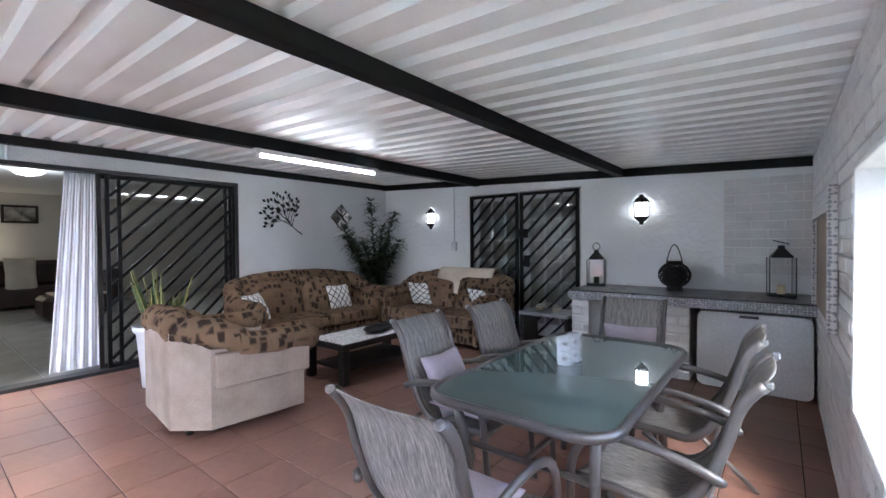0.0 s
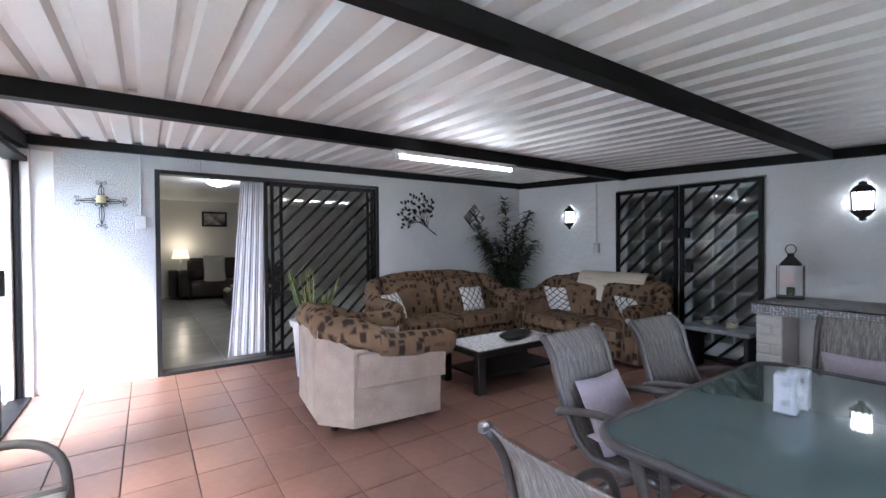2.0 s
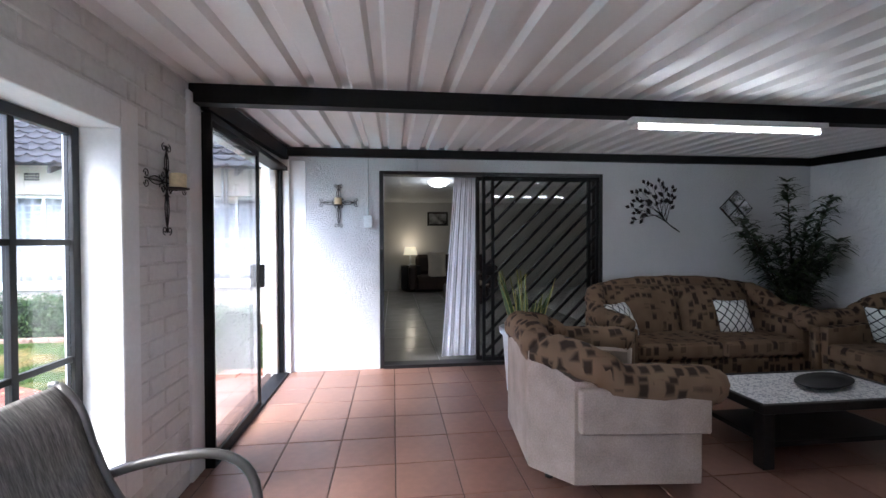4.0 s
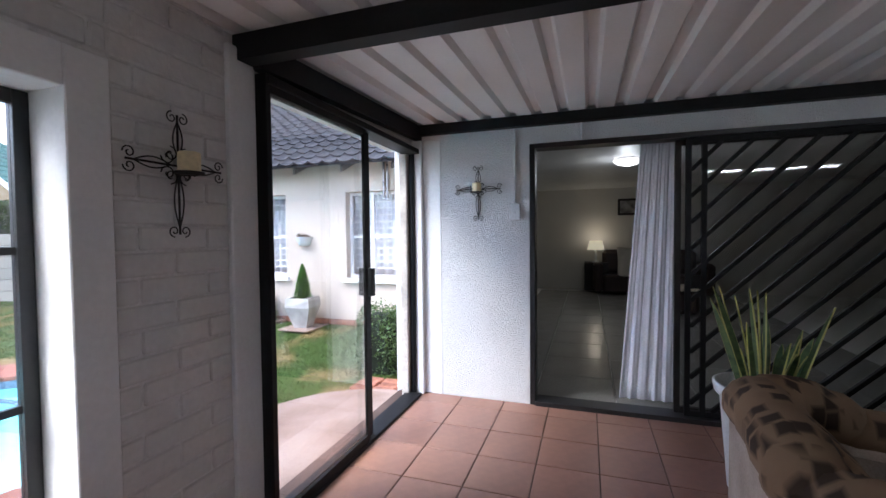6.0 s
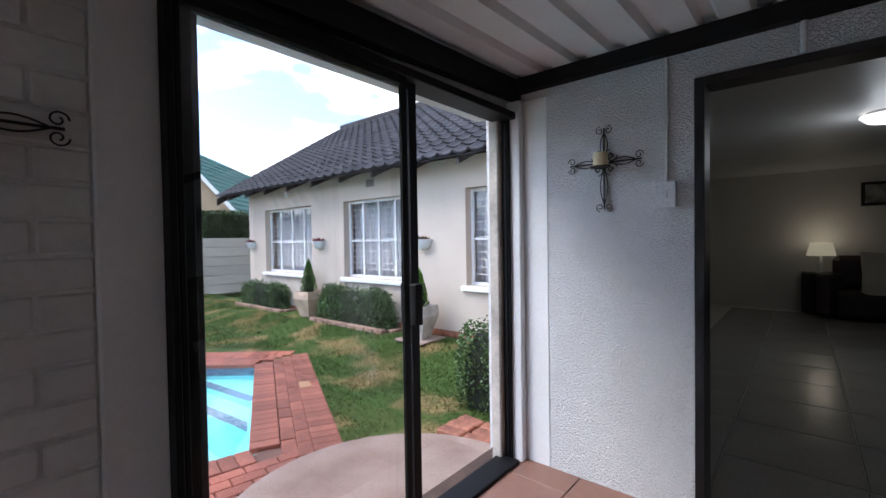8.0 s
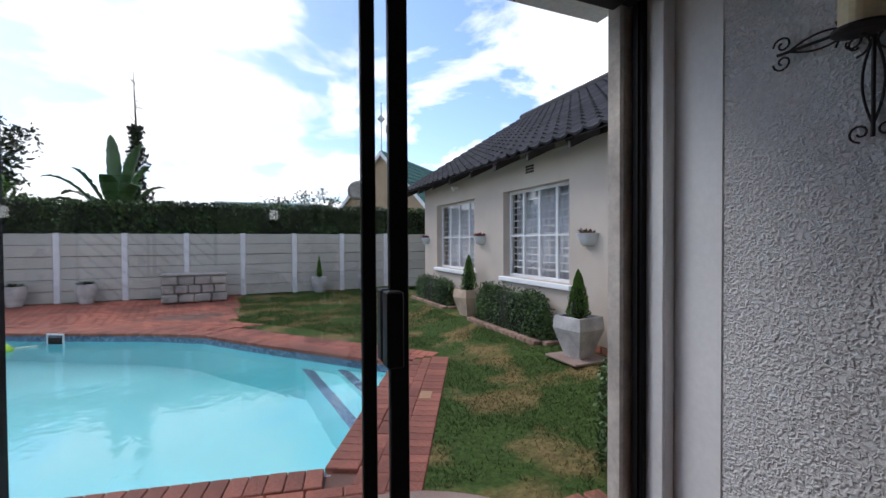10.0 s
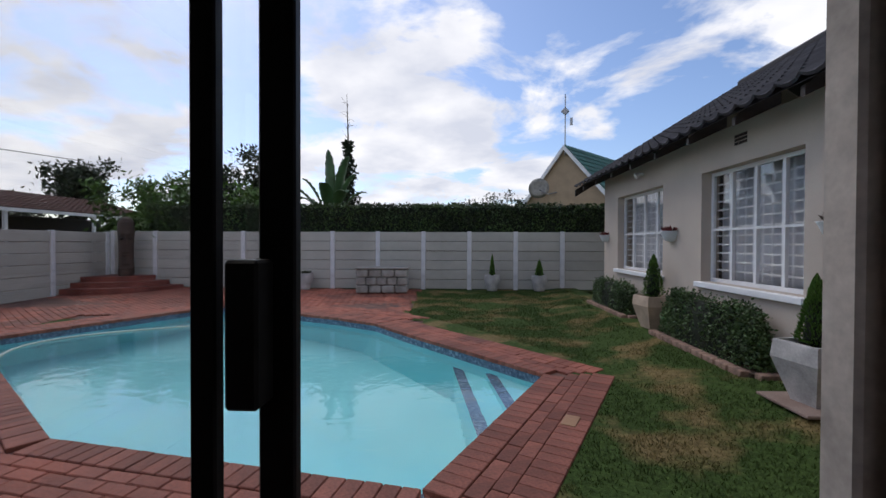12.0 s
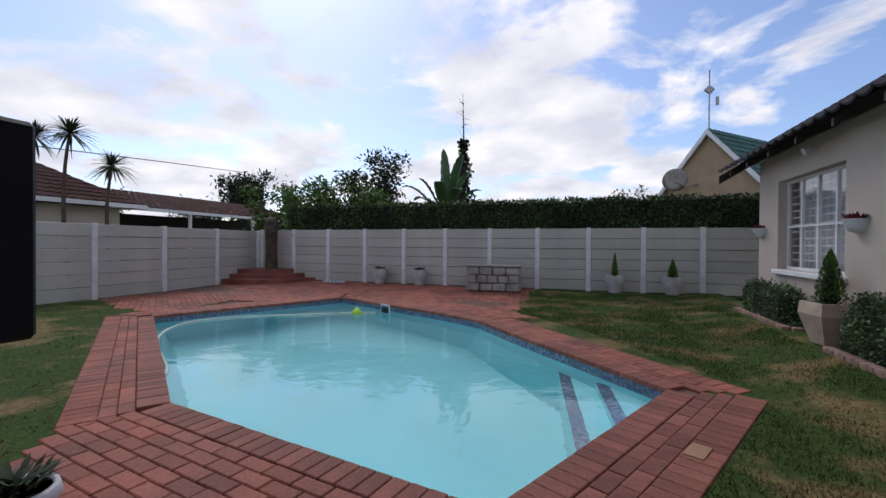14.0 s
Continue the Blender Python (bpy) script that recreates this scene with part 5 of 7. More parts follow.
# ---- wall lights ----
def wall_light(m):
    wl2 = thing("wall_lantern", "black half-round wall lantern, lit, on white wall", "wall light", "wall lanterns", m)
    part("back_plate", Shape().box(-0.05, -0.012, -0.11, 0.05, -0.001, 0.12, bev=0.004), M["matt_black"], wl2)
    half = Matrix.Rotation(0, 4, "Z")

    def hl(prof, n=10):
        sh = Shape()
        v = [(r * math.cos(math.pi + math.pi * j / n), r * math.sin(math.pi + math.pi * j / n) * 0.9 - 0.012, z) for r, z in prof for j in range(n + 1)]
        f = [(i * (n + 1) + j, i * (n + 1) + j + 1, (i + 1) * (n + 1) + j + 1, (i + 1) * (n + 1) + j) for i in range(len(prof) - 1) for j in range(n)]
        return sh.put(v, f)
    part("top_cap", hl([(0.085, 0.085), (0.088, 0.095), (0.06, 0.135), (0.03, 0.155), (0.025, 0.175), (0.001, 0.185)]), M["matt_black"], wl2)
    part("bottom_cap", hl([(0.001, -0.17), (0.025, -0.165), (0.025, -0.14), (0.05, -0.12), (0.085, -0.08), (0.082, -0.07)]), M["matt_black"], wl2)
    part("glass", hl([(0.062, -0.07), (0.07, 0.085)]), LIT, wl2, "glowing frosted glass")
    for j in range(6):
        t = math.pi + math.pi * j / 5
        part("rib", Shape().tube([(0.072 * math.cos(t), 0.068 * math.sin(t) - 0.012, -0.075), (0.08 * math.cos(t), 0.075 * math.sin(t) - 0.012, 0.09)], 0.005, 5), M["matt_black"], wl2)
    return wl2


LIT = glow("lit_frosted_glass", (0.95, 0.98, 1.0), 1.15)
wl1 = wall_light(pose(-1.58, NY, 1.68))
copy_thing(wl1, pose(-4.755, NY, 1.705))

# fluorescent batten under the second beam
bt = thing("batten_light", "white fluorescent batten light, lit, under the roof beam", "ceiling light", m=pose(-3.80, 3.57, roof_z(-3.83) - 0.17))
part("housing", Shape().box(-0.035, -0.70, 0.015, 0.035, 0.70, 0.055, bev=0.006), M["white_plastic"], bt)
part("tube", Shape().tube([(0, -0.66, 0), (0, 0.66, 0)], 0.013, 10), glow("lit_tube", (0.97, 0.99, 1.0), 4.0), bt, "glowing fluorescent tube", smooth=True)
for s in (-1, 1):
    part("lamp_holder", Shape().box(-0.02, s * 0.66 - 0.012, -0.02, 0.02, s * 0.66 + 0.012, 0.016, bev=0.003), M["white_plastic"], bt)
    part("hanger", Shape().box(-0.012, s * 0.5 - 0.012, 0.055, 0.012, s * 0.5 + 0.012, 0.06), M["white_plastic"], bt)


# ---- security gates ----
def gate_bars(parent, a0, a1, z0, z1, flip, step, put):
    """Diagonal flat bars clipped to a frame; put(a, z) gives the 3-D point."""
    L = z1 - z0
    q = a0 - L
    while q < a1:
        s0, s1 = max(q, a0), min(q + L * 1.0, a1)
        if s1 - s0 > 0.05:
            za, zb = z0 + (s0 - q), z0 + (s1 - q)
            if flip:
                p, r = (a0 + a1 - s0, za), (a0 + a1 - s1, zb)
            else:
                p, r = (s0, za), (s1, zb)
            part("diagonal_bar", Shape().tube([put(*p), put(*r)], 0.02, 4, ry=0.02), M["gate_black"], parent)
        q += step


ga = thing("sliding_gate", "black steel sliding security gate with diagonal bars, half open", "security gate")
gx = WX - 0.03
fr = Shape()
for y0, y1, z0, z1 in ((2.34, 2.375, 0.04, 2.07), (2.44, 2.475, 0.04, 2.07), (3.55, 3.585, 0.04, 2.07), (3.65, 3.69, 0.04, 2.07), (2.375, 2.44, 2.03, 2.07), (2.475, 3.55, 2.03, 2.07), (3.585, 3.65, 2.03, 2.07), (2.375, 2.44, 0.04, 0.08), (2.475, 3.55, 0.04, 0.08), (3.585, 3.65, 0.04, 0.08)):
    fr.box(gx - 0.016, y0, z0, gx + 0.016, y1, z1)
part("gate_frame", fr, M["gate_black"], ga)
gate_bars(ga, 2.375, 3.65, 0.08, 2.03, False, 0.19, lambda a, z: (gx, a, z))
part("lock", Shape().box(gx - 0.02, 2.375, 0.98, gx + 0.02, 2.44, 1.08, bev=0.003), M["gate_black"], ga)
part("hanger", Shape().box(gx - 0.01, 2.62, 2.07, gx + 0.01, 2.65, 2.16), M["gate_black"], ga)
part("hanger", Shape().box(gx - 0.01, 3.42, 2.07, gx + 0.01, 3.45, 2.16), M["gate_black"], ga)

gb = thing("security_gate", "black steel double security gate with diagonal bars, closed", "security gate")
gy = NY - 0.02
for a0, a1 in ((-3.975, -3.175), (-3.145, -2.315)):
    lf = part("gate_leaf", Shape().box(a0, gy - 0.018, 0.02, a0 + 0.04, gy + 0.018, 2.0).box(a1 - 0.04, gy - 0.018, 0.02, a1, gy + 0.018, 2.0).box(a0 + 0.04, gy - 0.018, 1.96, a1 - 0.04, gy + 0.018, 2.0).box(a0 + 0.04, gy - 0.018, 0.02, a1 - 0.04, gy + 0.018, 0.06), M["gate_black"], gb)
    gate_bars(lf, a0 + 0.04, a1 - 0.04, 0.06, 1.96, False, 0.19, lambda a, z: (a, gy, z))
part("lock", Shape().box(-3.195, gy - 0.03, 1.38, -3.035, gy + 0.02, 1.5, bev=0.004), M["gate_black"], gb)
part("handle_plate", Shape().box(-3.075, gy - 0.03, 0.98, -3.005, gy + 0.02, 1.14, bev=0.004), M["gate_black"], gb)

# glazed door behind the gate
dr = thing("door_1", "white glazed double door with small panes", "door", kind="structure")
fd = Shape()
for a0, a1 in ((-3.975, -3.15), (-3.14, -2.315)):
    fd.box(a0, NY + 0.09, 0.01, a0 + 0.08, NY + 0.13, 2.0).box(a1 - 0.08, NY + 0.09, 0.01, a1, NY + 0.13, 2.0).box(a0 + 0.08, NY + 0.09, 1.92, a1 - 0.08, NY + 0.13, 2.0).box(a0 + 0.08, NY + 0.09, 0.01, a1 - 0.08, NY + 0.13, 0.2)
grey_door = surf("white_door_paint", (0.72, 0.72, 0.72), 0.5, var=0.05)
part("door_frame", fd, grey_door, dr)
for a0, a1 in ((-3.895, -3.23), (-3.06, -2.395)):
    for i in (1, 2):
        x = a0 + (a1 - a0) * i / 3
        part("glazing_bar", Shape().box(x - 0.012, NY + 0.095, 0.2, x + 0.012, NY + 0.125, 1.92), grey_door, dr)
    for i in range(1, 6):
        z = 0.2 + 1.72 * i / 6
        part("glazing_bar", Shape().box(a0, NY + 0.096, z - 0.012, a1, NY + 0.124, z + 0.012), grey_door, dr)
    pn = part("pane", Shape().box(a0, NY + 0.108, 0.2, a1, NY + 0.112, 1.92), M["glass"], dr)
    pn.visible_shadow = False

# ---- sliding door to the living room ----
d2 = thing("door_2", "black steel framed sliding door to the living room, open", "sliding door", kind="structure")
part("door_frame", Shape().box(WX - 0.14, 1.223, 0, WX + 0.012, 1.265, 2.108, bev=0.003).box(WX - 0.14, 3.68, 0, WX + 0.012, 3.717, 2.108, bev=0.003).box(WX - 0.14, 1.265, 2.07, WX + 0.012, 3.68, 2.108, bev=0.003).box(WX - 0.14, 1.265, -0.004, WX + 0.03, 3.68, 0.035, bev=0.003), M["black_steel"], d2)
part("sliding_leaf", Shape().box(WX - 0.11, 2.28, 0.036, WX - 0.075, 2.32, 2.069).box(WX - 0.11, 3.63, 0.036, WX - 0.075, 3.67, 2.069).box(WX - 0.11, 2.32, 0.036, WX - 0.075, 3.63, 0.08).box(WX - 0.11, 2.32, 2.03, WX - 0.075, 3.63, 2.069), M["bronze"], d2)
pn = part("pane", Shape().box(WX - 0.095, 2.32, 0.08, WX - 0.09, 3.63, 2.03), M["glass"], d2)
pn.visible_shadow = False
sheer = surf("white_sheer_cloth", (0.86, 0.86, 0.9), 0.9, var=0.05, vscale=2, gvar=0.03, bump=0.2, bscale=200)
sheer.node_tree.nodes["Principled BSDF"].inputs["Transmission Weight"].default_value = 0.0


def curtain(u, v):
    wide = 0.27 + 0.14 * v
    y = 2.335 - wide * (1 - u) - 0.015 * v
    return WX - 0.26 + 0.011 * math.sin(u * 30 + v * 1.5) * (0.5 + 0.6 * v) + 0.004 * math.sin(u * 71), y, 2.09 - 2.05 * v


solid("curtain", Shape().sheet(curtain, 90, 14, 0.003), sheer, "white sheer curtain drawn aside in doorway", "curtain", smooth=True)

# living room things
for i in range(11):
    for j in range(6):
        x, y = -6.3 - i * 0.66, 0.9 + j * 0.66
        part("tile", Shape().box(-0.326, -0.326, -0.012, 0.326, 0.326, -0.001, bev=0.003).mesh("tile", lr_tile) if (i, j) == (0, 0) else tile_me, None, lrf, m=Matrix.Translation((x, y, 0)))
        if (i, j) == (0, 0):
            tile_me = lrf.children[-1].data
cl2 = thing("ceiling_light", "round chrome ceiling light with white glass, lit", "ceiling light", m=pose(-9.2, 2.22, 2.5))
part("base", Shape().lathe([(0.14, -0.03), (0.15, 0)], 24), M["chrome"], cl2)
part("shade", Shape().lathe([(0.02, -0.12), (0.14, -0.095), (0.2, -0.045), (0.2, -0.031)], 24), glow("lit_ceiling_glass", (1, 0.97, 0.95), 0.32), cl2, "glowing white glass shade", smooth=True)
sf = thing("sofa", "dark brown leather sofa in the dim living room", "sofa", m=pose(-13.05, 3.0, 0, 0, 0, -90))
leather = surf("dark_brown_leather", (0.035, 0.02, 0.017), 0.45, var=0.2)
part("base", Shape().box(-1.0, -0.45, 0.05, 1.0, 0.45, 0.45, bev=0.05), leather, sf)
part("backrest", Shape().box(-1.0, -0.5, 0.451, 1.0, -0.2, 1.0, bev=0.08), leather, sf)
for s in (-1, 1):
    part("arm", Shape().box(s * 1.0, -0.45, 0.05, s * 1.22, 0.45, 0.72, bev=0.06), leather, sf)
cushion("cushion", 0.75, 0.5, 0.18, pose(-12.75, 2.55, 0.72, 0, 75, 0), surf("cream_cloth", (0.6, 0.55, 0.47), 0.9, var=0.1), "large cream cushion on leather sofa")
ot = thing("ottoman", "dark upholstered ottoman with cream throw", "ottoman", m=pose(-10.6, 2.95, 0))
part("body", Shape().box(-0.4, -0.45, 0.04, 0.4, 0.45, 0.42, bev=0.06), leather, ot)
part("cover", Shape().box(-0.42, -0.3, 0.425, 0.42, 0.46, 0.46, bev=0.015), M["throw"], ot, "cream throw")
st = thing("side_table", "dark wooden bedside chest with drawers", "side table", m=pose(-13.3, 1.86, 0))
part("body", Shape().box(-0.25, -0.27, 0.04, 0.25, 0.27, 0.70, bev=0.01), M["dark_wood"], st)
for z in (0.12, 0.32, 0.52):
    part("drawer", Shape().box(0.251, -0.24, z, 0.265, 0.24, z + 0.16, bev=0.004), M["dark_wood"], st)
tl = thing("table_lamp", "small table lamp with cream shade, lit", "table lamp", m=pose(-13.25, 1.85, 0.70))
part("foot", Shape().lathe([(0.08, 0), (0.08, 0.02), (0.02, 0.05), (0.035, 0.15), (0.015, 0.3)], 18), M["white_plastic"], tl, smooth=True)
part("shade", Shape().lathe([(0.20, 0.3), (0.15, 0.52)], 24), glow("lit_cream_shade", (1.0, 0.88, 0.62), 0.07), tl, "glowing cream shade", smooth=True)
pl = bpy.data.lights.new("lamp_bulb", "POINT"); pl.energy, pl.color, pl.shadow_soft_size = 0.55, (1, 0.85, 0.65), 0.1
new("lamp_bulb", pl).location = (-13.25, 1.85, 1.28)
cb = bpy.data.lights.new("ceiling_bulb", "POINT"); cb.energy, cb.color, cb.shadow_soft_size = 1.2, (0.95, 0.98, 1.0), 0.12
new("ceiling_bulb", cb).location = (-9.2, 2.22, 2.26)
pic = thing("picture", "small framed landscape picture on living room wall", "picture", m=pose(-13.59, 2.66, 2.03))
part("frame", Shape().box(0, -0.3, -0.2, 0.03, 0.3, 0.2, bev=0.005), M["dark_wood"], pic)
part("print", Shape().box(0.0305, -0.25, -0.15, 0.033, 0.25, 0.15), surf("grey_print", (0.25, 0.24, 0.23), 0.6, var=0.7, vscale=5), pic, "grey landscape print")


# ---- wall ornaments ----
def scroll(cx, cy, r, a0, turns, n=14):
    return [(cx + r * (1 - 0.75 * i / n) * math.cos(a0 + turns * 2 * math.pi * i / n), cy + r * (1 - 0.75 * i / n) * math.sin(a0 + turns * 2 * math.pi * i / n)) for i in range(n + 1)]


def iron_cross(m, s, label):
    cx = thing("iron_cross", label, "wall cross", "iron crosses", m)
    def P(x, z):
        return (x * s, -0.012, z * s)
    part("upright", Shape().tube([P(0, 0.185), P(0, -0.25)], 0.004, 6), M["matt_black"], cx)
    part("crossbar", Shape().tube([P(-0.19, 0), P(0.19, 0)], 0.004, 6), M["matt_black"], cx)
    sc = Shape()
    for q, L in ((0, 0.185), (1, 0.19), (2, 0.25), (3, 0.19)):
        ca, sa = (0, 1) if q == 0 else (1, 0) if q == 1 else (0, -1) if q == 2 else (-1, 0)
        for sgn in (-1, 1):
            pts = [(0.035 * math.sin(math.pi * i / 10) * sgn * 0.55, 0.03 + (L - 0.055) * i / 10) for i in range(11)]
            sc.tube([P(u * -sa + v * ca if q in (1, 3) else u, v * sa if q in (0, 2) else u) if q in (0, 2) else P(v * ca, u) for u, v in pts], 0.0028, 5)
            sp = scroll(sgn * 0.022, L - 0.012, 0.022, math.pi / 2 + (0 if sgn > 0 else 0), -sgn * 1.2)
            sc.tube([P(u, v * sa) if q in (0, 2) else P(v * ca, u) for u, v in sp], 0.0025, 5)
            sp = scroll(sgn * 0.03, 0.04, 0.028, math.pi / 2, sgn * 1.1)
            sc.tube([P(u, v * sa) if q in (0, 2) else P(v * ca, u) for u, v in sp], 0.0025, 5)
    part("scrollwork", sc, M["matt_black"], cx, "curled iron scrolls")
    part("dish", Shape().lathe([(0.03 * s, -0.035 * s), (0.05 * s, -0.03 * s), (0.05 * s, -0.024 * s)], 18, (0, -0.065, 0)), M["matt_black"], cx)
    part("bracket", Shape().tube([(0, -0.006, -0.03 * s), (0, -0.065, -0.035 * s)], 0.005, 6), M["matt_black"], cx)
    part("candle", Shape().lathe([(0.038 * s, -0.0235 * s), (0.038 * s, 0.045 * s), (0.03 * s, 0.048 * s), (0.004, 0.044 * s)], 20, (0, -0.065, 0)), M["candle"], cx, "ivory pillar candle", smooth=False)
    return cx


iron_cross(pose(-3.497, SY - 0.002, 1.647, 0, 0, 180), 1.0, "black wrought-iron wall cross with pillar candle on brick")
iron_cross(pose(WX, 0.80, 1.765, 0, 0, 90), 1.0, "black wrought-iron wall cross with pillar candle on rough-cast wall")

ta = thing("tree_ornament", "dark metal tree branch wall ornament with leaves", "wall ornament", m=pose(WX + 0.012, 4.36, 1.72, 0, 0, 90))
rng = random.Random(5)
br, lv = Shape(), Shape()
stem = arc((0.27, 0, -0.25), (0.1, 0, -0.16), (0.03, 0, -0.03), 6)
for k, off in enumerate((-0.012, 0, 0.012)):
    br.tube([p + Vector((off, -0.004 * k, -off)) for p in stem], [0.007 - 0.0004 * j for j in range(7)], 5)
for i in range(12):
    ang = radians(28 + 17 * i)
    rad = 0.30 if i % 2 else 0.235
    tip = Vector((-0.02 + rad * math.cos(ang), 0, 0.02 + rad * 0.95 * math.sin(ang)))
    base = stem[3 + i % 3]
    pts = arc(base, (base + tip) / 2 + Vector((0.04 * math.sin(ang), 0, 0.05 * abs(math.cos(ang)))), tip, 9)
    br.tube(pts, [0.0045 - 0.0003 * j for j in range(10)], 5)
    for k, p in enumerate(pts[4::2] + [tip]):
        s = 1 if k % 2 else -1
        d = (pts[-1] - pts[-4]).normalized()
        n2 = Vector((-d.z, 0, d.x)) * s * (0 if p == tip else 1)
        a = p + n2 * 0.006
        e = a + (d * 0.062 + n2 * 0.048)
        w2 = Vector((-(e - a).z, 0, (e - a).x)).normalized() * 0.023
        mid = (a + e) / 2
        lv.put([a + Vector((0, -0.004, 0)), mid + w2 + Vector((0, -0.008, 0)), e + Vector((0, -0.004, 0)), mid - w2 + Vector((0, -0.008, 0)), mid + Vector((0, -0.001, 0))], [(0, 1, 2, 3), (0, 4, 1), (1, 4, 2), (2, 4, 3), (3, 4, 0)])
part("branches", br, M["bronze"], ta)
part("leaves", lv, M["bronze"], ta)
dm = thing("mirror_diamond", "diamond-shaped wall mirror of four square facets", "wall mirror", m=pose(WX + 0.004, 5.37, 1.735, 0, 0, 90))
part("backing", Shape().box(-0.152, -0.0018, -0.152, 0.152, 0, 0.152), M["matt_black"], dm, m=Matrix.Rotation(radians(45), 4, "Y"))
for i, j in product((0, 1), (0, 1)):
    part("facet", Shape().box(-0.068, -0.012, -0.068, 0.068, -0.002, 0.068, bev=0.008), M["mirror"], dm, m=Matrix.Rotation(radians(45), 4, "Y") @ Matrix.Translation((-0.074 + 0.148 * i, -0.006, -0.074 + 0.148 * j)) @ Matrix.Rotation(radians(3.5 if i else -3), 4, "Z") @ Matrix.Rotation(radians(-4 if j else 3), 4, "X"))

# switch boxes and conduits
def switch_box(m, h, label):
    sb = thing("switch_box", label, "switch", "switch boxes", m)
    part("box", Shape().box(-0.045, -0.035, -0.065, 0.045, -0.001, 0.065, bev=0.005), M["white_plastic"], sb)
    part("conduit", Shape().tube([(0.0, -0.012, 0.066), (0.0, -0.012, h)], 0.009, 8), M["white_plastic"], sb)
    part("toggle", Shape().box(-0.008, -0.041, -0.02, 0.008, -0.0355, 0.02, bev=0.002), M["white_plastic"], sb)


switch_box(pose(WX, 1.105, 1.57, 0, 0, 90), 0.66, "white surface switch box with conduit on rough-cast wall")
switch_box(pose(-4.29, NY, 1.26, 0, 0, 0), 0.9, "white surface switch box with conduit beside wall lantern")
solid("conduit", Shape().tube([(WX + 0.012, 1.62, 2.11), (WX + 0.012, 1.62, 2.24)], 0.014, 8), M["white_plastic"], "short white conduit above sliding door", "conduit")

# ---- indoor plants ----
def lance_leaf(sh, p, d, L, w, bend=0.25):
    d = Vector(d).normalized()
    side = d.cross(Vector((0, 0, 1)))
    side = side.normalized() if side.length > 0.05 else Vector((1, 0, 0))
    k = len(sh.v)
    for i in range(4):
        t = i / 3
        q = Vector(p) + d * L * t - Vector((0, 0, 1)) * bend * L * t * t
        ww = w * (0.35, 1.0, 0.7, 0.03)[i] / 2
        sh.v += [tuple(q - side * ww), tuple(q + side * ww)]
    for i in range(3):
        sh.f.append((k + 2 * i, k + 2 * i + 1, k + 2 * i + 3, k + 2 * i + 2))


rng = random.Random(11)
ol = thing("potted_plant", "tall dark-leaved potted shrub in the corner behind sofa", "plant", m=pose(-5.44, 5.76, 0))
part("pot", Shape().lathe([(0.14, 0), (0.19, 0.34), (0.2, 0.36), (0.17, 0.36), (0.16, 0.3)], 24), M["dark_wood"], ol, smooth=True)
stems, lf = Shape(), Shape()
for tx, ty, tz in ((0.0, -0.1, 1.95), (0.1, 0.32, 1.78), (0.05, -0.68, 1.55), (0.0, 0.15, 1.55), (0.1, -0.35, 1.35), (0.12, 0.4, 1.3), (0.2, 0.05, 1.3), (-0.15, -0.5, 1.42), (0.1, 0.1, 1.1), (0.2, -0.2, 1.05)):
    pts = arc((0, 0, 0.3), (tx * 0.35, ty * 0.35, 0.3 + (tz - 0.3) * 0.6), (tx, ty, tz), 16)
    stems.tube(pts, [0.011 - 0.0005 * i for i in range(17)], 6)
    for i in range(5, 17):
        for q in range(15):
            a = rng.uniform(0, 2 * math.pi)
            lance_leaf(lf, pts[i] + Vector((0, 0, rng.uniform(-0.05, 0.05))), (math.cos(a), math.sin(a), rng.uniform(0.1, 0.9)), rng.uniform(0.15, 0.25), 0.042, rng.uniform(0.2, 0.6))
part("stems", stems, M["bark"], ol)
part("leaves", lf, M["leaf_dark"], ol)

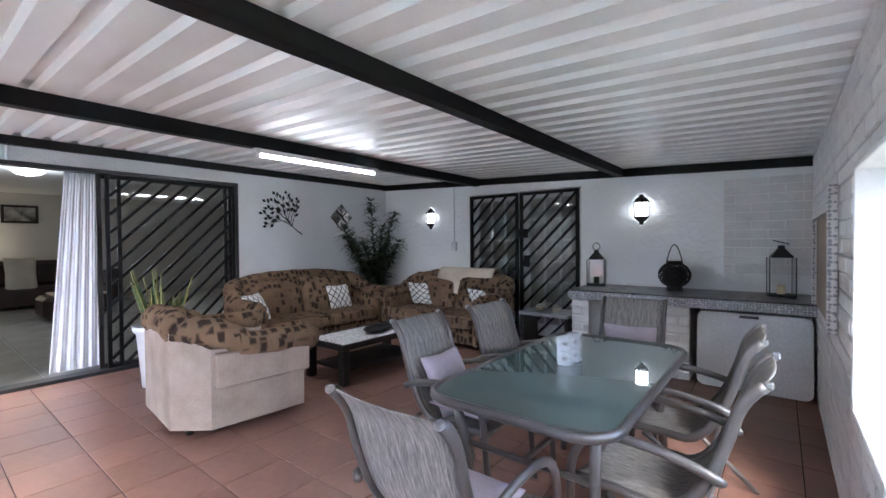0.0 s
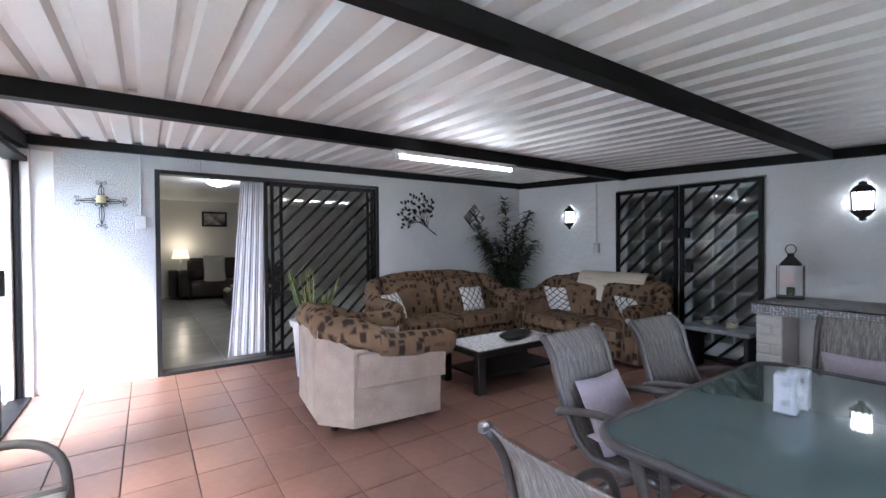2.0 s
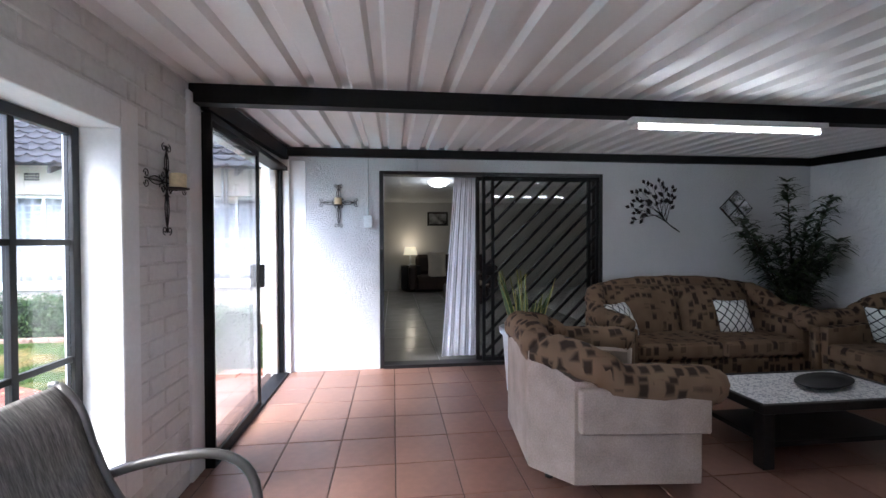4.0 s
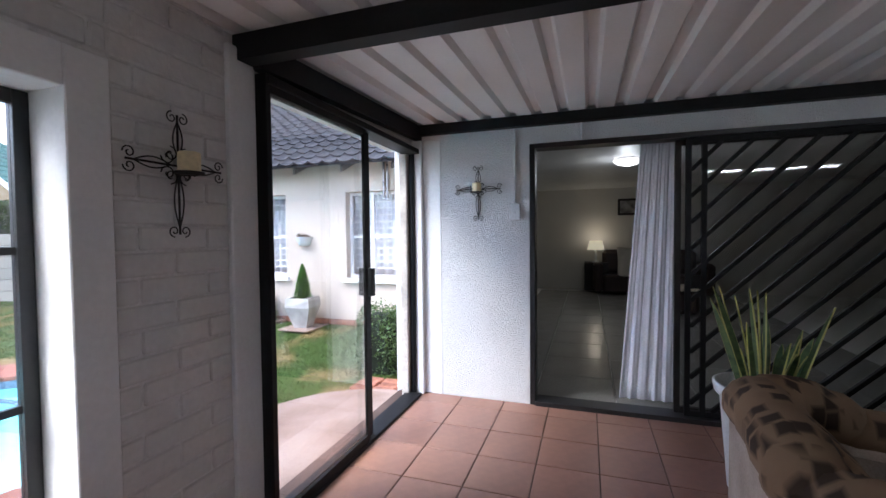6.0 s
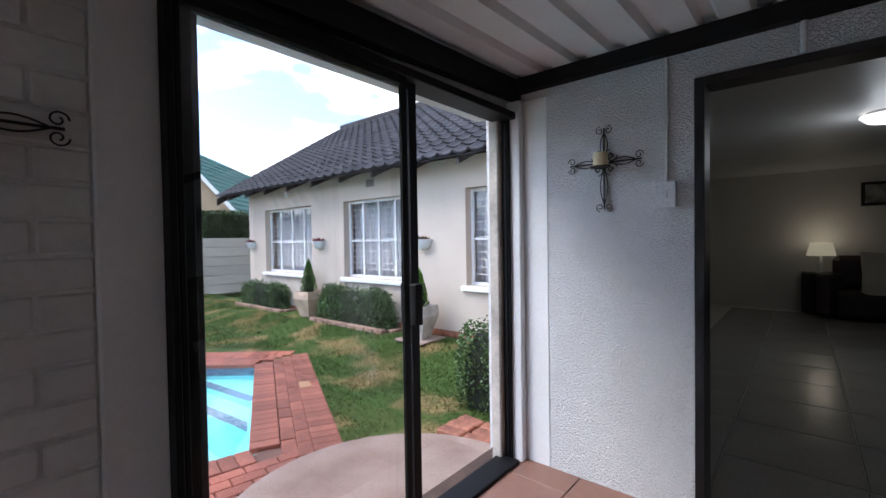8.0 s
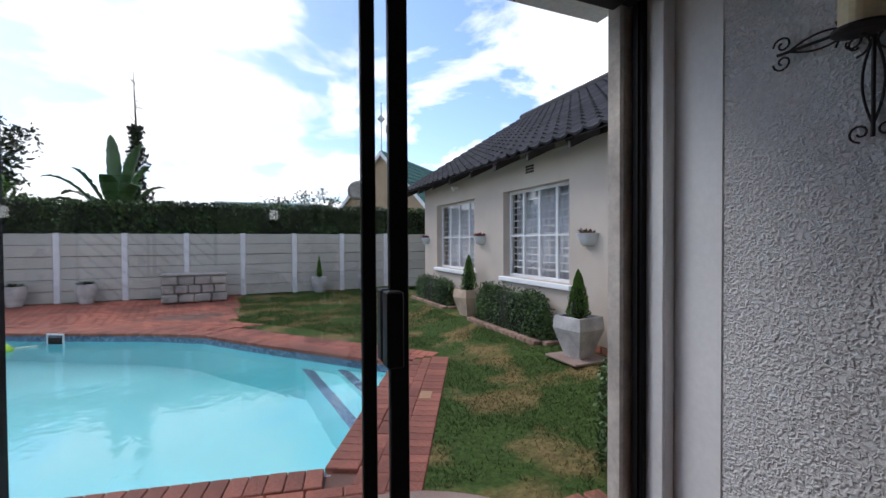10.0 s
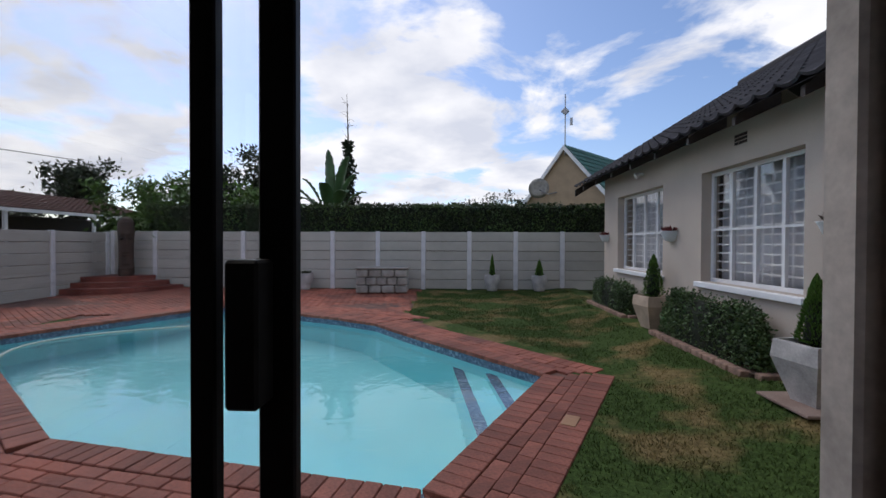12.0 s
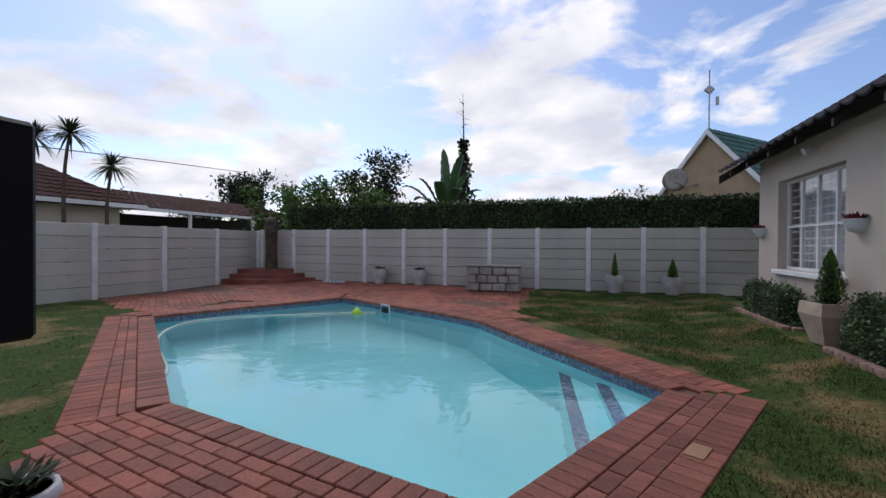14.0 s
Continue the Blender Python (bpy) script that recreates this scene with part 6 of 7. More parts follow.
sp = thing("snake_plant", "snake plant with yellow-edged leaves in white pot", "plant", m=pose(-4.98, 2.55, 0))
part("pot", Shape().lathe([(0.16, 0), (0.2, 0.5), (0.225, 0.52), (0.235, 0.57), (0.215, 0.575), (0.19, 0.5)], 28), M["white_plastic"], sp, "white plastic bucket pot", smooth=True)
part("soil", Shape().lathe([(0.185, 0.47), (0.186, 0.5), (0.05, 0.51)], 20), M["soil"], sp)
for i in range(24):
    a = rng.uniform(0, 2 * math.pi); r = rng.uniform(0.02, 0.14)
    b = Vector((r * math.cos(a), r * math.sin(a), 0.49))
    L = rng.uniform(0.26, 0.62)
    tip = b + Vector((math.cos(a) * L * 0.3, math.sin(a) * L * 0.3, L))
    tw2 = rng.uniform(0, math.pi)
    sd = Vector((math.cos(tw2), math.sin(tw2), 0))
    core, edge = Shape(), Shape()
    pts = arc(b, b + (tip - b) * 0.5 + Vector((0, 0, 0.06)), tip, 7)
    ws = [0.009, 0.014, 0.017, 0.018, 0.017, 0.014, 0.009, 0.001]
    nn = sd.cross(Vector((0, 0, 1))).normalized() * 0.006
    v = []
    for p, w2 in zip(pts, ws):
        v += [p - sd * w2 * 1.3, p - sd * w2 + nn, p + sd * w2 + nn, p + sd * w2 * 1.3, p + sd * w2 - nn * 0.3, p - sd * w2 - nn * 0.3]
    core.put(v, [(6 * j + 1, 6 * j + 2, 6 * j + 8, 6 * j + 7) for j in range(7)] + [(6 * j + 4, 6 * j + 5, 6 * j + 11, 6 * j + 10) for j in range(7)])
    edge.put(v, [(6 * j, 6 * j + 1, 6 * j + 7, 6 * j + 6) for j in range(7)] + [(6 * j + 2, 6 * j + 3, 6 * j + 9, 6 * j + 8) for j in range(7)] + [(6 * j + 3, 6 * j + 4, 6 * j + 10, 6 * j + 9) for j in range(7)] + [(6 * j + 5, 6 * j, 6 * j + 6, 6 * j + 11) for j in range(7)])
    lfp = part("leaf", core, M["leaf_snake"], sp, smooth=True)
    part("margin", edge, M["leaf_yellow"], lfp, "yellow leaf margin")
sh = Shape()
for a in range(5):
    lance_leaf(sh, (0, 0, 0.008), (math.cos(a * 1.1), math.sin(a * 1.1), 0.12), 0.13, 0.06, 0.25)
solid("leaf_ornament", sh, M["bright_leaf"], "bright green leaf spray on garden chair seat", "leaf", m=pose(-2.62, 0.645, 0.405))

# ---- garden plants and things ----
def leaf_box(rng, x0, x1, y0, y1, z0, z1, n, bump=0.06, skip_bottom=True):
    """Points just round the faces of a box, uneven."""
    pts = []
    ax, ay, az = (y1 - y0) * (z1 - z0), (x1 - x0) * (z1 - z0), (x1 - x0) * (y1 - y0)
    tot = 2 * ax + 2 * ay + az
    for _ in range(n):
        r = rng.uniform(0, tot)
        x, y, z = rng.uniform(x0, x1), rng.uniform(y0, y1), rng.uniform(z0, z1)
        if r < ax: x = x0
        elif r < 2 * ax: x = x1
        elif r < 2 * ax + ay: y = y0
        elif r < 2 * ax + 2 * ay: y = y1
        else: z = z1
        w = noise.noise(Vector((x, y, z)) * 2.3) * bump * 1.6 + rng.gauss(0, bump * 0.5)
        c = Vector(((x0 + x1) / 2, (y0 + y1) / 2, (z0 + z1) / 2))
        d = Vector((x, y, z)) - c
        d = Vector((d.x / (x1 - x0), d.y / (y1 - y0), d.z / (z1 - z0))).normalized()
        pts.append(Vector((x, y, z)) + d * w)
    return pts


rng = random.Random(3)
# near-black filler solids: the shade deep between leaves, put into colour
foliage_shade_m = surf("painted_foliage_shade", (0.012, 0.018, 0.008), 0.9, var=0.3)
hd = thing("hedge", "tall clipped dark green hedge behind the garden wall", "hedge")
part("core", Shape().box(-9.6, -11.75, -0.1, 3.75, -11.2, 2.2), foliage_shade_m, hd)
sh = leaves(Shape(), leaf_box(rng, -9.6, 3.8, -11.8, -11.13, 1.46, 2.25, 23000, 0.06), 0.075, rng, 0.6)
part("leaves", sh, M["hedge"], hd)


def shrub(name, x0, x1, y0, y1, z0, z1, n, label, size=0.036, mat="bush"):
    sb = thing(name, label, "shrub", "shrubs")
    part("core", Shape().lathe([(0.75, 0.0), (0.86, 0.3), (0.84, 0.7), (0.5, 0.9)], 14, m=Matrix.Translation(((x0 + x1) / 2, (y0 + y1) / 2, z0)) @ Matrix.Diagonal(((x1 - x0) / 2, (y1 - y0) / 2, z1 - z0, 1)), square=0.5), foliage_shade_m, sb)
    pts = []
    c = Vector(((x0 + x1) / 2, (y0 + y1) / 2, z0))
    for _ in range(n):
        a, e = rng.uniform(0, 2 * math.pi), math.asin(rng.uniform(0, 1))
        sx = abs(math.cos(a)) ** 0.6 * math.copysign(1, math.cos(a)); sy = abs(math.sin(a)) ** 0.6 * math.copysign(1, math.sin(a))
        q = Vector((sx * math.cos(e) ** 0.35 * (x1 - x0) / 2, sy * math.cos(e) ** 0.35 * (y1 - y0) / 2, math.sin(e) ** 0.8 * (z1 - z0)))
        q *= 1 + 0.12 * noise.noise((q + c) * 4) + rng.gauss(0, 0.05)
        q.z = max(q.z, 0.01)
        pts.append(c + q)
    part("leaves", leaves(Shape(), pts, size, rng, 0.6), M[mat], sb)
    return sb


GB = G + 0.16
shrub("shrub", -8.11, -7.8, -5.02, -3.2, GB, 0.58, 9000, "clipped green shrub in bed under house window")
shrub("shrub", -8.11, -7.86, -8.1, -6.35, GB, 0.52, 6000, "clipped green shrub in bed near garden wall")
shrub("shrub", -6.95, -6.5, -0.85, -0.3, G, 0.56, 4500, "clipped green shrub beside the sliding door", 0.034)

# brick edging of the beds
edging_m = surf("weathered_edging_brick", (0.3, 0.19, 0.14), 0.85, var=0.3, vscale=9, gvar=0.2, rnd=0.2)
for y0, y1, xo in ((-5.1, -3.1, -7.76), (-8.2, -6.25, -7.84)):
    eb = thing("bed_edging", "low red brick edging of a planted bed", "edging")
    part("soil", Shape().box(HX, y0 + 0.05, G, xo - 0.02, y1 - 0.05, GB + 0.015), M["soil"], eb)
    ebm = Shape().box(-0.05, -0.1, -0.06, 0.05, 0.1, 0.03, bev=0.008).mesh("brick", edging_m)
    q = y0
    while q < y1 - 0.1:
        part("brick", ebm, None, eb, m=pose(xo, q + 0.1, GB, 0, rng.uniform(-4, 4), rng.uniform(-3, 3)))
        q += 0.215
    part("brick", ebm, None, eb, m=pose(xo - 0.15, y1, GB, 0, 0, 90)); part("brick", ebm, None, eb, m=pose(xo - 0.38, y1, GB, 0, 0, 90))
eb = thing("brick_step", "loose red bricks edging the door step", "bricks", m=pose(-5.98, -0.2, G))
ebm = Shape().box(-0.055, -0.11, 0, 0.055, 0.11, 0.075, bev=0.01).mesh("brick", plinth_m)
for x, y, r in ((0, 0, 4), (-0.12, 0.01, -3), (-0.24, 0.0, 2), (0.0, -0.235, 0), (-0.12, -0.24, 3), (-0.24, -0.23, -5)):
    part("brick", ebm, None, eb, m=pose(x, y, 0.0, 0, 0, r))


def cypress(parent, z, h, r, n=2600):
    pts = []
    for _ in range(n):
        t = rng.random() ** 0.8
        rr = r * (1 - t) ** 0.75 * min(1, (t + 0.05) / 0.15) * rng.uniform(0.75, 1.05) * (1 + 0.2 * noise.noise(Vector((t * 6, rng.random(), 0))))
        a = rng.uniform(0, 2 * math.pi)
        pts.append((rr * math.cos(a), rr * math.sin(a), z + h * t))
    sh = Shape()
    for p in pts:
        d = Vector((p[0] * 1.2, p[1] * 1.2, 0.14)).normalized()
        e = d.cross(Vector((rng.uniform(-1, 1), rng.uniform(-1, 1), 0.2))).normalized()
        s = 0.034 * rng.uniform(0.6, 1.2)
        p = Vector(p); k = len(sh.v)
        sh.v += [tuple(p), tuple(p + d * s * 0.5 + e * s * 0.16), tuple(p + d * s), tuple(p + d * s * 0.5 - e * s * 0.16)]
        sh.f.append((k, k + 1, k + 2, k + 3))
    part("trunk", Shape().tube([(0, 0, z - 0.06), (0, 0, z + h * 0.8)], [0.016, 0.004], 6), M["bark"], parent)
    part("core", Shape().lathe([(r * 0.3, z), (r * 0.62, z + h * 0.12), (r * 0.5, z + h * 0.4), (0.004, z + h * 0.9)], 10), foliage_shade_m, parent)
    part("foliage", sh, M["cypress"], parent)


def planter(x, y, h, r0, r1, mat, label, square, top, group, tree=None):
    pt = thing("planter", label, "plant pot", group, pose(x, y, gz(x, y), 0, 0, 8))
    part("pot", Shape().lathe([(r0 * 0.96, 0), (r0, 0.02), (r1 * 1.06, h * 0.7), (r1, h * 0.97), (r1 * 0.98, h), (r1 * 0.86, h), (r1 * 0.84, h * 0.93)], 4 if square else 24), mat, pt, smooth=not square)
    part("soil", Shape().lathe([(r1 * 0.85, h * 0.88), (r1 * 0.85, h * 0.93)], 4 if square else 20), M["soil"], pt)
    if tree:
        cypress(pt, h * 0.93, tree[0], tree[1])
    else:
        sh = Shape()
        for _ in range(90):
            a = rng.uniform(0, 6.28); q = rng.uniform(0, r1 * 0.8)
            lance_leaf(sh, (q * math.cos(a), q * math.sin(a), h * 0.93 + rng.uniform(0, 0.05)), (math.cos(a), math.sin(a), rng.uniform(0.4, 1.5)), rng.uniform(0.07, 0.13), 0.03, 0.2)
        part("succulent", sh, top, pt, "dark reddish succulent rosettes")
    return pt


reddish = surf("reddish_succulent", (0.055, 0.06, 0.03), 0.75, var=0.4, vscale=8, island=0.4, tint=(0.04, 0.06, 0.03))
planter(-7.8, -2.47, 0.46, 0.15, 0.26, M["concrete_pot"], "pale concrete square planter with clipped cypress", True, None, "planters", (0.52, 0.13))
planter(-7.9, -5.38, 0.46, 0.17, 0.27, M["sand_pot"], "sand-coloured square planter with clipped cypress", True, None, "planters", (0.6, 0.15))
structure("pot_slab", Shape().box(-8.06, -2.73, GB - 0.02, -7.54, -2.21, GB + 0.004, bev=0.006), M["slab"], "pale slab under a planter", "slab")
for x, y, t in ((-6.01, -10.62, (0.56, 0.075)), (-7.26, -10.62, (0.42, 0.11))):
    planter(x, y, 0.42, 0.14, 0.2, M["concrete_pot"], "round pale concrete planter with small cypress by garden wall", False, None, "planters", t)
for x, y in ((0.26, -10.62), (-0.96, -10.62)):
    planter(x, y, 0.44, 0.13, 0.19, M["concrete_pot"], "round pale concrete planter with succulents by garden wall", False, reddish, "planters")
planter(-3.0, -0.7, 0.16, 0.12, 0.163, M["white_plastic"], "white round pot with dark succulents near door", False, reddish, "planters")


def wall_pot(y, flower, label):
    wp = thing("wall_planter", label, "wall planter", "wall planters", pose(HX, y, 1.30, 0, 0, 90))
    v, f = [], []
    prof = [(0.02, -0.07), (0.09, -0.06), (0.13, 0.02), (0.15, 0.07), (0.16, 0.08), (0.135, 0.075), (0.1, 0.0)]
    n3 = 12
    for r, z in prof:
        for j in range(n3 + 1):
            t = math.pi + math.pi * j / n3
            v.append((r * math.cos(t), r * math.sin(t) - 0.001, z))
    f = [(i * (n3 + 1) + j, i * (n3 + 1) + j + 1, (i + 1) * (n3 + 1) + j + 1, (i + 1) * (n3 + 1) + j) for i in range(len(prof) - 1) for j in range(n3)]
    part("bowl", Shape().put(v, f), M["white_plastic"], wp, smooth=True)
    sh = Shape()
    for _ in range(60):
        a = rng.uniform(math.pi, 2 * math.pi); q = rng.uniform(0.02, 0.11)
        lance_leaf(sh, (q * math.cos(a), q * math.sin(a) - 0.01, 0.05 + rng.uniform(0, 0.03)), (math.cos(a), math.sin(a) * 0.7, rng.uniform(0.3, 1.6)), rng.uniform(0.06, 0.13), 0.028, 0.2)
    part("flowers", sh, flower, wp)


red_fl = surf("dark_red_flower", (0.22, 0.025, 0.03), 0.6, var=0.5, vscale=20, island=0.5)
brown_fl = surf("brownish_succulent", (0.16, 0.09, 0.06), 0.6, var=0.4, vscale=20, island=0.5)
wall_pot(-2.66, brown_fl, "white wall planter with brownish succulents on house wall")
wall_pot(-5.33, red_fl, "white wall planter with dark red flowers on house wall")
wall_pot(-7.98, red_fl, "white wall planter with red flowers at house corner")
vent = thing("air_vent", "terracotta louvred air vent in house wall", "air vent", m=pose(HX, -3.87, 2.33))
for i in range(3):
    for j in range(3):
        part("slot", Shape().box(0.001, -0.105 + j * 0.07, -0.06 + i * 0.04, 0.006, -0.045 + j * 0.07, -0.03 + i * 0.04), wood_dark, vent)
sl2 = thing("spotlight", "small white floodlight under the eaves", "outdoor light", m=pose(HX, -6.3, 2.34))
part("bracket", Shape().box(0.001, -0.02, -0.02, 0.06, 0.02, 0.02), M["white_plastic"], sl2)
part("head", Shape().lathe([(0.03, 0), (0.05, 0.07), (0.05, 0.075)], 14, m=Matrix.Translation((0.06, 0, 0)) @ Matrix.Rotation(radians(115), 4, "Y")), M["white_plastic"], sl2)
dp = thing("downpipe", "grey conduit pipes on the house wall", "pipe", m=pose(HX, -1.22, 0))
for k2 in (0, 1):
    part("pipe", Shape().tube([(0.03, 0.06 * k2, 1.95), (0.03, 0.06 * k2, 2.5)], 0.018, 8), M["chrome"], dp)

# stone pump cover
sb = thing("stone_chest", "grey rough stone-block pump cover by the garden wall", "stone box", m=pose(-3.15, -10.2, gz(0, -10.2), 0, 0, 3))
stone = surf("grey_split_stone", (0.34, 0.32, 0.29), 0.85, var=0.2, vscale=5, gvar=0.15, bump=0.7, bscale=22, bdist=0.02, rnd=0.15)
for r in range(3):
    nb = 5 if r % 2 else 4
    for i in range(nb):
        x0, x1 = -0.66 + 1.32 * i / nb, -0.66 + 1.32 * (i + 1) / nb
        part("stone", Shape().box(x0 + 0.006, -0.28, 0.005 + r * 0.2, x1 - 0.006, 0.28 + rng.uniform(-0.02, 0.02), 0.2 * (r + 1) - 0.004, bev=0.03), stone, sb)
part("lid", Shape().box(-0.68, -0.3, 0.602, 0.68, 0.3, 0.66, bev=0.02), stone, sb)

# corner steps and carved post
ss = thing("corner_steps", "three red tiled steps in the garden wall corner", "steps", m=pose(4.72, -10.9, G + 0.06))
stepm = surf("red_painted_step", (0.21, 0.06, 0.042), 0.55, var=0.25, vscale=3)
for i, (r, z) in enumerate(((2.1, 0.13), (1.7, 0.26), (1.3, 0.39))):
    v = [(0, 0, 0)] + [(r * math.cos(t), 0.75 * r * math.sin(t), 0) for t in (math.pi / 2 + math.pi / 2 * j / 14 for j in range(15))]
    z0 = z - 0.13
    m2 = len(v)
    part("step", Shape().put([(x, y, z0) for x, y, _ in v] + [(x, y, z) for x, y, _ in v], [tuple(m2 + j for j in range(m2)), tuple(reversed(range(m2)))] + [(j, (j + 1) % m2, m2 + (j + 1) % m2, m2 + j) for j in range(m2)]), stepm, ss)
tm = Shape()
tm.lathe([(0.17, 0), (0.19, 0.1), (0.17, 0.5), (0.18, 1.0), (0.2, 1.2), (0.19, 1.45), (0.14, 1.55), (0.05, 1.6)], 16)
for a in ((-0.12, 0.12, 1.12, 0.12, 0.21, 1.2), (-0.035, 0.13, 0.82, 0.035, 0.25, 1.14), (-0.09, 0.13, 0.62, 0.09, 0.21, 0.68), (-0.09, 0.13, 0.54, 0.09, 0.2, 0.6), (-0.15, 0.1, 0.98, -0.06, 0.19, 1.05), (0.06, 0.1, 0.98, 0.15, 0.19, 1.05), (-0.1, 0.1, 0.3, 0.1, 0.2, 0.42)):
    tm.box(*a, bev=0.015)
solid("carved_post", tm, surf("dark_carved_wood", (0.075, 0.05, 0.038), 0.8, var=0.4, vscale=6, bump=0.5, bscale=30, bdist=0.01), "dark brown carved wooden face post on steps", "statue", smooth=False, m=pose(3.95, -10.5, G + 0.45, 0, 0, 35))
ws = thing("stone_ring", "ring of white pebbles on the paving", "pebbles", m=pose(1.7, -10.5, gz(0, -10.5)))
for i in range(16):
    t = 2 * math.pi * i / 16
    part("pebble", Shape().lathe([(0.02, 0), (0.045, 0.02), (0.03, 0.04), (0.005, 0.045)], 8, (0.33 * math.cos(t), 0.18 * math.sin(t), 0)), M["white_plastic"], ws, smooth=True)

# pool hose, float and weir
hose = [(-1.3, -2.75), (-1.03, -3.0), (0.19, -3.83), (0.84, -4.54), (1.02, -5.21), (0.56, -5.88), (-0.29, -6.41), (-1.13, -7.0), (-1.5, -7.12)]
pts = []
for i in range(len(hose) - 1):
    for t in (0, 0.33, 0.66):
        p0, p1, p2, p3 = (Vector(hose[max(0, min(len(hose) - 1, i + d))]) for d in (-1, 0, 1, 2))
        q = 0.5 * (2 * p1 + (p2 - p0) * t + (2 * p0 - 5 * p1 + 4 * p2 - p3) * t * t + (3 * p1 - p0 - 3 * p2 + p3) * t ** 3)
        pts.append((q.x, q.y, G - 0.115))
solid("pool_hose", Shape().tube(pts, 0.018, 8), surf("pale_hose", (0.6, 0.66, 0.55), 0.5, var=0.1), "pale floating pool cleaner hose on water", "hose", smooth=True)
solid("pool_float", Shape().lathe([(0.02, -0.05), (0.09, -0.04), (0.1, 0.02), (0.06, 0.06), (0.02, 0.1)], 16), surf("lime_plastic", (0.55, 0.75, 0.08), 0.4, var=0.05), "lime green chlorine floater on pool water", "pool float", m=pose(-1.1, -6.95, G - 0.11), smooth=True)
sk = thing("pool_weir", "white plastic skimmer bracket at pool edge", "skimmer", m=pose(-1.62, -7.14, G - 0.06, 0, 0, -30))
part("frame", Shape().tube([(-0.14, 0, -0.06), (-0.14, 0, 0.1), (0.14, 0, 0.1), (0.14, 0, -0.06)], 0.016, 6), M["white_plastic"], sk)
part("flap", Shape().box(-0.12, -0.01, -0.05, 0.12, 0.01, 0.05), M["dark_wood"], sk)
structure("drain_lid", Shape().box(-0.1, -0.055, 0.0, 0.1, 0.055, 0.008, m=pose(-5.98, -2.455, G + 0.0, 0, 0, 63), bev=0.002), surf("yellowed_lid", (0.34, 0.19, 0.1), 0.6), "yellowed drain lid in paving", "drain")


# ---- trees and neighbours ----
def tree(name, x, y, h, r, trunk, n, mat, label, size, flat=0.75, spread=0.8, lift=0.55):
    tr2 = thing(name, label, "tree", "", pose(x, y, G))
    tk = Shape()
    limbs = []
    tk.tube([(0, 0, 0), (0.05, 0.03, h * 0.3), (0, 0, h * lift)], [trunk, trunk * 0.75, trunk * 0.55], 8)
    for i in range(9):
        a = 2 * math.pi * i / 9 + rng.uniform(-0.3, 0.3)
        tip = Vector((r * spread * math.cos(a) * rng.uniform(0.5, 1), r * spread * math.sin(a) * rng.uniform(0.5, 1), h * rng.uniform(lift + 0.1, 0.95)))
        base = Vector((0, 0, h * rng.uniform(lift * 0.6, lift)))
        pts = arc(base, base.lerp(tip, 0.5) + Vector((0, 0, -h * 0.04)), tip, 6)
        tk.tube(pts, [trunk * 0.45 * (1 - 0.8 * j / 6) for j in range(7)], 6)
        limbs.append(pts)
    part("trunk", tk, M["bark"], tr2)
    pts = []
    cent = [p for L in limbs for p in L[2:]] + [Vector((0, 0, h * 0.9))]
    for _ in range(n):
        c = rng.choice(cent)
        q = c + Vector((rng.gauss(0, r * 0.16), rng.gauss(0, r * 0.16), rng.gauss(0, r * 0.13 * flat)))
        pts.append(q)
    part("crown", leaves(Shape(), pts, size, rng, 0.45), mat, tr2)
    return tr2


tree("tree", 15.8, -22, 6.1, 1.9, 0.16, 5000, M["tree_leaf"], "dark round garden tree beyond the wall", 0.26)
tree("tree", 4.4, -18, 5.9, 1.7, 0.12, 4200, M["tree_leaf"], "feathery dark tree beyond the hedge", 0.22, 0.7, 1.0, 0.45)
tree("tree", 22, -24, 4.6, 2.6, 0.18, 2600, M["tree_leaf"], "low dark tree beyond the neighbouring roofs", 0.22)
tree("tree", 27, -20, 5.0, 2.6, 0.18, 2600, M["bright_leaf"], "yellow-green tree behind the neighbouring roofs", 0.22)
tree("tree", -2.5, -20, 3.4, 0.7, 0.05, 500, M["tree_leaf"], "small thin tree beyond the hedge", 0.1)
tree("tree", -5.8, -40, 5.4, 2.2, 0.2, 1800, M["tree_leaf"], "distant dark round tree", 0.3)
tree("tree", -9.6, -40, 6.2, 2.4, 0.2, 1800, M["tree_leaf"], "distant dark spreading tree", 0.3)
for x, y, h, r in ((2.9, -12.9, 3.7, 1.3), (4.3, -12.9, 3.5, 1.3), (5.6, -12.7, 3.2, 1.1), (1.6, -12.9, 3.2, 0.9), (3.6, -12.2, 3.1, 1.1)):
    tree("tree", x, y, h, r, 0.07, 4200, M["bright_leaf"], "bright green leafy shrub tree above the hedge", 0.19, 0.9, 0.95, 0.35)
vn = thing("tree", "slim ivy-clad dead trunk rising above the hedge", "tree", m=pose(-0.98, -15, G))
tk = Shape().tube([(0, 0, 0), (0.03, 0, 3.5), (0.0, 0, 5.2), (0.05, 0, 6.9)], [0.1, 0.07, 0.03, 0.006], 8)
for i in range(16):
    a, z = rng.uniform(0, 6.28), rng.uniform(5.0, 6.6)
    tk.tube(arc((0, 0, z), (0.12 * math.cos(a), 0.12 * math.sin(a), z + 0.1), (0.3 * math.cos(a), 0.3 * math.sin(a), z + rng.uniform(-0.05, 0.35)), 4), [0.01, 0.008, 0.006, 0.004, 0.002], 4)
part("trunk", tk, M["bark"], vn)
pts = []
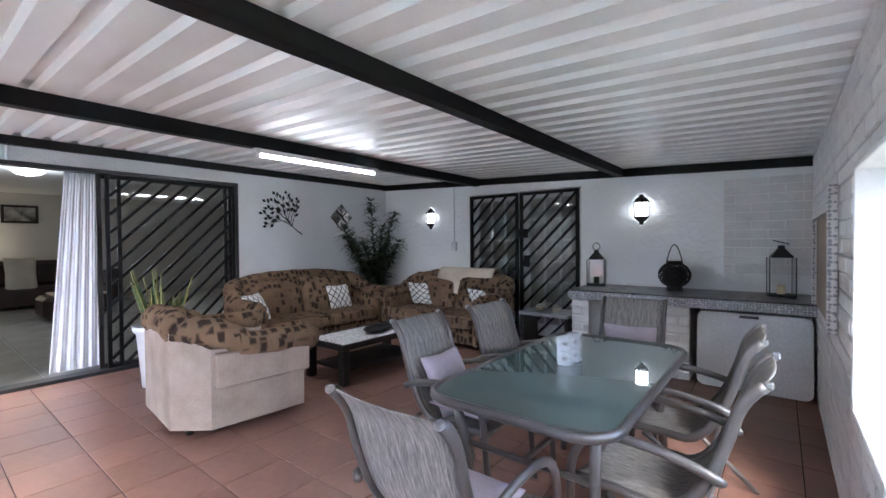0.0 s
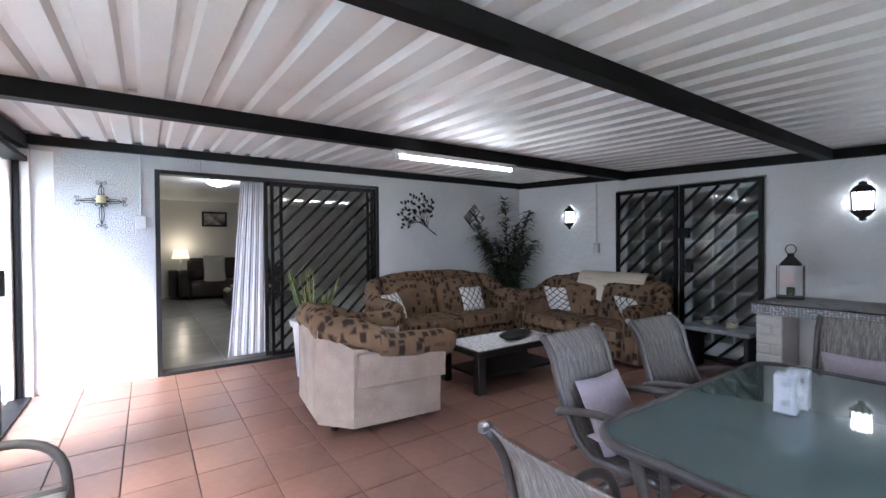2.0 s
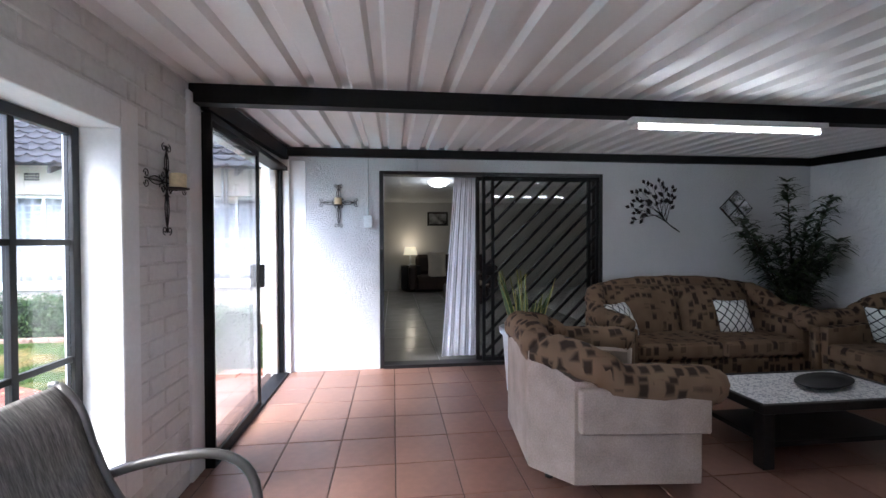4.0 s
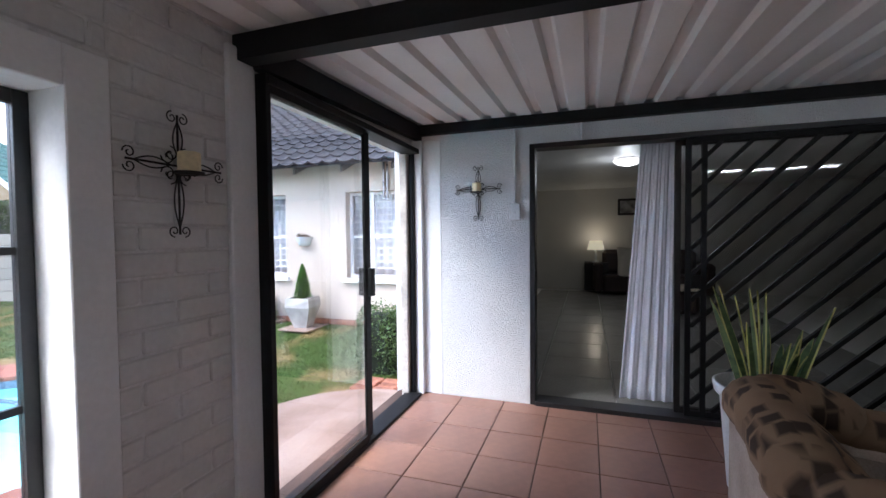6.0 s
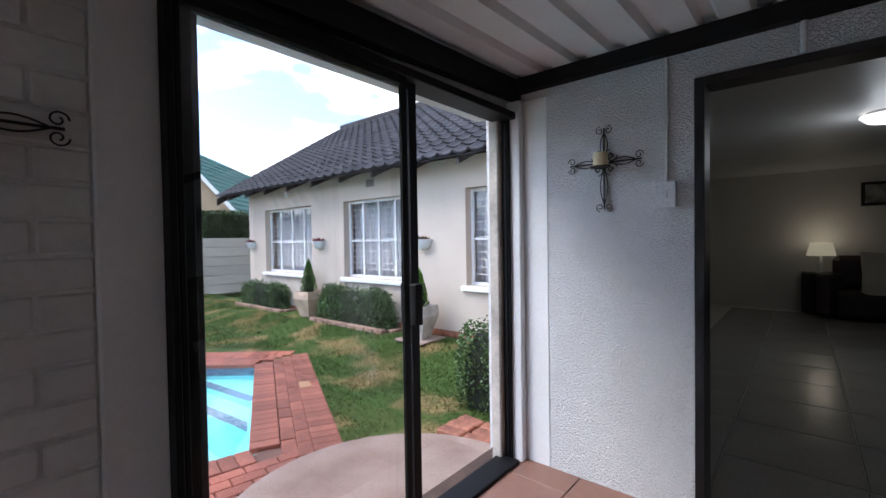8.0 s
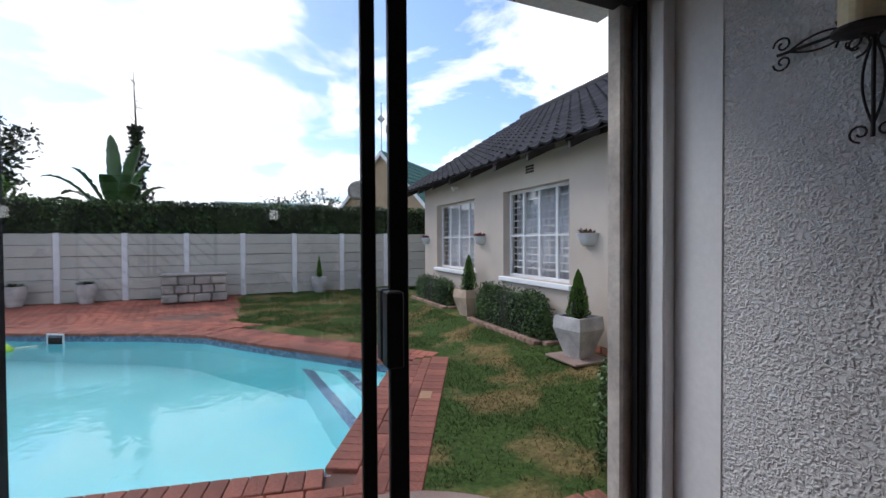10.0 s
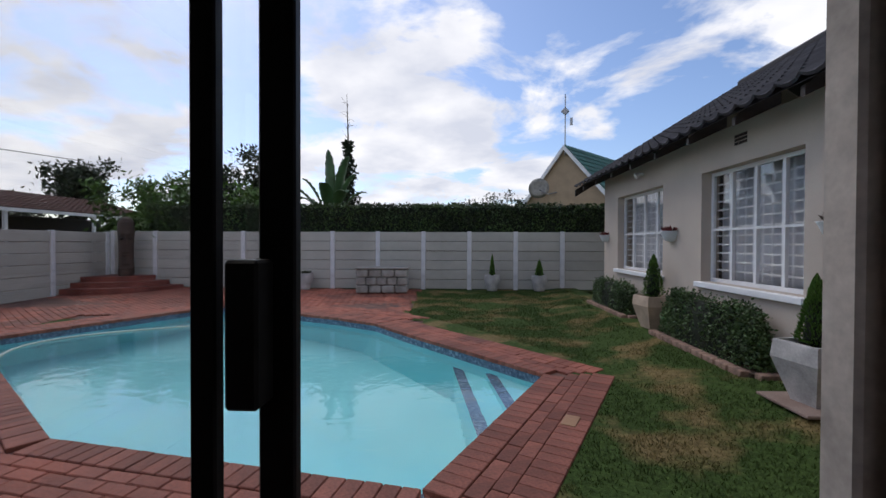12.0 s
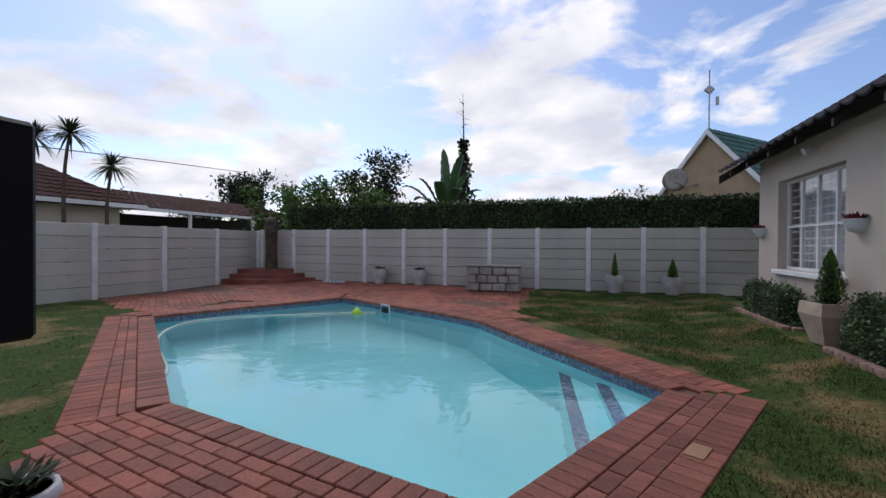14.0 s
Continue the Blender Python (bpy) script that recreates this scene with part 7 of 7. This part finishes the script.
for _ in range(2600):
    z = rng.uniform(1.5, 5.1)
    rr = (0.16 + 0.36 * max(0, (4.6 - z) / 3)) * rng.uniform(0.3, 1.1) * (1 + 0.3 * math.sin(z * 5))
    a = rng.uniform(0, 6.28)
    pts.append((rr * math.cos(a), rr * math.sin(a), z))
part("ivy", leaves(Shape(), pts, 0.13, rng, 0.6), M["tree_leaf"], vn, "dark ivy leaves")
bn2 = thing("banana_plant", "banana plant with broad paddle leaves above hedge", "plant", m=pose(-0.85, -13.3, G))
for a, el, L, w2 in ((2.6, 1.25, 2.3, 0.34), (1.2, 1.5, 2.2, 0.36), (0.3, 1.1, 1.8, 0.36), (3.4, 0.9, 1.7, 0.36), (5.9, 0.75, 1.8, 0.34), (4.0, 1.2, 1.7, 0.4), (2.2, 0.8, 1.8, 0.36), (0.0, 0.6, 1.7, 0.34), (3.1, 0.55, 1.8, 0.3), (1.6, 1.0, 1.7, 0.36), (0.15, 0.85, 2.1, 0.3), (3.0, 1.15, 1.9, 0.34)):
    d = Vector((math.cos(a) * math.cos(el), math.sin(a) * math.cos(el), math.sin(el)))
    s2 = d.cross(Vector((0, 0, 1))).normalized()
    n2 = s2.cross(d)

    def blade(u, v, d=d, s2=s2, n2=n2, L=L, w2=w2):
        t = 0.25 + 0.75 * u
        ww = w2 * math.sin(math.pi * min(1, u * 0.96 + 0.04)) ** 0.5 * 0.5
        q = (v * 2 - 1)
        p = d * L * t + Vector((0, 0, -0.5 * L * u ** 3 * math.cos(el) * 0.8)) + s2 * ww * q + n2 * (abs(q) * ww * 0.35 + 0.02 * math.sin(u * 40) * abs(q))
        return p * 1.15 + Vector((0, 0, 2.0))
    part("leaf", Shape().sheet(blade, 16, 4, 0.008), M["banana"], bn2, smooth=True)
    part("stem", Shape().tube([(0, 0, 0), (0, 0, 1.8), tuple(Vector((0, 0, 2.0)) + d * L * 0.3)], [0.07, 0.045, 0.02], 6), M["banana"], bn2)


def palm(x, y, h, r, n):
    pm2 = thing("palm", "slender spiky-crowned palm beside neighbouring house", "palm", "palms", pose(x, y, G))
    part("trunk", Shape().tube(arc((0, 0, 0), (0.1, 0.25, h * 0.6), (0, 0, h), 8), [0.06 - 0.003 * i for i in range(9)], 8), M["bark"], pm2)
    sh = Shape()
    for _ in range(n):
        a, e = rng.uniform(0, 6.28), rng.uniform(-0.5, 1.4)
        lance_leaf(sh, (0, 0, h), (math.cos(a) * math.cos(e), math.sin(a) * math.cos(e), math.sin(e)), r * rng.uniform(0.7, 1.1), 0.05, 0.35)
    part("fronds", sh, M["leaf_dark"], pm2)


palm(8.0, -7.4, 4.2, 0.75, 130); palm(8.0, -6.6, 3.9, 0.7, 120); palm(8.0, -8.5, 3.5, 0.75, 130)

brown_tile = surf("brown_roof_tile", (0.085, 0.04, 0.032), 0.85, var=0.25, vscale=3, island=0.12, spec=0.15)


def tiled_slope(a, b, c2, d, cols, rows, mat, thick=0.03):
    """Roof slope between eave a-b and ridge d-c2, of stepped rows with rolls."""
    sh = Shape()
    a, b, c2, d = Vector(a), Vector(b), Vector(c2), Vector(d)
    nn = (b - a).cross(d - a).normalized()
    if nn.z < 0:
        nn = -nn
    for r in range(rows):
        t0, t1 = r / rows, (r + 1.05) / rows
        for i in range(cols):
            u0, u1 = i / cols, (i + 1) / cols
            um = (u0 + u1) / 2
            P = lambda u, t, h: a.lerp(b, u).lerp(d.lerp(c2, u), min(1, t)) + nn * h
            k = len(sh.v)
            sh.v += [tuple(P(u0, t0, thick)), tuple(P(um, t0, thick * 2.2)), tuple(P(u1 - 0.002, t0, thick)), tuple(P(u0, t1, 0)), tuple(P(um, t1, thick * 1.2)), tuple(P(u1 - 0.002, t1, 0)), tuple(P(u0, t0, -0.02)), tuple(P(u1 - 0.002, t0, -0.02))]
            sh.f += [(k, k + 1, k + 4, k + 3), (k + 1, k + 2, k + 5, k + 4), (k + 6, k + 7, k + 2, k + 1, k)]
    return sh


nh = thing("house", "neighbouring house with brown tiled roof and white fascia", "house")
part("wall", Shape().box(9.3, -9.6, G, 15, -2, 2.2), M["facade"], nh)
part("roof", tiled_slope((8.8, -10.1, 2.33), (8.8, -1.5, 2.33), (12.5, -3, 3.9), (12.5, -8.6, 3.9), 30, 10, brown_tile), brown_tile, nh, "brown tiled roof slope")
part("roof", Shape().put([(8.8, -10.1, 2.32), (12.5, -8.6, 3.88), (16.2, -10.1, 2.32), (16.2, -1.5, 2.32), (12.5, -3, 3.88), (8.8, -1.5, 2.32)], [(0, 1, 2), (1, 4, 3, 2), (0, 5, 4, 1)]), brown_tile, nh)
part("fascia", Shape().box(8.74, -10.1, 2.2, 8.79, -1.5, 2.33).box(8.79, -10.15, 2.2, 16.2, -10.1, 2.33), M["white_paint"], nh)
nc = thing("house", "neighbouring carport with brown roof and white fascia", "house")
part("roof", tiled_slope((10.0, -20.5, 2.36), (10.0, -10.6, 2.36), (13.5, -10.6, 3.3), (13.5, -20.5, 3.3), 40, 9, brown_tile), brown_tile, nc)
part("fascia", Shape().box(9.94, -20.5, 2.24, 9.99, -10.6, 2.36), M["white_paint"], nc)
part("wall", Shape().box(13.2, -20.4, G, 13.4, -10.7, 2.3), wood_dark, nc)
for y in (-20, -16.5, -13.0):
    part("post", Shape().box(10.05, y, G, 10.15, y + 0.1, 2.3), M["white_paint"], nc)

A = Vector((-9.42, -17.0, 5.28))
u, rd = Vector((-0.72, 0.69, 0)), Vector((-0.69, -0.72, 0))
gh = thing("house", "neighbouring gabled house with green tiled roof and satellite dish", "house")
Wg, Dg, Lg = 2.9, 3.3, 9.0
tan_m = surf("tan_gable_plaster", (0.42, 0.31, 0.2), 0.85, var=0.08)
Lf, Rt = A - u * Wg - Vector((0, 0, Dg)), A + u * Wg - Vector((0, 0, Dg))
back = rd * Lg
gv = [A - Vector((0, 0, 0.12)), Lf, Rt]
part("wall", Shape().put([gv[0] + rd * 0.15, gv[1] + rd * 0.15, gv[2] + rd * 0.15, Vector((Lf.x, Lf.y, G)) + rd * 0.15, Vector((Rt.x, Rt.y, G)) + rd * 0.15] + [gv[0] + back, gv[1] + back, gv[2] + back, Vector((Lf.x, Lf.y, G)) + back, Vector((Rt.x, Rt.y, G)) + back], [(1, 3, 4, 2, 0), (5, 7, 9, 8, 6), (2, 4, 9, 7), (1, 6, 8, 3)]), tan_m, gh)
part("roof", tiled_slope(Rt, Rt + back, A + back, A, 34, 14, M["green_tile"], 0.035), M["green_tile"], gh, "green tiled roof slope")
part("roof", Shape().put([A, A + back, Lf + back, Lf], [(0, 1, 2, 3)]), M["green_tile"], gh)
for P1 in (Lf, Rt):
    e = (P1 - A).normalized()
    dn = Vector((0, 0, -0.2))
    o = -rd * 0.04
    part("barge_board", Shape().put([A + o, P1 + o, P1 + o + dn, A + o + dn, A - o, P1 - o, P1 - o + dn, A - o + dn], [(0, 1, 2, 3), (7, 6, 5, 4), (0, 4, 5, 1), (3, 2, 6, 7), (1, 5, 6, 2), (0, 3, 7, 4)]), M["white_paint"], gh, "white barge board")
an = A + rd * 0.1
part("antenna", Shape().tube([an + Vector((0, 0, -0.4)), an + Vector((0, 0, 2.1))], 0.025, 6).box(-0.13, -0.03, -0.13, 0.13, 0.03, 0.13, m=Matrix.Translation(an + Vector((0, 0, 1.4))) @ Matrix.Rotation(radians(45), 4, "Y"), bev=0.03).box(-0.3, -0.03, -0.02, -0.2, 0.03, 0.28, m=Matrix.Translation(an + Vector((0, 0, 0.85)))), M["chrome"], gh)
part("satellite_dish", Shape().lathe([(0.02, 0.1), (0.25, 0.06), (0.42, 0.0), (0.43, -0.01), (0.25, 0.05), (0.02, 0.09)], 22, m=Matrix.Translation(A + u * -0.9 - rd * 0.45 + Vector((0, 0, -1.75))) @ Matrix.Rotation(radians(70), 4, "X") @ Matrix.Rotation(radians(150), 4, "Z")), M["concrete_pot"], gh, smooth=True)
part("dish_arm", Shape().tube([A + u * -0.9 - rd * 0.4 + Vector((0, 0, -1.8)), A + u * -0.6 - rd * 0.2 + Vector((0, 0, -2.0)), A + u * -0.4 + rd * 0.16 + Vector((0, 0, -1.9))], 0.025, 6), M["chrome"], gh)
gr = thing("house", "distant low green tiled roof above the hedge", "house", m=pose(-5.2, -26, G))
part("wall", Shape().box(-3, 0, 0, 3, 4, 3.0), tan_m, gr)
part("roof", tiled_slope((-3.2, 0.3, 3.0), (3.2, 0.3, 3.0), (3.2, -2, 3.95), (-3.2, -2, 3.95), 24, 6, M["green_tile"]), M["green_tile"], gr)
solid("cable", Shape().tube(arc((12.5, -3.2, 3.9), (12.5, -12, 4.6), (15.8, -22, 5.7), 16), 0.02, 5), M["matt_black"], "overhead black service cable above the roofs", "cable")

# grass blades on the near lawn
rg = np.random.default_rng(4)
V, F = [], []
keep = 0
brick_ring = inset(POOL, 0.65)
dense = [(-8.0, -4.0, -10.6, -0.2, 110000), (-2.2, 4.6, -5.6, -0.3, 9000)]
for x0, x1, y0, y1, cnt in dense:
    xs2, ys2 = rg.uniform(x0, x1, cnt), rg.uniform(y0, y1, cnt)
    for x, y in zip(xs2, ys2):
        if inside(TERRACE, x, y) or inside(brick_ring, x, y) or (x < -7.7 and -8.2 < y < -3.1) or (x > -5.98 and y > -1.0 and x < -3.9) or (x + 5.0) ** 2 + y * y < 0.9:
            continue
        if noise.noise(Vector((x * 0.9, y * 0.9, 3.1))) > 0.22 and rg.random() < 0.75:
            continue
        a, hgt = rg.uniform(0, 6.28), rg.uniform(0.012, 0.034)
        z = gz(x, y) - 0.013
        lx, ly = rg.uniform(-0.02, 0.02), rg.uniform(-0.02, 0.02)
        k = len(V)
        V += [(x - 0.005 * math.cos(a), y - 0.005 * math.sin(a), z), (x + 0.004 * math.cos(a), y + 0.004 * math.sin(a), z), (x + lx, y + ly, z + hgt)]
        F.append((k, k + 1, k + 2))
gme = bpy.data.meshes.new("grass"); gme.from_pydata(V, [], F); gme.materials.append(M["blade"])
tagged(new("grass", gme), "short green lawn grass with dry patches", "grass", kind="stuff")

# ---- pieces of floors, walls and paving ----
full_tile = Shape().box(-0.1765, -0.1767, -0.006, 0.1765, 0.1767, 0.002, bev=0.0018).mesh("tile", M["terracotta"])
for i in range(-6, 12):
    for j in range(-5, 16):
        x, y = -3.99 + 0.36 * i, 1.192 + 0.3605 * j
        x0, x1 = max(x - 0.1765, WX + 0.002), min(x + 0.1765, EX + 0.01)
        y0, y1 = max(y - 0.1767, SY - 0.004), min(y + 0.1767, NY - 0.002)
        if x1 - x0 < 0.02 or y1 - y0 < 0.02:
            continue
        if x1 - x0 > 0.352 and y1 - y0 > 0.352:
            part("tile", full_tile, None, floor, m=Matrix.Translation((x, y, -0.002 + 0.0006 * ((i * 7 + j * 3) % 3))))
        else:
            part("tile", Shape().box(x0, y0, -0.008, x1, y1, 0.0, bev=0.0018), M["terracotta"], floor)

BH, BL = 0.0895, 0.272


def courses(a0, a1, z0, z1, shift):
    """Bricks of one wall face: start, end, bottom and top of each."""
    out = []
    r = 0
    z = 0.0
    while z < z1:
        if z + 0.03 >= z0:
            q = math.floor((a0 - shift) / BL) * BL + shift + (BL / 2 if r % 2 else 0) - BL
            while q < a1:
                b0, b1 = max(q, a0), min(q + BL - 0.008, a1)
                if b1 - b0 > 0.025:
                    out.append((b0, b1, max(z, z0), min(z + BH - 0.008, z1)))
                q += BL
        z += BH
        r += 1
    return [o for o in out if o[3] - o[2] > 0.02]


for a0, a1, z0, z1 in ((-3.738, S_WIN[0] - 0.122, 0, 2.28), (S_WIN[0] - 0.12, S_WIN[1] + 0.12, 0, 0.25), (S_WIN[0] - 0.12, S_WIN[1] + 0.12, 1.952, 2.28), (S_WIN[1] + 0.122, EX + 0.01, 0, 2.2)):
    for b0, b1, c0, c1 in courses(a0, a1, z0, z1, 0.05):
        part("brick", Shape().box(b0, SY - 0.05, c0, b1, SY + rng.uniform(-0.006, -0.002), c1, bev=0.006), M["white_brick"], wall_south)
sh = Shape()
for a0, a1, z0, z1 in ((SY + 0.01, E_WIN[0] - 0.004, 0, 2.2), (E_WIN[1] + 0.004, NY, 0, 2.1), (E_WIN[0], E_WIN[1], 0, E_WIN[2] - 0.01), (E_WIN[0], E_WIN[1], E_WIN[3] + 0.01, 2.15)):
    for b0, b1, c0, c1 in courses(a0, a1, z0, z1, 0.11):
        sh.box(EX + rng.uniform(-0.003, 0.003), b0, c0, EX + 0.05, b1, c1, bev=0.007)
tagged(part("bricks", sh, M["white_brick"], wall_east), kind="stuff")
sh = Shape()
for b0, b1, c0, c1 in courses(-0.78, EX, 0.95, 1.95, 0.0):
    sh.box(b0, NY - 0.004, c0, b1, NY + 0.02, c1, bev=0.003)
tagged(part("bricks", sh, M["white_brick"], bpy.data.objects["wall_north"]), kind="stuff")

# paving: rings of bricks round the pool, then the terrace
far = Shape()
header = Shape().box(-0.0535, 0, -0.05, 0.0535, 0.217, 0.0, bev=0.006).mesh("paver", M["paving"])
stretch = Shape().box(-0.1085, 0, -0.05, 0.1085, 0.107, 0.0, bev=0.004).mesh("paver", M["paving"])
nP = len(POOL)
for i in range(nP):
    near = i in (0, 7)
    for ring, (off, dep, ln) in enumerate(((-0.02, 0.215, 0.1095), (0.203, 0.105, 0.2195), (0.312, 0.105, 0.2195), (0.421, 0.215, 0.1095))):
        poly = inset(POOL, off)
        a, b = Vector(poly[i]), Vector(poly[(i + 1) % nP])
        d = (b - a).normalized()
        nrm2 = Vector((d.y, -d.x))
        if inside(POOL, *((Vector(POOL[i]) + Vector(POOL[(i + 1) % nP])) / 2 + nrm2 * 0.1)):
            nrm2 = -nrm2
        cnt = max(1, round((b - a).length / ln))
        ang = math.atan2(-nrm2.x, nrm2.y)
        for k2 in range(cnt):
            c = a.lerp(b, (k2 + 0.5) / cnt)
            if ring and (i == 0 or (i not in (1, 6, 7) and not inside(TERRACE, *(c + nrm2 * dep * 0.5)))):
                continue
            rim = c + nrm2 * dep
            m = Matrix.Translation((c.x, c.y, max(gz(c.x, c.y), gz(rim.x, rim.y)) + rng.uniform(-0.002, 0.002) + (0.004 if ring == 0 else 0))) @ Matrix.Rotation(ang + rng.uniform(-0.01, 0.01), 4, "Z")
            if ring == 0 or near:
                part("paver", header if dep > 0.2 else stretch, None, pavement, m=m)
            else:
                hw2 = ln / 2 - 0.002
                far.box(-hw2, 0, -0.05, hw2, dep, 0, m=m, bev=0.006)


def edge_gap(x, y):
    """Least room between a point and the bricks that ring the pool."""
    best = 9.0
    p = Vector((x, y))
    for i in range(nP):
        a, b = Vector(POOL[i]), Vector(POOL[(i + 1) % nP])
        t0 = (p - a).dot(b - a) / (b - a).length_squared
        t = max(0, min(1, t0))
        best = min(best, (p - a.lerp(b, t)).length - (0.20 if i == 0 or (i == 1 and t0 < 0) or (i == 7 and t0 > 1) else 0.64))
    return best


inner_terrace = inset(TERRACE, -0.05)
R0 = Matrix.Rotation(radians(-38), 4, "Z")
pa, pb = Vector(POOL[0]), Vector(POOL[1])
R1 = Matrix.Rotation(math.atan2(pb.y - pa.y, pb.x - pa.x), 4, "Z")
first_row = pa + Vector((pa.y - pb.y, pb.x - pa.x)).normalized() * 0.253
for i in range(-70, 70):
    for j in range(-110, 110):
        for rot, ox, oy in ((R0, -1, -5), (R1, first_row.x, first_row.y)):
            north = rot is R1
            if north and not 0 <= j < 14:
                continue
            q = rot @ Vector((i * 0.22 + (0.11 if j % 2 else 0), j * 0.109, 0))
            x, y = q.x + ox, q.y + oy
            if not inside(inner_terrace, x, y) or inside(POOL, x, y) or edge_gap(x, y) < (0.03 if north else 0.0):
                continue
            if (north and y < -2.6) or (not north and not (y < -6.9 or (x > 1.9 and y < -5.2))):
                continue
            far.box(-0.107, -0.052, -0.05, 0.107, 0.052, 0.0, m=Matrix.Translation((x, y, gz(x, y) + rng.uniform(-0.005, 0.0))) @ rot @ Matrix.Rotation(rng.uniform(-0.012, 0.012), 4, "Z"), bev=0.007)
tagged(part("pavers", far, M["paving_far"], pavement), kind="stuff")
